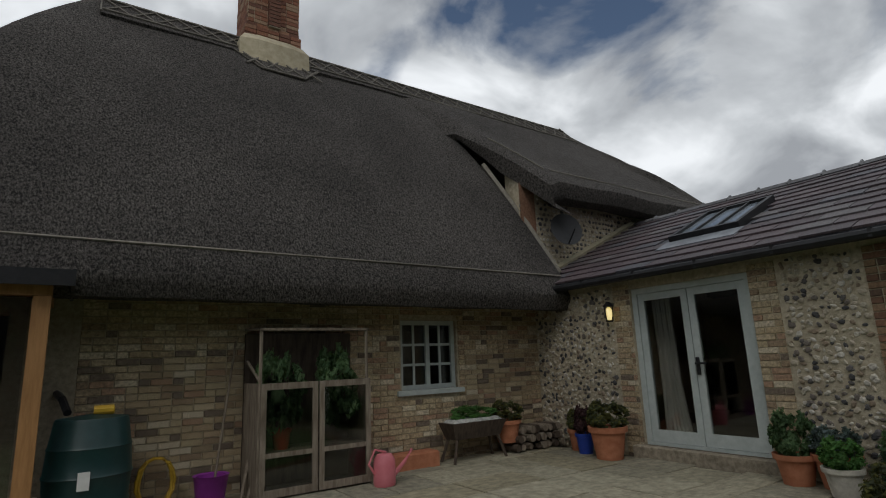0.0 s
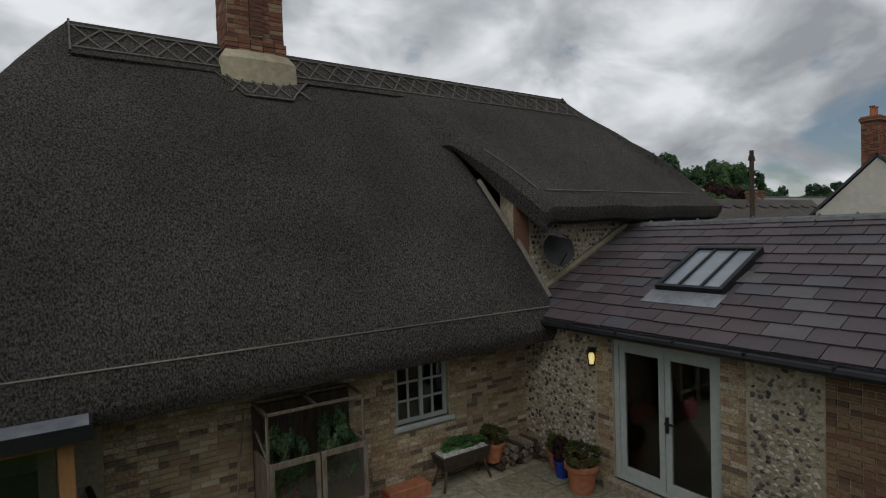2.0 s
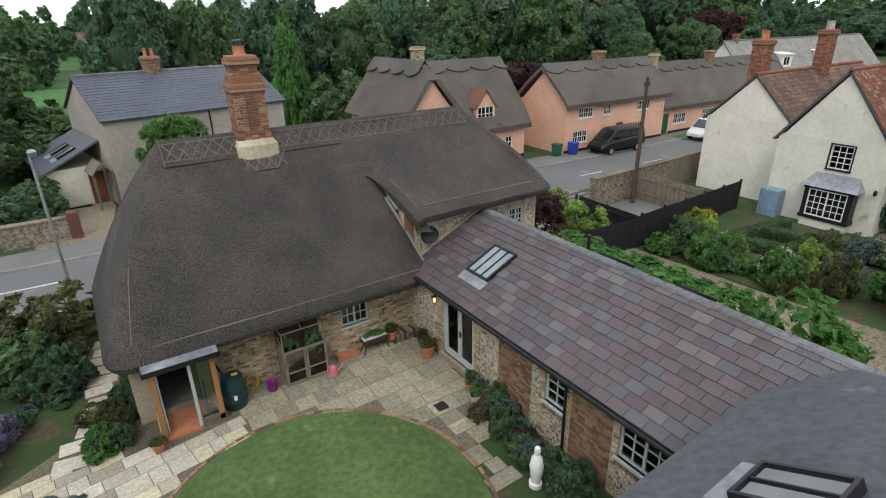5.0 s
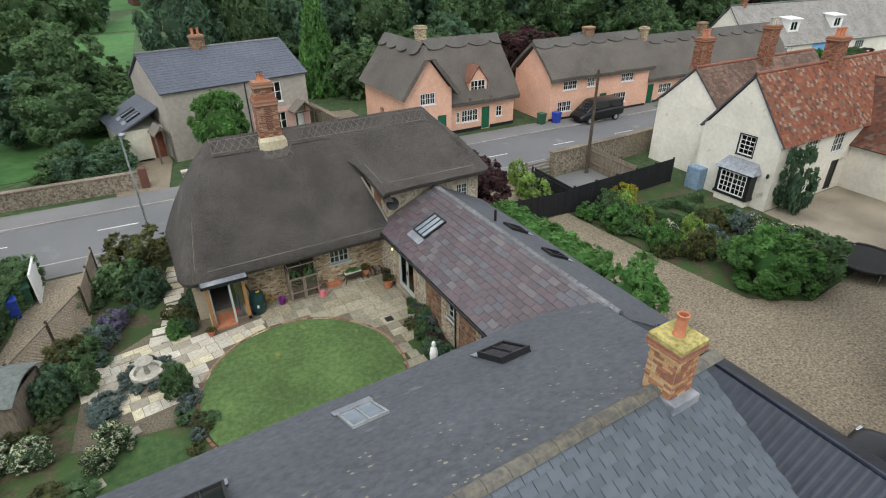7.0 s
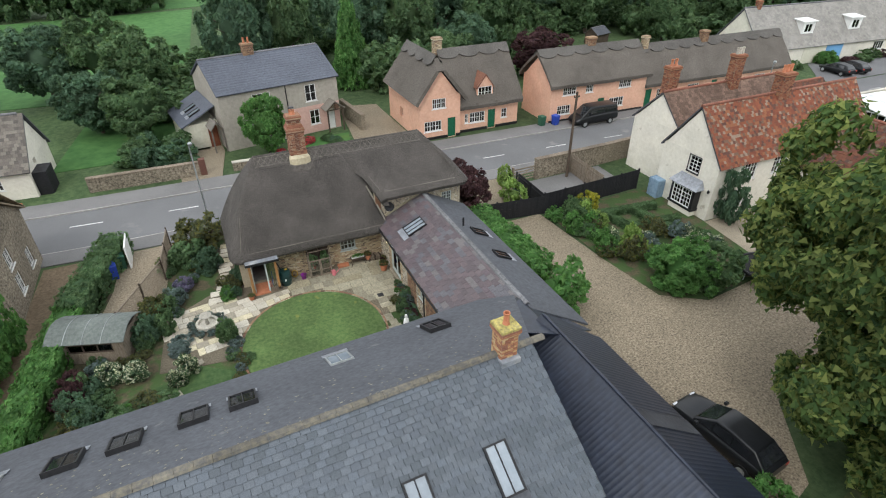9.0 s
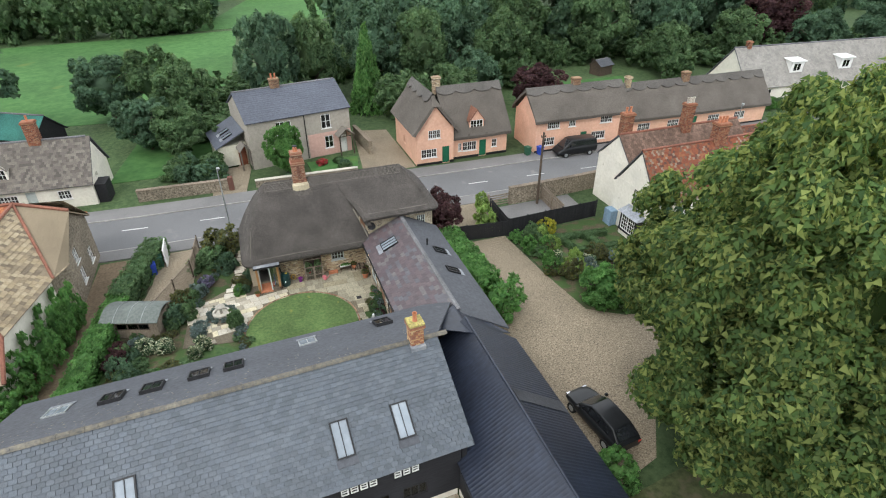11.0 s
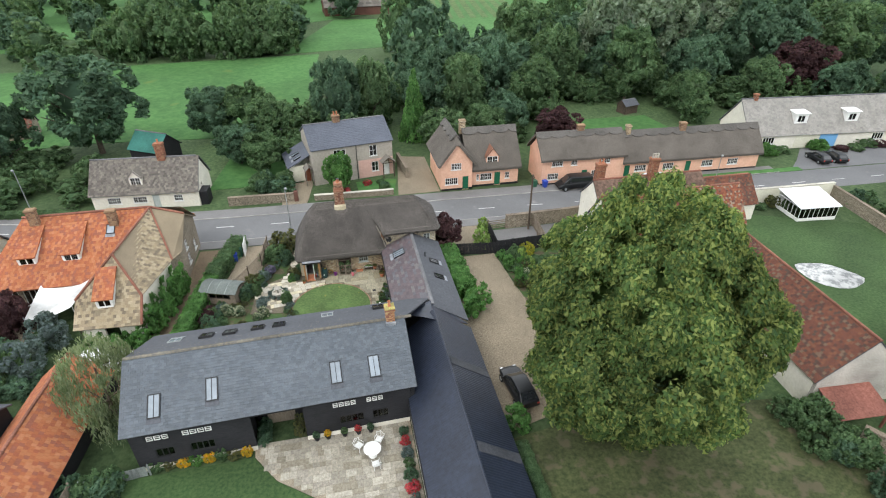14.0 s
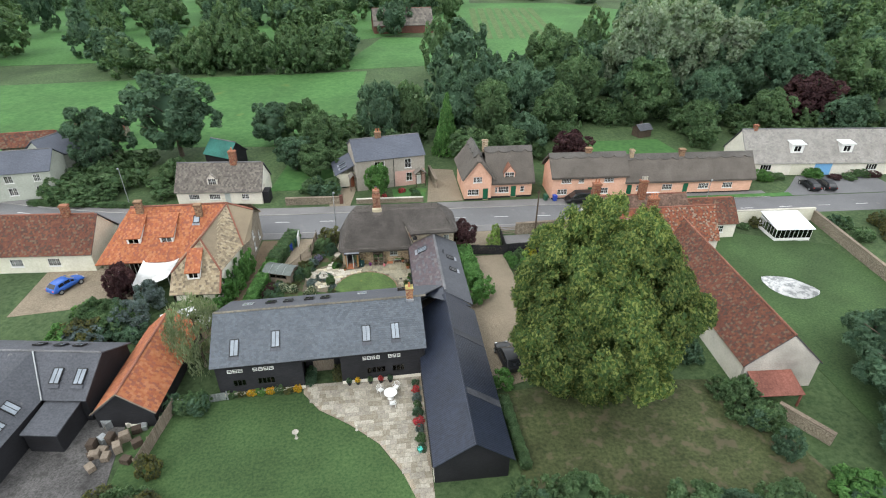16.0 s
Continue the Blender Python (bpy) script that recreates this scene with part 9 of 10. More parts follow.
street_lamp(-10.25, 8.75, 6.2)
street_lamp(-42.6, 20.6, 6.2, 180)
street_lamp(45.6, 9.0, 5.5)
pl = thing("utility_pole", pose(17.8, 4.8, 0), "tall brown wooden utility pole", "utility pole")
part("pole", Shape().tube([(0, 0, 0), (0, 0, 7.2)], 0.13, 10, 0.09), WOOD_DARK, pl, smooth=True)
part("insulator", Shape().box(-0.25, -0.04, 6.75, 0.25, 0.04, 6.83).lathe([(0.03, 0), (0.05, 0.08), (0.02, 0.12)], 8, (0.2, 0, 6.83)).lathe([(0.03, 0), (0.05, 0.08), (0.02, 0.12)], 8, (-0.2, 0, 6.83)), WOOD_DARK, pl)


# ---- vehicles ----
def car(x, y, turn, paint, label, length=4.4, width=1.78, height=1.45, van=False, name="car", group="parked cars"):
    """A car pointing along its x axis: lofted body, cabin with panes, wheels, lamps."""
    c = thing(name, pose(x, y, 0.03, 0, 0, turn), label, "van" if van else "car", group)
    L, W, H = length, width / 2, height
    if van:
        prof = [(-L / 2, 0.45, 0.95, H * 0.62, 0.9), (-L / 2 + 0.08, 0.3, 0.95, H * 0.66, 1.0), (L * 0.22, 0.28, 0.95, H * 0.6, 1.0), (L * 0.36, 0.28, 0.94, H * 0.56, 1.0), (L / 2 - 0.25, 0.3, 0.9, H * 0.46, 0.95), (L / 2, 0.4, 0.8, H * 0.36, 0.8)]
        cab = [(-L / 2 + 0.05, H * 0.62, 0.9), (-L / 2 + 0.18, H * 0.98, 0.8), (L * 0.08, H, 0.8), (L * 0.18, H * 0.97, 0.78), (L * 0.38, H * 0.55, 0.86)]
    else:
        prof = [(-L / 2, 0.45, 0.9, H * 0.6, 0.82), (-L / 2 + 0.15, 0.3, 0.95, H * 0.66, 0.95), (-L * 0.2, 0.26, 0.95, H * 0.64, 1.0), (L * 0.16, 0.26, 0.95, H * 0.62, 1.0), (L * 0.36, 0.28, 0.92, H * 0.55, 0.97), (L / 2 - 0.1, 0.32, 0.85, H * 0.45, 0.85), (L / 2, 0.4, 0.7, H * 0.38, 0.72)]
        cab = [(-L * 0.47, H * 0.63, 0.84), (-L * 0.33, H * 0.94, 0.7), (-L * 0.1, H, 0.7), (L * 0.05, H * 0.97, 0.7), (L * 0.25, H * 0.6, 0.84)]
    v, f = [], []
    for px, z0, k, z1, wk in prof:
        w = W * wk
        v += [(px, -w * 0.9, z0), (px, -w, z0 + 0.15), (px, -w, z1 - 0.18), (px, -w * 0.92, z1 - 0.04), (px, -w * 0.6, z1), (px, w * 0.6, z1), (px, w * 0.92, z1 - 0.04), (px, w, z1 - 0.18), (px, w, z0 + 0.15), (px, w * 0.9, z0)]
    for i in range(len(prof) - 1):
        for k in range(10):
            j = (k + 1) % 10
            f.append((i * 10 + k, i * 10 + j, (i + 1) * 10 + j, (i + 1) * 10 + k))
    f += [tuple(range(10)), tuple(reversed(range((len(prof) - 1) * 10, len(prof) * 10)))]
    body = part("body", Shape().add(v, [tuple(reversed(q)) for q in f]), paint, c, smooth=True)
    soft_body = body.modifiers.new("soft_edges", "SUBSURF")
    soft_body.levels = soft_body.render_levels = 1
    v, f = [], []
    for px, z1, wk in cab:
        w = W * wk
        zb = H * 0.5
        v += [(px, -W * 0.9, zb), (px, -w, z1 - 0.05), (px, -w * 0.9, z1), (px, w * 0.9, z1), (px, w, z1 - 0.05), (px, W * 0.9, zb)]
    for i in range(len(cab) - 1):
        for k in range(5):
            f.append((i * 6 + k, (i + 1) * 6 + k, (i + 1) * 6 + k + 1, i * 6 + k + 1))
    f += [tuple(range(6)), tuple(reversed(range((len(cab) - 1) * 6, len(cab) * 6)))]
    cabin = part("cabin", Shape().add(v, f), paint, c, smooth=True)
    soft_cabin = cabin.modifiers.new("soft_edges", "BEVEL")
    soft_cabin.width, soft_cabin.segments = 0.06, 2

    def side(px, k, sy):
        """A point k of the way up the cabin's side."""
        i = next(j for j in range(len(cab) - 1) if px <= cab[j + 1][0] + 1e-6)
        q = (px - cab[i][0]) / (cab[i + 1][0] - cab[i][0])
        z1, w = (cab[i][j] + (cab[i + 1][j] - cab[i][j]) * q for j in (1, 2))
        zb = H * 0.5
        return (px, sy * (W * 0.9 + (W * w - W * 0.9) * k + 0.014), zb + (z1 - 0.05 - zb) * k)

    xs = (cab[1][0] + 0.05, cab[1][0] + (cab[3][0] - cab[1][0]) * 0.5, cab[3][0] + 0.02, cab[4][0] - (cab[4][0] - cab[3][0]) * 0.4)
    for sy in (-1, 1):
        for i in range(0 if not van or paint is CAR_BLACK else 1, 3):
            p, q = xs[i] + 0.04, xs[i + 1] - 0.04
            m_ = (p + q) / 2
            ring = [side(p, 0.36, sy), side(m_, 0.36, sy), side(q, 0.36, sy), side(q, 0.88, sy), side(m_, 0.88, sy), side(p, 0.88, sy)]
            part("side_window", Shape().add(ring, [(0, 1, 4, 5), (1, 2, 3, 4)]), CAR_GLASS, cabin)
    for name_, lo, hi in (("windscreen", cab[4], cab[3]), ("rear_window", cab[0], cab[1])):
        d = (Vector((hi[0], 0, hi[1])) - Vector((lo[0], 0, lo[1])))
        n_ = Vector((d.z, 0, -d.x)).normalized() * 0.016
        if n_.z < 0:
            n_ = -n_
        pts = []
        for k in (0.12, 0.9):
            w = W * 0.9 * (lo[2] + (hi[2] - lo[2]) * k) - 0.05
            for sy in (-1, 1):
                pts.append((lo[0] + d.x * k + n_.x, sy * w, lo[1] + d.z * k + n_.z))
        part(name_, Shape().add(pts, [(0, 1, 3, 2)]), CAR_GLASS, cabin)
    for sx in (-L * 0.31, L * 0.31):
        for sy in (-1, 1):
            y0, y1 = sorted((sy * (W - 0.2), sy * (W + 0.01)))
            wh = part("wheel", Shape().tube([(sx, y0, 0.32), (sx, y1, 0.32)], 0.32, 18), RUBBER, c)
            part("rim", Shape().tube([(sx, sy * W, 0.32), (sx, sy * (W + 0.016), 0.32)], 0.2, 12), METAL_GREY, wh)
    for sy in (-1, 1):
        part("headlight", Shape().cbox(L / 2 - 0.16, sy * W * 0.62 - 0.15, 0.55, L / 2 - 0.02, sy * W * 0.62 + 0.15, 0.66, 0.02), CHROME, c)
        part("tail_light", Shape().cbox(-L / 2 - 0.01, sy * W * 0.7 - 0.1, 0.7, -L / 2 + 0.06, sy * W * 0.7 + 0.1, 0.86, 0.01), PLAIN_RED, c)
        part("mirror", Shape().cbox(L * 0.17, sy * (W + 0.08) - 0.08, H * 0.62, L * 0.2, sy * (W + 0.08) + 0.08, H * 0.72, 0.02), paint, c)
    return c


car(8.25, -20.1, 96, CAR_BLACK, "black hatchback parked on the gravel drive", 4.5, 1.85, 1.55)
car(27.9, 14.6, 178.5, CAR_BLACK, "black passenger van parked at the roadside", 5.0, 1.95, 1.95, van=True, name="van", group="parked vans")
car(38.3, 12.9, 178.5, CAR_WHITE, "small white van parked at the roadside", 4.4, 1.8, 1.85, van=True, name="van", group="parked vans")
car(46.8, 9.7, 178, CAR_RED, "red hatchback parked at the roadside", 4.0)
car(68.9, 16.2, 85, CAR_BLACK, "dark car parked before the bungalow", 4.3)
car(71.8, 16.0, 80, CAR_BLACK, "dark car parked before the bungalow", 4.3)
car(-42.0, -1.6, 60, CAR_BLUE, "bright blue car parked on gravel", 4.0)
car(-25.1, -11.4, 22, CAR_WHITE, "white van parked beside the shed", 5.2, 2.0, 2.4, van=True, name="van", group="parked vans")
car(21.5, 25.5, 95, CAR_BLACK, "dark car parked behind the cottage", 4.2)

# ---- courtyard behind the barn ----
sheet("patio_back", [(-0.7, -36), (-0.7, -21.35), (-12.0, -21.35), (-11.9, -22.4), (-10.3, -24.6), (-7.5, -26.6), (-4.9, -29.0), (-3.1, -32.0), (-1.6, -36)], 0.05, SLAB_JOINT, "grey jointing under the back patio")
inside = [(-0.8, -35.5), (-0.8, -21.4), (-11.8, -21.4), (-11.7, -22.4), (-10.1, -24.5), (-7.3, -26.5), (-4.7, -28.9), (-2.9, -31.9), (-1.6, -35.5)]


SLAB_ISLAND = many("back_patio_slab", [(0.30, 0.275, 0.22), (0.26, 0.24, 0.195), (0.34, 0.31, 0.25), (0.24, 0.215, 0.165), (0.37, 0.34, 0.28), (0.29, 0.265, 0.22)], scale=7, grain=0.25, rough=0.9)
bs, rp_ = Shape(), random.Random(12)
y = -35.8
while y < -21.4:
    hgt = rp_.choice((0.4, 0.5, 0.6))
    x = -12.0
    while x < -0.8:
        w = rp_.choice((0.4, 0.5, 0.6, 0.75))
        if in_poly(x + w / 2, y + hgt / 2, inside):
            bs.cbox(x + 0.01, y + 0.01, 0.03, min(x + w - 0.01, -0.72), y + hgt - 0.01, 0.07 + rp_.uniform(0, 0.006), 0.008)
        x += w
    y += hgt
solo("back_patio_paving", bs, SLAB_ISLAND, "buff stone slabs of the back patio", "paving", kind="stuff")
tb = thing("garden_table", pose(-3.75, -23.9, 0.075), "round white garden table", "table")
part("tabletop", Shape().lathe([(0.6, 0.7), (0.62, 0.71), (0.62, 0.74), (0.02, 0.745)], 28), PAINT_WHITE, tb, smooth=True)
part("pedestal", Shape().lathe([(0.3, 0), (0.28, 0.03), (0.05, 0.1), (0.04, 0.65), (0.15, 0.7)], 14), PAINT_WHITE, tb, smooth=True)


def chair(x, y, turn, seat_mat, label):
    c = thing("garden_chair", pose(x, y, 0.075, 0, 0, turn), label, "chair", "chairs round the garden table")
    part("seat", Shape().cbox(-0.24, -0.24, 0.4, 0.24, 0.24, 0.47, 0.03), seat_mat, c)
    part("backrest", Shape().tube([(-0.26, 0.22, 0.45), (-0.3, 0.3, 0.75), (0, 0.36, 0.9), (0.3, 0.3, 0.75), (0.26, 0.22, 0.45)], 0.025, 6).tube([(-0.12, 0.23, 0.45), (-0.12, 0.34, 0.86)], 0.014, 5).tube([(0.12, 0.23, 0.45), (0.12, 0.34, 0.86)], 0.014, 5).tube([(0, 0.23, 0.45), (0, 0.36, 0.88)], 0.014, 5), PAINT_WHITE, c)
    for sx in (-0.2, 0.2):
        for sy in (-0.2, 0.2):
            part("leg", Shape().tube([(sx, sy, 0.42), (sx * 1.15, sy * 1.15, 0)], 0.016, 6), PAINT_WHITE, c)
        part("armrest", Shape().tube([(sx * 1.3, 0.25, 0.65), (sx * 1.35, -0.2, 0.65), (sx * 1.2, -0.22, 0.42)], 0.018, 6), PAINT_WHITE, c)


chair(-4.65, -23.2, 45, CLOTH_WHITE, "white metal garden chair")
chair(-3.2, -22.95, -30, CLOTH_WHITE, "white metal garden chair")
chair(-3.6, -24.95, 190, CLOTH_WHITE, "white metal garden chair")
for x, mt in ((-7.6, LEAF_DARK), (-6.8, FLOWER_YELLOW), (-5.6, LEAF_MID), (-4.6, FLOWER_RED), (-3.7, LEAF_DARK)):
    pot(x, -21.75, 0.22, 0.35, PAINT_BLACK, "dark pot with a leafy plant on the patio", mt, 0.5, z=0.075)
for k in range(9):
    bush(-1.35, -22.4 - k * 0.95, rb.uniform(0.5, 0.9), rb.uniform(0.4, 0.6), [LEAF_DARK, FLOWER_RED, LEAF_GREY, LEAF_MID][k % 4], "bush_b", "leafy plant along the white wall", "plant", "plants along the white wall", "potted_plant", z=0.05)
for k in range(8):
    bush(-18.4 + k * 0.85, -21.95, rb.uniform(0.6, 1.0), rb.uniform(0.45, 0.65), [LEAF_MID, LEAF_OLIVE, FLOWER_YELLOW, LEAF_BRIGHT, FLOWER_YELLOW][k % 5], "bush_b", "flowering plant against the white plinth", "plant", "bed along the barn", "bedding_plant")
for k in range(5):
    bush(-11.3 + (k % 2) * 2.6, -21.2 + k * 0.3, rb.uniform(0.8, 1.6), 0.55, [LEAF_DARK, LEAF_OLIVE][k % 2], "bush_a", "dark leafy plant in the barn entry", "plant", "plants in the barn entry", "potted_plant")
solo("turquoise_bucket", Shape().lathe([(0.16, 0), (0.22, 0.35), (0.23, 0.36), (0.19, 0.35)], 16, (-1.5, -30.2, 0.075)), TURQUOISE, "turquoise plastic bucket on the patio", "bucket", smooth=True)
bb = Shape().lathe([(0.16, 0), (0.12, 0.08), (0.07, 0.2), (0.07, 0.6), (0.12, 0.68), (0.28, 0.76), (0.28, 0.79), (0.05, 0.75)], 16)
solo("bird_bath", bb, STONE_PALE, "pale stone bird bath on the lawn", "bird bath", m=pose(-12.0, -27.6, 0.045), smooth=True)
solo("sundial", Shape().lathe([(0.14, 0), (0.09, 0.06), (0.06, 0.5), (0.12, 0.55), (0.12, 0.58)], 14), STONE_PALE, "pale stone sundial on the lawn edge", "sundial", m=pose(-6.85, -27.3, 0.045), smooth=True)

# ---- other gardens ----
bed(-26, -35, -21, -29.5, 8, (1.2, 2.6), (1.0, 1.8), [LEAF_MID, LEAF_OLIVE], "leafy shrub at the lawn edge", "shrubs at the lawn edge west")
bed(-25.5, -23.5, -18.5, -22.8, 9, (1.0, 2.0), (0.8, 1.2), [LEAF_DARK, LEAF_MID], "leafy shrub beside the barn", "shrubs beside the barn")
bed(-38, -17, -30, -8, 14, (1.6, 3.6), (1.4, 2.4), [LEAF_DARK, LEAF_MID, LEAF_GREY, LEAF_BRIGHT], "dense garden shrub by the flint house", "shrubs by the flint house")
bush(-34.6, -3.6, 4.2, 2.2, LEAF_PURPLE, "bush_a", "large dark purple-leaved shrub", "shrub")
bush(-30.6, -6.6, 3.4, 1.8, LEAF_GREY, "bush_b", "rounded grey-green shrub by the flint house", "shrub")
bush(-35.6, -12.6, 3.0, 2.7, LEAF_OLIVE, "bush_a", "broad olive-yellow shrub behind the dark barn", "shrub")
bush(-31.2, -10.6, 3.6, 2.0, LEAF_GREY, "bush_b", "tall grey-green shrub behind the dark barn", "shrub")
for x, y, h, r in ((-21.5, -4.4, 3.4, 1.2), (-21.0, -2.6, 3.8, 1.1), (-20.6, -0.9, 3.9, 1.0), (-22.0, -6.4, 3.0, 1.2), (-22.4, -8.2, 2.2, 1.1), (-24.2, -8.4, 1.9, 1.0), (-26.4, -8.2, 1.7, 1.1)):
    bush(x, y, h, r, LEAF_BRIGHT, "bush_a", "bright green climber on the flint house", "climber", "climbers on the flint house")
bed(2, -42, 14, -36.8, 13, (3.0, 5.0), (1.6, 2.6), [LEAF_DARK, LEAF_MID], "leafy shrub beyond the outbuilding", "shrubs beyond the outbuilding")
bed(-8, -42, 1, -38.5, 5, (1.4, 2.4), (1.2, 1.8), [LEAF_MID, LEAF_BRIGHT], "leafy shrub beyond the lawn", "shrubs beyond the lawn")
bed(26.5, -34, 29.5, -20, 9, (1.5, 3.0), (1.1, 1.7), [LEAF_DARK, LEAF_MID], "dark hedge shrub by the white barn", "shrubs by the white barn")
bed(16, -46, 34, -38, 12, (2.0, 4.0), (1.8, 2.8), [LEAF_BRIGHT, LEAF_MID, LEAF_DARK], "leafy shrub beyond the lawn", "shrubs beyond the tree")
for x, y, h, r in ((46, -25, 6.5, 4.5), (43, -30, 7.0, 4.5), (39.5, -36, 7, 4.5), (52, -24, 7, 4.5)):
    tree(x, y, h, r, LEAF_DARK, "tree_b", "dark green garden tree east of the barn", group="trees east of the barn", low=0.05)
bed(60, -2, 75, 3, 12, (1.0, 2.4), (1.0, 1.8), [LEAF_DARK, LEAF_MID, LEAF_OLIVE], "garden shrub beyond the wall", "shrubs beyond the wall")
bed(48.5, 2.0, 58, 4.2, 10, (0.7, 1.6), (0.6, 1.0), [LEAF_MID, LEAF_OLIVE, LEAF_DARK], "border shrub along the pale wall", "shrubs along the pale wall")
bed(62, 19.5, 74, 21, 9, (1.0, 2.0), (0.9, 1.5), [LEAF_MID, LEAF_BRIGHT], "garden shrub before the bungalow", "shrubs before the bungalow")
bed(76, 17.5, 84, 20, 5, (0.8, 1.5), (0.9, 1.4), [LEAF_PURPLE, LEAF_MID], "garden shrub before the bungalow", "shrubs before the bungalow")
bed(-15.8, 19.6, -11.5, 25, 8, (1.6, 3.2), (1.1, 1.8), [LEAF_MID, LEAF_DARK], "leafy shrub behind the flint wall", "shrubs behind the flint wall")
bed(-4.5, 19.2, 2.5, 21.8, 7, (0.6, 1.1), (0.5, 0.8), [LEAF_MID, LEAF_DARK, FLOWER_RED], "low shrub before the grey house", "shrubs before the grey house")
hedge(-37, 19.2, -58, 22.6, 1.0, 0.9, LEAF_MID, "low clipped hedge along the road")
sheet("lawn_grey_house", [(-1.6, 18.6), (3.2, 18.4), (4.0, 22.6), (-1.8, 22.6)], 0.06, FIELD, "small front lawn of the grey house", "lawn")
sheet("verge", strip(36, 64, -0.4 + 3.3, 4.1), 0.105, FIELD, "narrow grass verge before the cottages", "verge")
gh = thing("greenhouse", pose(51.2, -0.2, 0, 0, 0, -4) @ Matrix.Diagonal((0.8, 0.8, 0.92, 1)), "white-roofed glass garden house", "greenhouse")
s = Shape()
for k in range(9):
    s.box(k * 0.8, -0.02, 0.5, k * 0.8 + 0.05, 0.04, 2.0)
for k in range(7):
    s.box(-0.02, k * 0.85, 0.5, 0.04, k * 0.85 + 0.05, 2.0)
s.box(0, -0.03, 0, 6.45, 0.05, 0.5).box(-0.03, 0, 0, 0.05, 5.2, 0.5).box(0, -0.03, 1.95, 6.45, 0.05, 2.05).box(-0.03, 0, 1.95, 0.05, 5.2, 2.05).box(6.4, 0, 0, 6.45, 5.2, 2.0).box(0, 5.15, 0, 6.45, 5.2, 2.6)
part("window_frame", s, PAINT_WHITE, gh)
part("pane", Shape().box(0.05, 0.0, 0.5, 6.4, 0.01, 1.95), GLASS, gh)
part("roof", Shape().slab([(-0.3, -0.3, 2.1), (6.7, -0.3, 2.1), (6.7, 5.4, 2.8), (-0.3, 5.4, 2.8)], 0.08), mat("white_sheet", (0.66, 0.67, 0.68), (0.76, 0.77, 0.78), scale=3, rough=0.5, stretch=(4, 0.3, 1), bump=0.1), gh, "white sheet roof")
cover = Shape()
cp = []
for r in range(6):
    for k in range(18):
        a = k * math.tau / 18
        q = 1 - r / 6
        cp.append((2.6 * q * math.cos(a) * (1 + 0.12 * math.sin(3 * a)), 1.9 * q * math.sin(a), 0.04 + 0.38 * (r / 6) ** 0.5 + 0.06 * math.sin(a * 5 + r)))
cover.add(cp, [(r * 18 + k, r * 18 + (k + 1) % 18, (r + 1) * 18 + (k + 1) % 18, (r + 1) * 18 + k) for r in range(5) for k in range(18)] + [tuple(range(90, 108))])
# Crumpled cover: the shade in its creases is painted by the dark ramp end.
solo("pool_cover", cover, mat("crease_shaded_sheet", (0.22, 0.23, 0.23), (0.5, 0.5, 0.49), scale=1.6, rough=0.7, bump=0.9, depth=0.15, ramp=(0.42, 0.56)), "crumpled white cover lying on the lawn", "cover", m=pose(45.8, -11.2, 0.045, 0, 0, -35) @ Matrix.Diagonal((1.2, 1.2, 0.8, 1)), smooth=True)
sail = thing("shade_sail", pose(-31.0, -2.3, 0), "white canvas shade sail on poles", "shade sail")
sv = []
for i in range(7):
    for j in range(7):
        u, w = i / 6, j / 6
        sv.append((-2.0 + 4.2 * u + 0.3 * (w - 0.5), -2.2 + 4.0 * w, 2.5 - 0.7 * math.sin(math.pi * u) * 0.5 - 0.9 * (1 - w) * (1 - u) + 0.25 * w))
part("canvas", Shape().add(sv, [(i * 7 + j, (i + 1) * 7 + j, (i + 1) * 7 + j + 1, i * 7 + j + 1) for i in range(6) for j in range(6)]), CLOTH_WHITE, sail, smooth=True)
for x, y, h in ((-2.1, -2.2, 1.9), (2.1, -2.2, 2.6)):
    part("pole", Shape().tube([(x, y, 0), (x, y, h)], 0.04, 8), METAL_GREY, sail)
junk = random.Random(44)
for k in range(22):
    solo("stored_crate", Shape().cbox(-0.4, -0.3, 0, 0.4, 0.3, junk.uniform(0.3, 0.9), 0.03), junk.choice((WOOD_GREY, METAL_GREY, WOOD_DARK, STONE_PALE)), "old crate stacked in the yard", "crate", "stored clutter in the yard", m=pose(junk.uniform(-29, -25.2), junk.uniform(-29, -23), 0.045, 0, 0, junk.uniform(0, 180)))
for x, y, h in ((-14, 40, 2.4), (14.5, 36, 2.4), (50.5, 43, 2.2)):
    s_ = thing("small_shed", pose(x, y, 0, 0, 0, 15), "small dark timber garden shed", "shed", "small back-garden sheds")
    shell(s_, 0, 3, 0, 2.4, h - 0.5, WOOD_DARK, gable=h + 0.2)
    pitched(s_, 0, 3, 0, 2.4, h - 0.5, h + 0.3, SLATE_DARK, WOOD_DARK, ov=0.2, wide=0.8, course=0.5)

# ---- paving slabs of the garden ----
patio = bpy.data.objects["patio_bed"]
sl_v = [(0, 0, -1), (1, 0, -1), (1, 1, -1), (0, 1, -1), (0, 0, -0.25), (1, 0, -0.25), (1, 1, -0.25), (0, 1, -0.25), (0.02, 0.02, 0), (0.98, 0.02, 0), (0.98, 0.98, 0), (0.02, 0.98, 0)]
sl_f = [(3, 2, 1, 0), (8, 9, 10, 11)] + [q for i in range(4) for q in ((i, (i + 1) % 4, 4 + (i + 1) % 4, 4 + i), (4 + i, 4 + (i + 1) % 4, 8 + (i + 1) % 4, 8 + i))]
SLAB_A, SLAB_B = Shape().add(sl_v, sl_f).mesh("slab"), Shape().add(sl_v, sl_f).mesh("slab")
rp_ = random.Random(8)


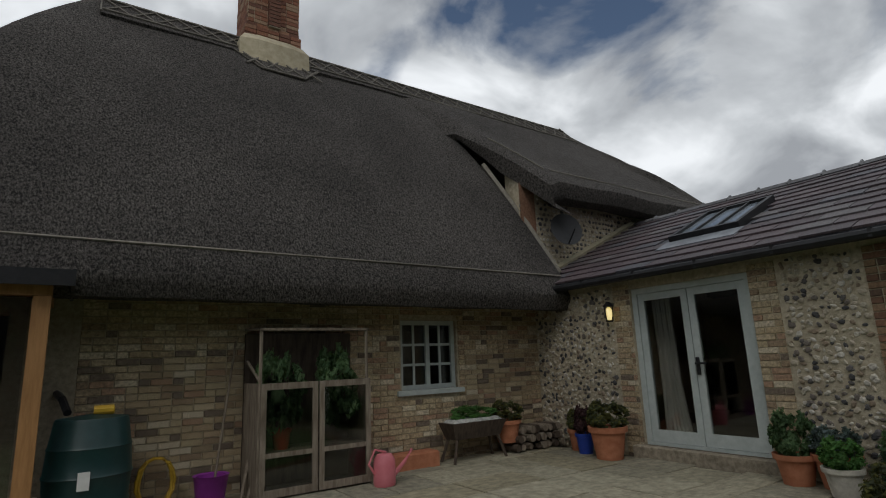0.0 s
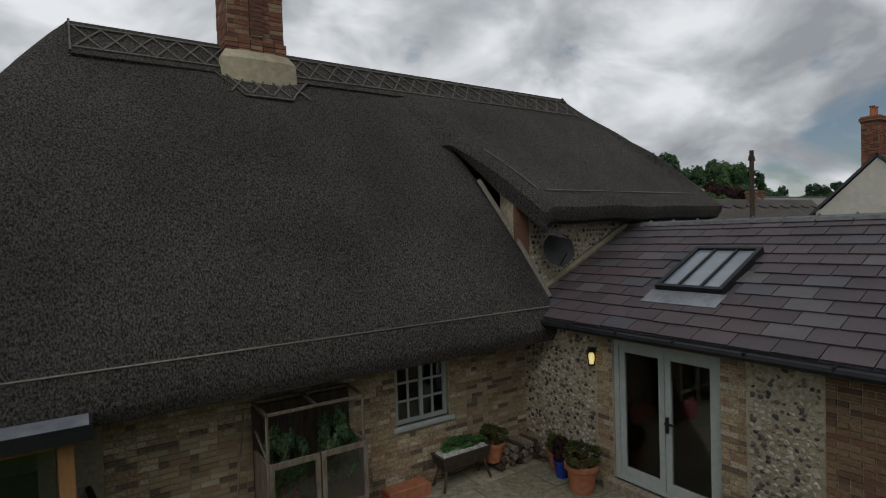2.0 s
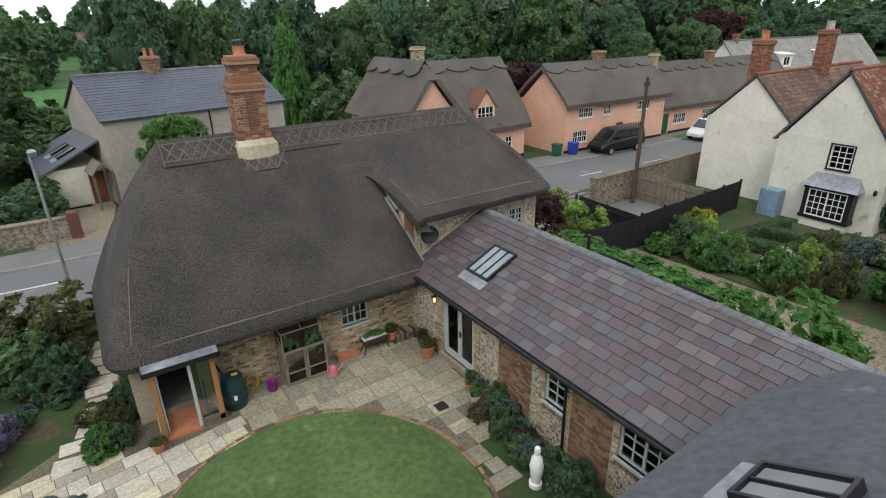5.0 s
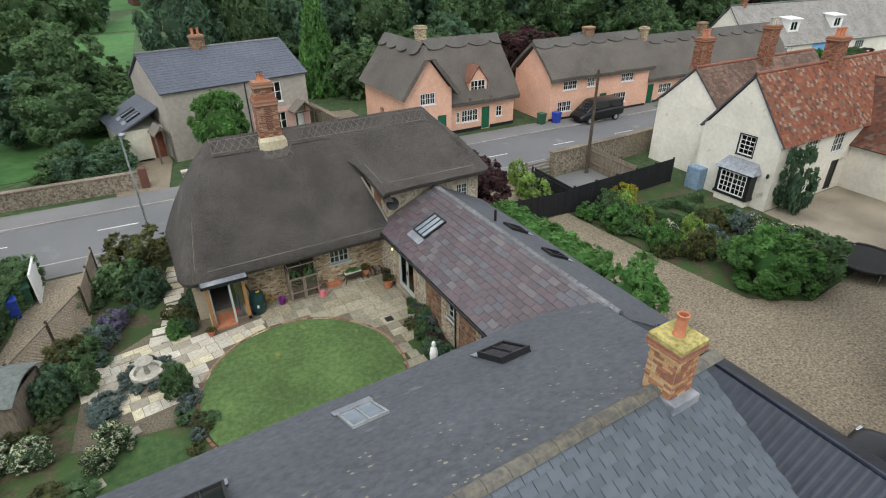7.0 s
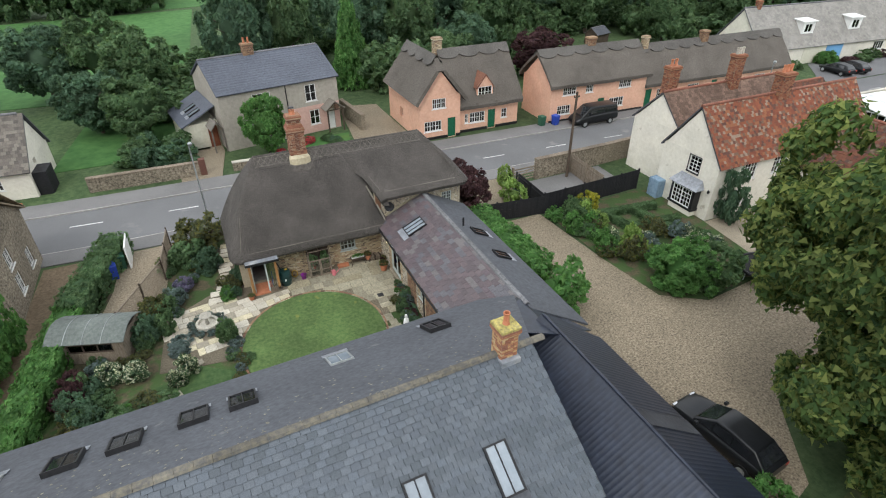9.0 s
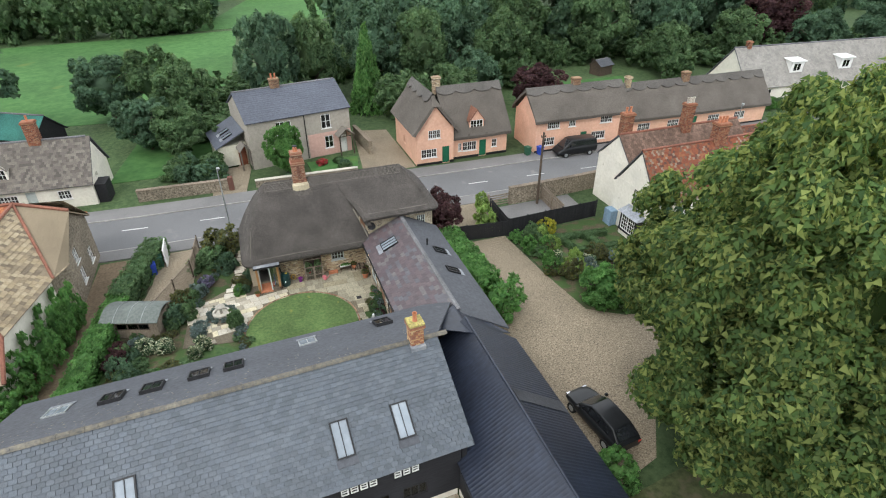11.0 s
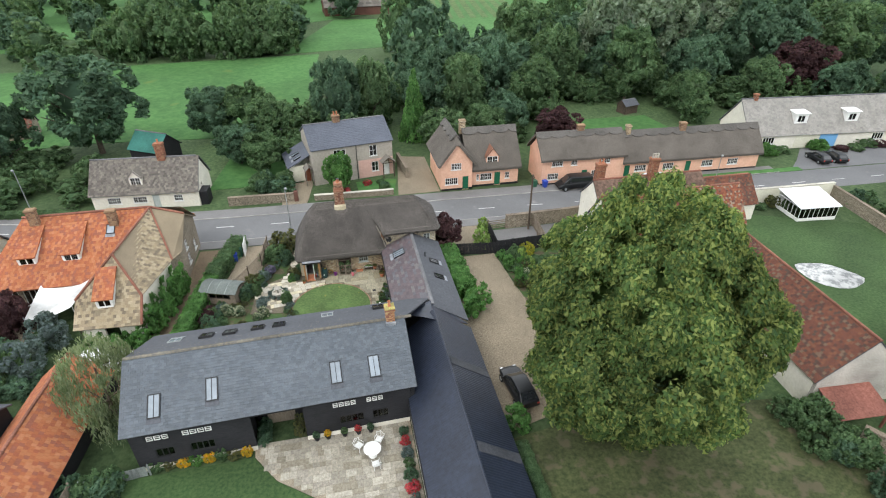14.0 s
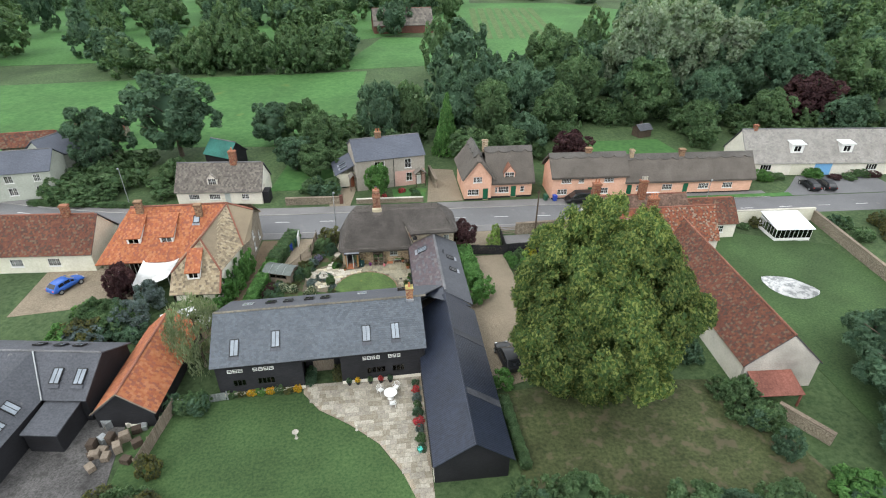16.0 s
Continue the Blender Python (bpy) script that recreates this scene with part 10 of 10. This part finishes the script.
def pave(x0, x1, y0, y1, keep, me, material, sizes, rows, turn=0.0, cx=0.0, cy=0.0):
    y = y0
    while y < y1:
        h = rp_.choice(rows)
        x = x0 + rp_.uniform(-0.4, 0)
        while x < x1:
            w = rp_.choice(sizes)
            px, py = x + w / 2, y + h / 2
            c, s = math.cos(radians(turn)), math.sin(radians(turn))
            qx, qy = cx + (px - cx) * c - (py - cy) * s, cy + (px - cx) * s + (py - cy) * c
            if keep(qx, qy):
                part("slab", me, material, patio, m=pose(qx, qy, 0.05 + rp_.uniform(-0.003, 0.006), rp_.uniform(-0.3, 0.3), rp_.uniform(-0.3, 0.3), turn) @ Matrix.Translation((-w / 2 + 0.008, -h / 2 + 0.008, 0)) @ Matrix.Diagonal((w - 0.016, h - 0.016, 0.03, 1)))
            x += w
        y += h


def on_lawn(x, y, g=1.0):
    return ((x + 6.1) / (3.75 + 0.22 * g)) ** 2 + ((y + 6.1) / (3.95 + 0.22 * g)) ** 2 < 1


def main_patio(x, y):
    return -6.7 < x < -0.15 and y < -0.2 and not on_lawn(x, y) and (y > -4.2 and x < -0.1 or (x < -1.4 and y > -7.2 and x > -4))


def pale_patio(x, y):
    ring = math.hypot(x + 11.3, y + 2.75) < 2.25 and math.hypot(x + 11.3, y + 2.75) > 0.95
    walk_way = -9.6 < x < -6.7 and -2.6 < y < -1.35 and not on_lawn(x, y)
    link = -10.2 < x < -8.6 and -3.6 < y < -1.3 and not on_lawn(x, y)
    return ring or walk_way or link


pave(-7.0, 0, -7.4, -0.1, main_patio, SLAB_A, SLAB, (0.45, 0.6, 0.75, 0.9), (0.45, 0.6, 0.75), turn=0)
pave(-14, -6.5, -5.4, 0.2, pale_patio, SLAB_B, SLAB_PALE, (0.35, 0.45, 0.6, 0.75), (0.35, 0.45, 0.6), turn=8, cx=-10, cy=-2)
for k in range(11):
    t = k / 10
    w = rp_.uniform(0.5, 0.85)
    part("slab", SLAB_B, SLAB_PALE, patio, m=pose(-10.75 + 1.0 * t + 0.35 * math.sin(t * 3) - w / 2, -0.75 + 6.0 * t, 0.052, 0, 0, rp_.uniform(-12, 12) - 10) @ Matrix.Diagonal((w, 0.5, 0.03, 1)))
for x, y in ((-12.2, -5.9), (-13.0, -7.0), (-13.3, -7.7), (-10.0, -6.6)):
    part("slab", SLAB_B, SLAB_PALE, patio, m=pose(x, y, 0.065, 0, 0, 20) @ Matrix.Diagonal((0.55, 0.4, 0.03, 1)))
part("drain_cover", Shape().cbox(-1.94, -4.28, 0.03, -1.59, -3.93, 0.062, 0.004), PAINT_BLACK, patio)
edge = Shape()
for k in range(88):
    a = k * math.tau / 88
    m = pose(-6.1 + 3.85 * math.cos(a), -6.1 + 4.05 * math.sin(a), 0.0, 0, 0, math.degrees(a) + 90)
    edge.cbox(-0.13, -0.05, 0, 0.12, 0.05, 0.066, 0.006, m)
solo("lawn_edging", edge, BRICK_BROWN, "dark brick edging round the lawn", "edging", kind="stuff")

# ---- bricks of the cottage wall ----
bricks = brick_face(M_SOUTH, 9.0, 0.0, 2.75, [(CW_HOLE[0] - 0.02, CW_HOLE[1] + 0.02, CW_HOLE[2] - 0.08, CW_HOLE[3] + 0.02), (0.0, 2.25, 0.0, 2.3)], random.Random(2))
near = [b for b in bricks if 2.6 < b[0] < 4.2 or 7.2 < b[0] < 8.4][:300]
chosen = {(b[0], b[1]) for b in near}
bricks_single(M_SOUTH, near, BRICK_BUFF_P, cottage)
bricks_joined("brickwork", M_SOUTH, [b for b in bricks if (b[0], b[1]) not in chosen], BRICK_BUFF, cottage)
M_WEST = pose(-9.0, 4.9, 0, 0, 0, -90)
bricks_joined("brickwork", M_WEST, brick_face(M_WEST, 4.9, 0, 2.75, rnd=random.Random(4)), BRICK_BUFF, cottage)

# ---- flint and brick panels of the wing ----
QUOINS = [(1.66, 1.95), (3.62, 3.94), (6.42, 6.62), (7.34, 7.52), (8.8, 8.95), (10.25, 10.45)]
PANELS = [(4.78, 6.15), (7.54, 8.78)]
qb, pb = [], []
for i, (a, b) in enumerate(QUOINS):
    qb += [(x + a, z, w, h, p) for x, z, w, h, p in brick_face(MW, b - a, 0.0, 2.42, rnd=random.Random(60 + i))]
for i, (a, b) in enumerate(PANELS):
    pb += [(x + a, z, w, h, p + 0.004) for x, z, w, h, p in brick_face(MW, b - a, 0.0, 2.42, rnd=random.Random(70 + i))]
bricks_joined("quoin_brickwork", MW, qb, BRICK_BUFF, wing)
bricks_joined("panel_brickwork", MW, pb, BRICK_BROWN, wing)
heads = Shape()
for u0, u1, zs in ((6.57, 7.39, 1.02), (8.9, 10.3, 0.97)):
    n = int((u1 - u0) / 0.08)
    for k in range(n):
        heads.box(u0 + k * 0.08 + 0.006, -0.025, zs, u0 + (k + 1) * 0.08 - 0.006, 0.02, zs + 0.12, MW)
part("sill_course", heads, BRICK_BROWN, wing, kind="stuff")
fr_ = random.Random(15)
FLINT_UNITS = []
for k in range(5):
    v = []
    rr_ = random.Random(k)
    prof = [(-0.2, 1.0), (-0.6, 0.86), (-0.8, 0.5)]
    for d, r in prof:
        for i in range(7):
            a = i * math.tau / 7 + 0.2 * k
            q = r * rr_.uniform(0.58, 1.2)
            v.append((math.cos(a) * q * 0.5, d * 0.5, math.sin(a) * q * 0.5))
    f = [(r * 7 + i, r * 7 + (i + 1) % 7, (r + 1) * 7 + (i + 1) % 7, (r + 1) * 7 + i) for r in range(2) for i in range(7)] + [tuple(range(14, 21))]
    FLINT_UNITS.append((v, f))
FLINT_MESH = [Shape().add(v, f).mesh("flint") for v, f in FLINT_UNITS]
spots = []
for u0, u1 in ((0.02, 1.64), (3.96, 4.76), (6.17, 6.42), (6.6, 7.36), (8.95, 10.3), (10.47, 11.6)):
    z = 0.05
    while z < 2.38:
        x = u0 + 0.02 + fr_.uniform(0, 0.05)
        while x < u1 - 0.02:
            s = fr_.uniform(0.04, 0.1)
            if not any(h[0] - 0.06 < x < h[1] + 0.06 and h[2] - 0.06 < z < h[3] + 0.06 for h in W_HOLES):
                spots.append((x, z + fr_.uniform(-0.03, 0.03), s, s * fr_.uniform(0.5, 1.0), fr_.uniform(-80, 80)))
            x += s * fr_.uniform(0.85, 1.25)
        z += 0.066
joined = Shape()
singles = 0
for i, (x, z, sx, sz, tw) in enumerate(spots):
    m = MW @ pose(x, 0.012, z, 0, tw, 0) @ Matrix.Diagonal((sx, 0.075, sz, 1))
    if singles < 300 and (0.1 < x < 1.6 and i % 2 or 4.0 < x < 4.7 and i % 3 == 0):
        part("flint", FLINT_MESH[i % 5], FLINT_P, wing, m=m)
        singles += 1
    else:
        v, f = FLINT_UNITS[i % 5]
        joined.add([m @ Vector(p) for p in v], f)
MU = pose(-0.4, 0, 0)
for z in [2.55 + 0.095 * k for k in range(22)]:
    x = fr_.uniform(0, 0.06)
    while x < 5.7:
        s = fr_.uniform(0.07, 0.11)
        if z > EAVE_Z + min(x - 0.4 - EAVE_X, EAST_X + 0.4 - x) * PITCH - 0.1:
            if not (4.4 < x < 5.3 and 2.8 < z < 3.8):
                m = MU @ pose(x, 0.012, z, 0, fr_.uniform(-50, 50), 0) @ Matrix.Diagonal((s, 0.075, s * 0.75, 1))
                v, f = FLINT_UNITS[int(x * 50) % 5]
                joined.add([m @ Vector(p) for p in v], f)
        x += s * 1.1
part("flintwork", joined, FLINT, wing, kind="stuff")
part("upper_quoin", Shape().box(-0.42, -0.03, 2.6, -0.08, 0.0, 4.5), BRICK_BROWN, cottage)

# ---- slates ----
SLATE_UNIT = Shape().add([(0, 0, 0.028), (1, 0, 0.028), (1, 1.2, 0.003), (0, 1.2, 0.003), (0, 0, 0), (1, 0, 0)], [(0, 1, 2, 3), (4, 5, 1, 0), (4, 0, 3), (5, 2, 1)])


def slates_on(parent, o, u, v, width, length, wide, course, mat_one, mat_many, single, keep=None, seed=1):
    """Slates on a slope: those that single() picks are parts, the rest one joined part."""
    rnd = random.Random(seed)
    o, u, v = Vector(o), Vector(u).normalized(), Vector(v).normalized()
    n = u.cross(v).normalized()
    base = Matrix(((u.x, v.x, n.x, o.x), (u.y, v.y, n.y, o.y), (u.z, v.z, n.z, o.z), (0, 0, 0, 1)))
    me = Shape().add(SLATE_UNIT.v, SLATE_UNIT.f).mesh("slate")
    rest, count = Shape(), 0
    rows = int(length / course)
    course = length / rows
    for r in range(rows):
        x = -(wide / 2 if r % 2 else 0)
        while x < width - 0.03:
            x0, x1 = max(x, 0) + 0.007, min(x + wide, width) - 0.007
            x += wide
            if x1 - x0 < 0.05 or (keep and not keep((x0 + x1) / 2, (r + 0.5) * course)):
                continue
            m = base @ Matrix.Translation((x0, r * course + rnd.uniform(-0.008, 0.008), rnd.uniform(0.001, 0.006))) @ Matrix.Diagonal((x1 - x0, course, 1, 1))
            if count < 300 and single((x0 + x1) / 2, (r + 0.5) * course):
                part("slate", me, mat_one, parent, m=m)
                count += 1
            else:
                rest.add([m @ Vector(p) for p in SLATE_UNIT.v], SLATE_UNIT.f)
    if rest.f:
        part("slating", rest, mat_many, parent, kind="stuff")


def clear_of_light(x, y):
    return not (2.15 < x < 3.3 and 0.8 < y < 2.45)


slates_on(wing_roof, (EAVE_X, -0.02, EAVE_Z + 0.005), (0, -1, 0), (1, 0, PITCH), 11.9, math.hypot(APEX_X - EAVE_X, APEX_Z - EAVE_Z) - 0.02, 0.48, 0.28, SLATE_PURPLE_P, SLATE_PURPLE, lambda x, y: x < 10.2, clear_of_light, 5)
slates_on(barn_roof, (BX0 - 0.25, -21.85, 4.06), (1, 0, 0), (0, BRY + 21.85, BRZ - 4.05), BX1 - BX0 + 0.37, 5.25, 0.30, 0.21, SLATE_GREY_P, SLATE_GREY, lambda x, y: 12.5 < x and y > 2.4, None, 6)

# ---- lichen on the barn roof ----
lr_, fl = random.Random(71), Shape()
nrm = Vector((0, BRZ - NEZ, NEY - BRY)).normalized()
for k in range(300):
    x = lr_.uniform(BX0, BX1)
    t = min(5.6, abs(lr_.gauss(0, 1.5)))
    p = Vector((x, BRY, BRZ)) - S_BN * (0.15 + t) + Vector((0, 0, 0.006))
    r = lr_.uniform(0.02, 0.06)
    v = [p + (Vector((1, 0, 0)) * math.cos(i * 1.047 + k) + S_BN * math.sin(i * 1.047 + k)) * r * lr_.uniform(0.5, 1.2) for i in range(6)]
    fl.add(v, [tuple(range(6))])
part("lichen_patch", fl, LICHEN_PALE, barn_roof, "pale lichen flecks", kind="stuff")
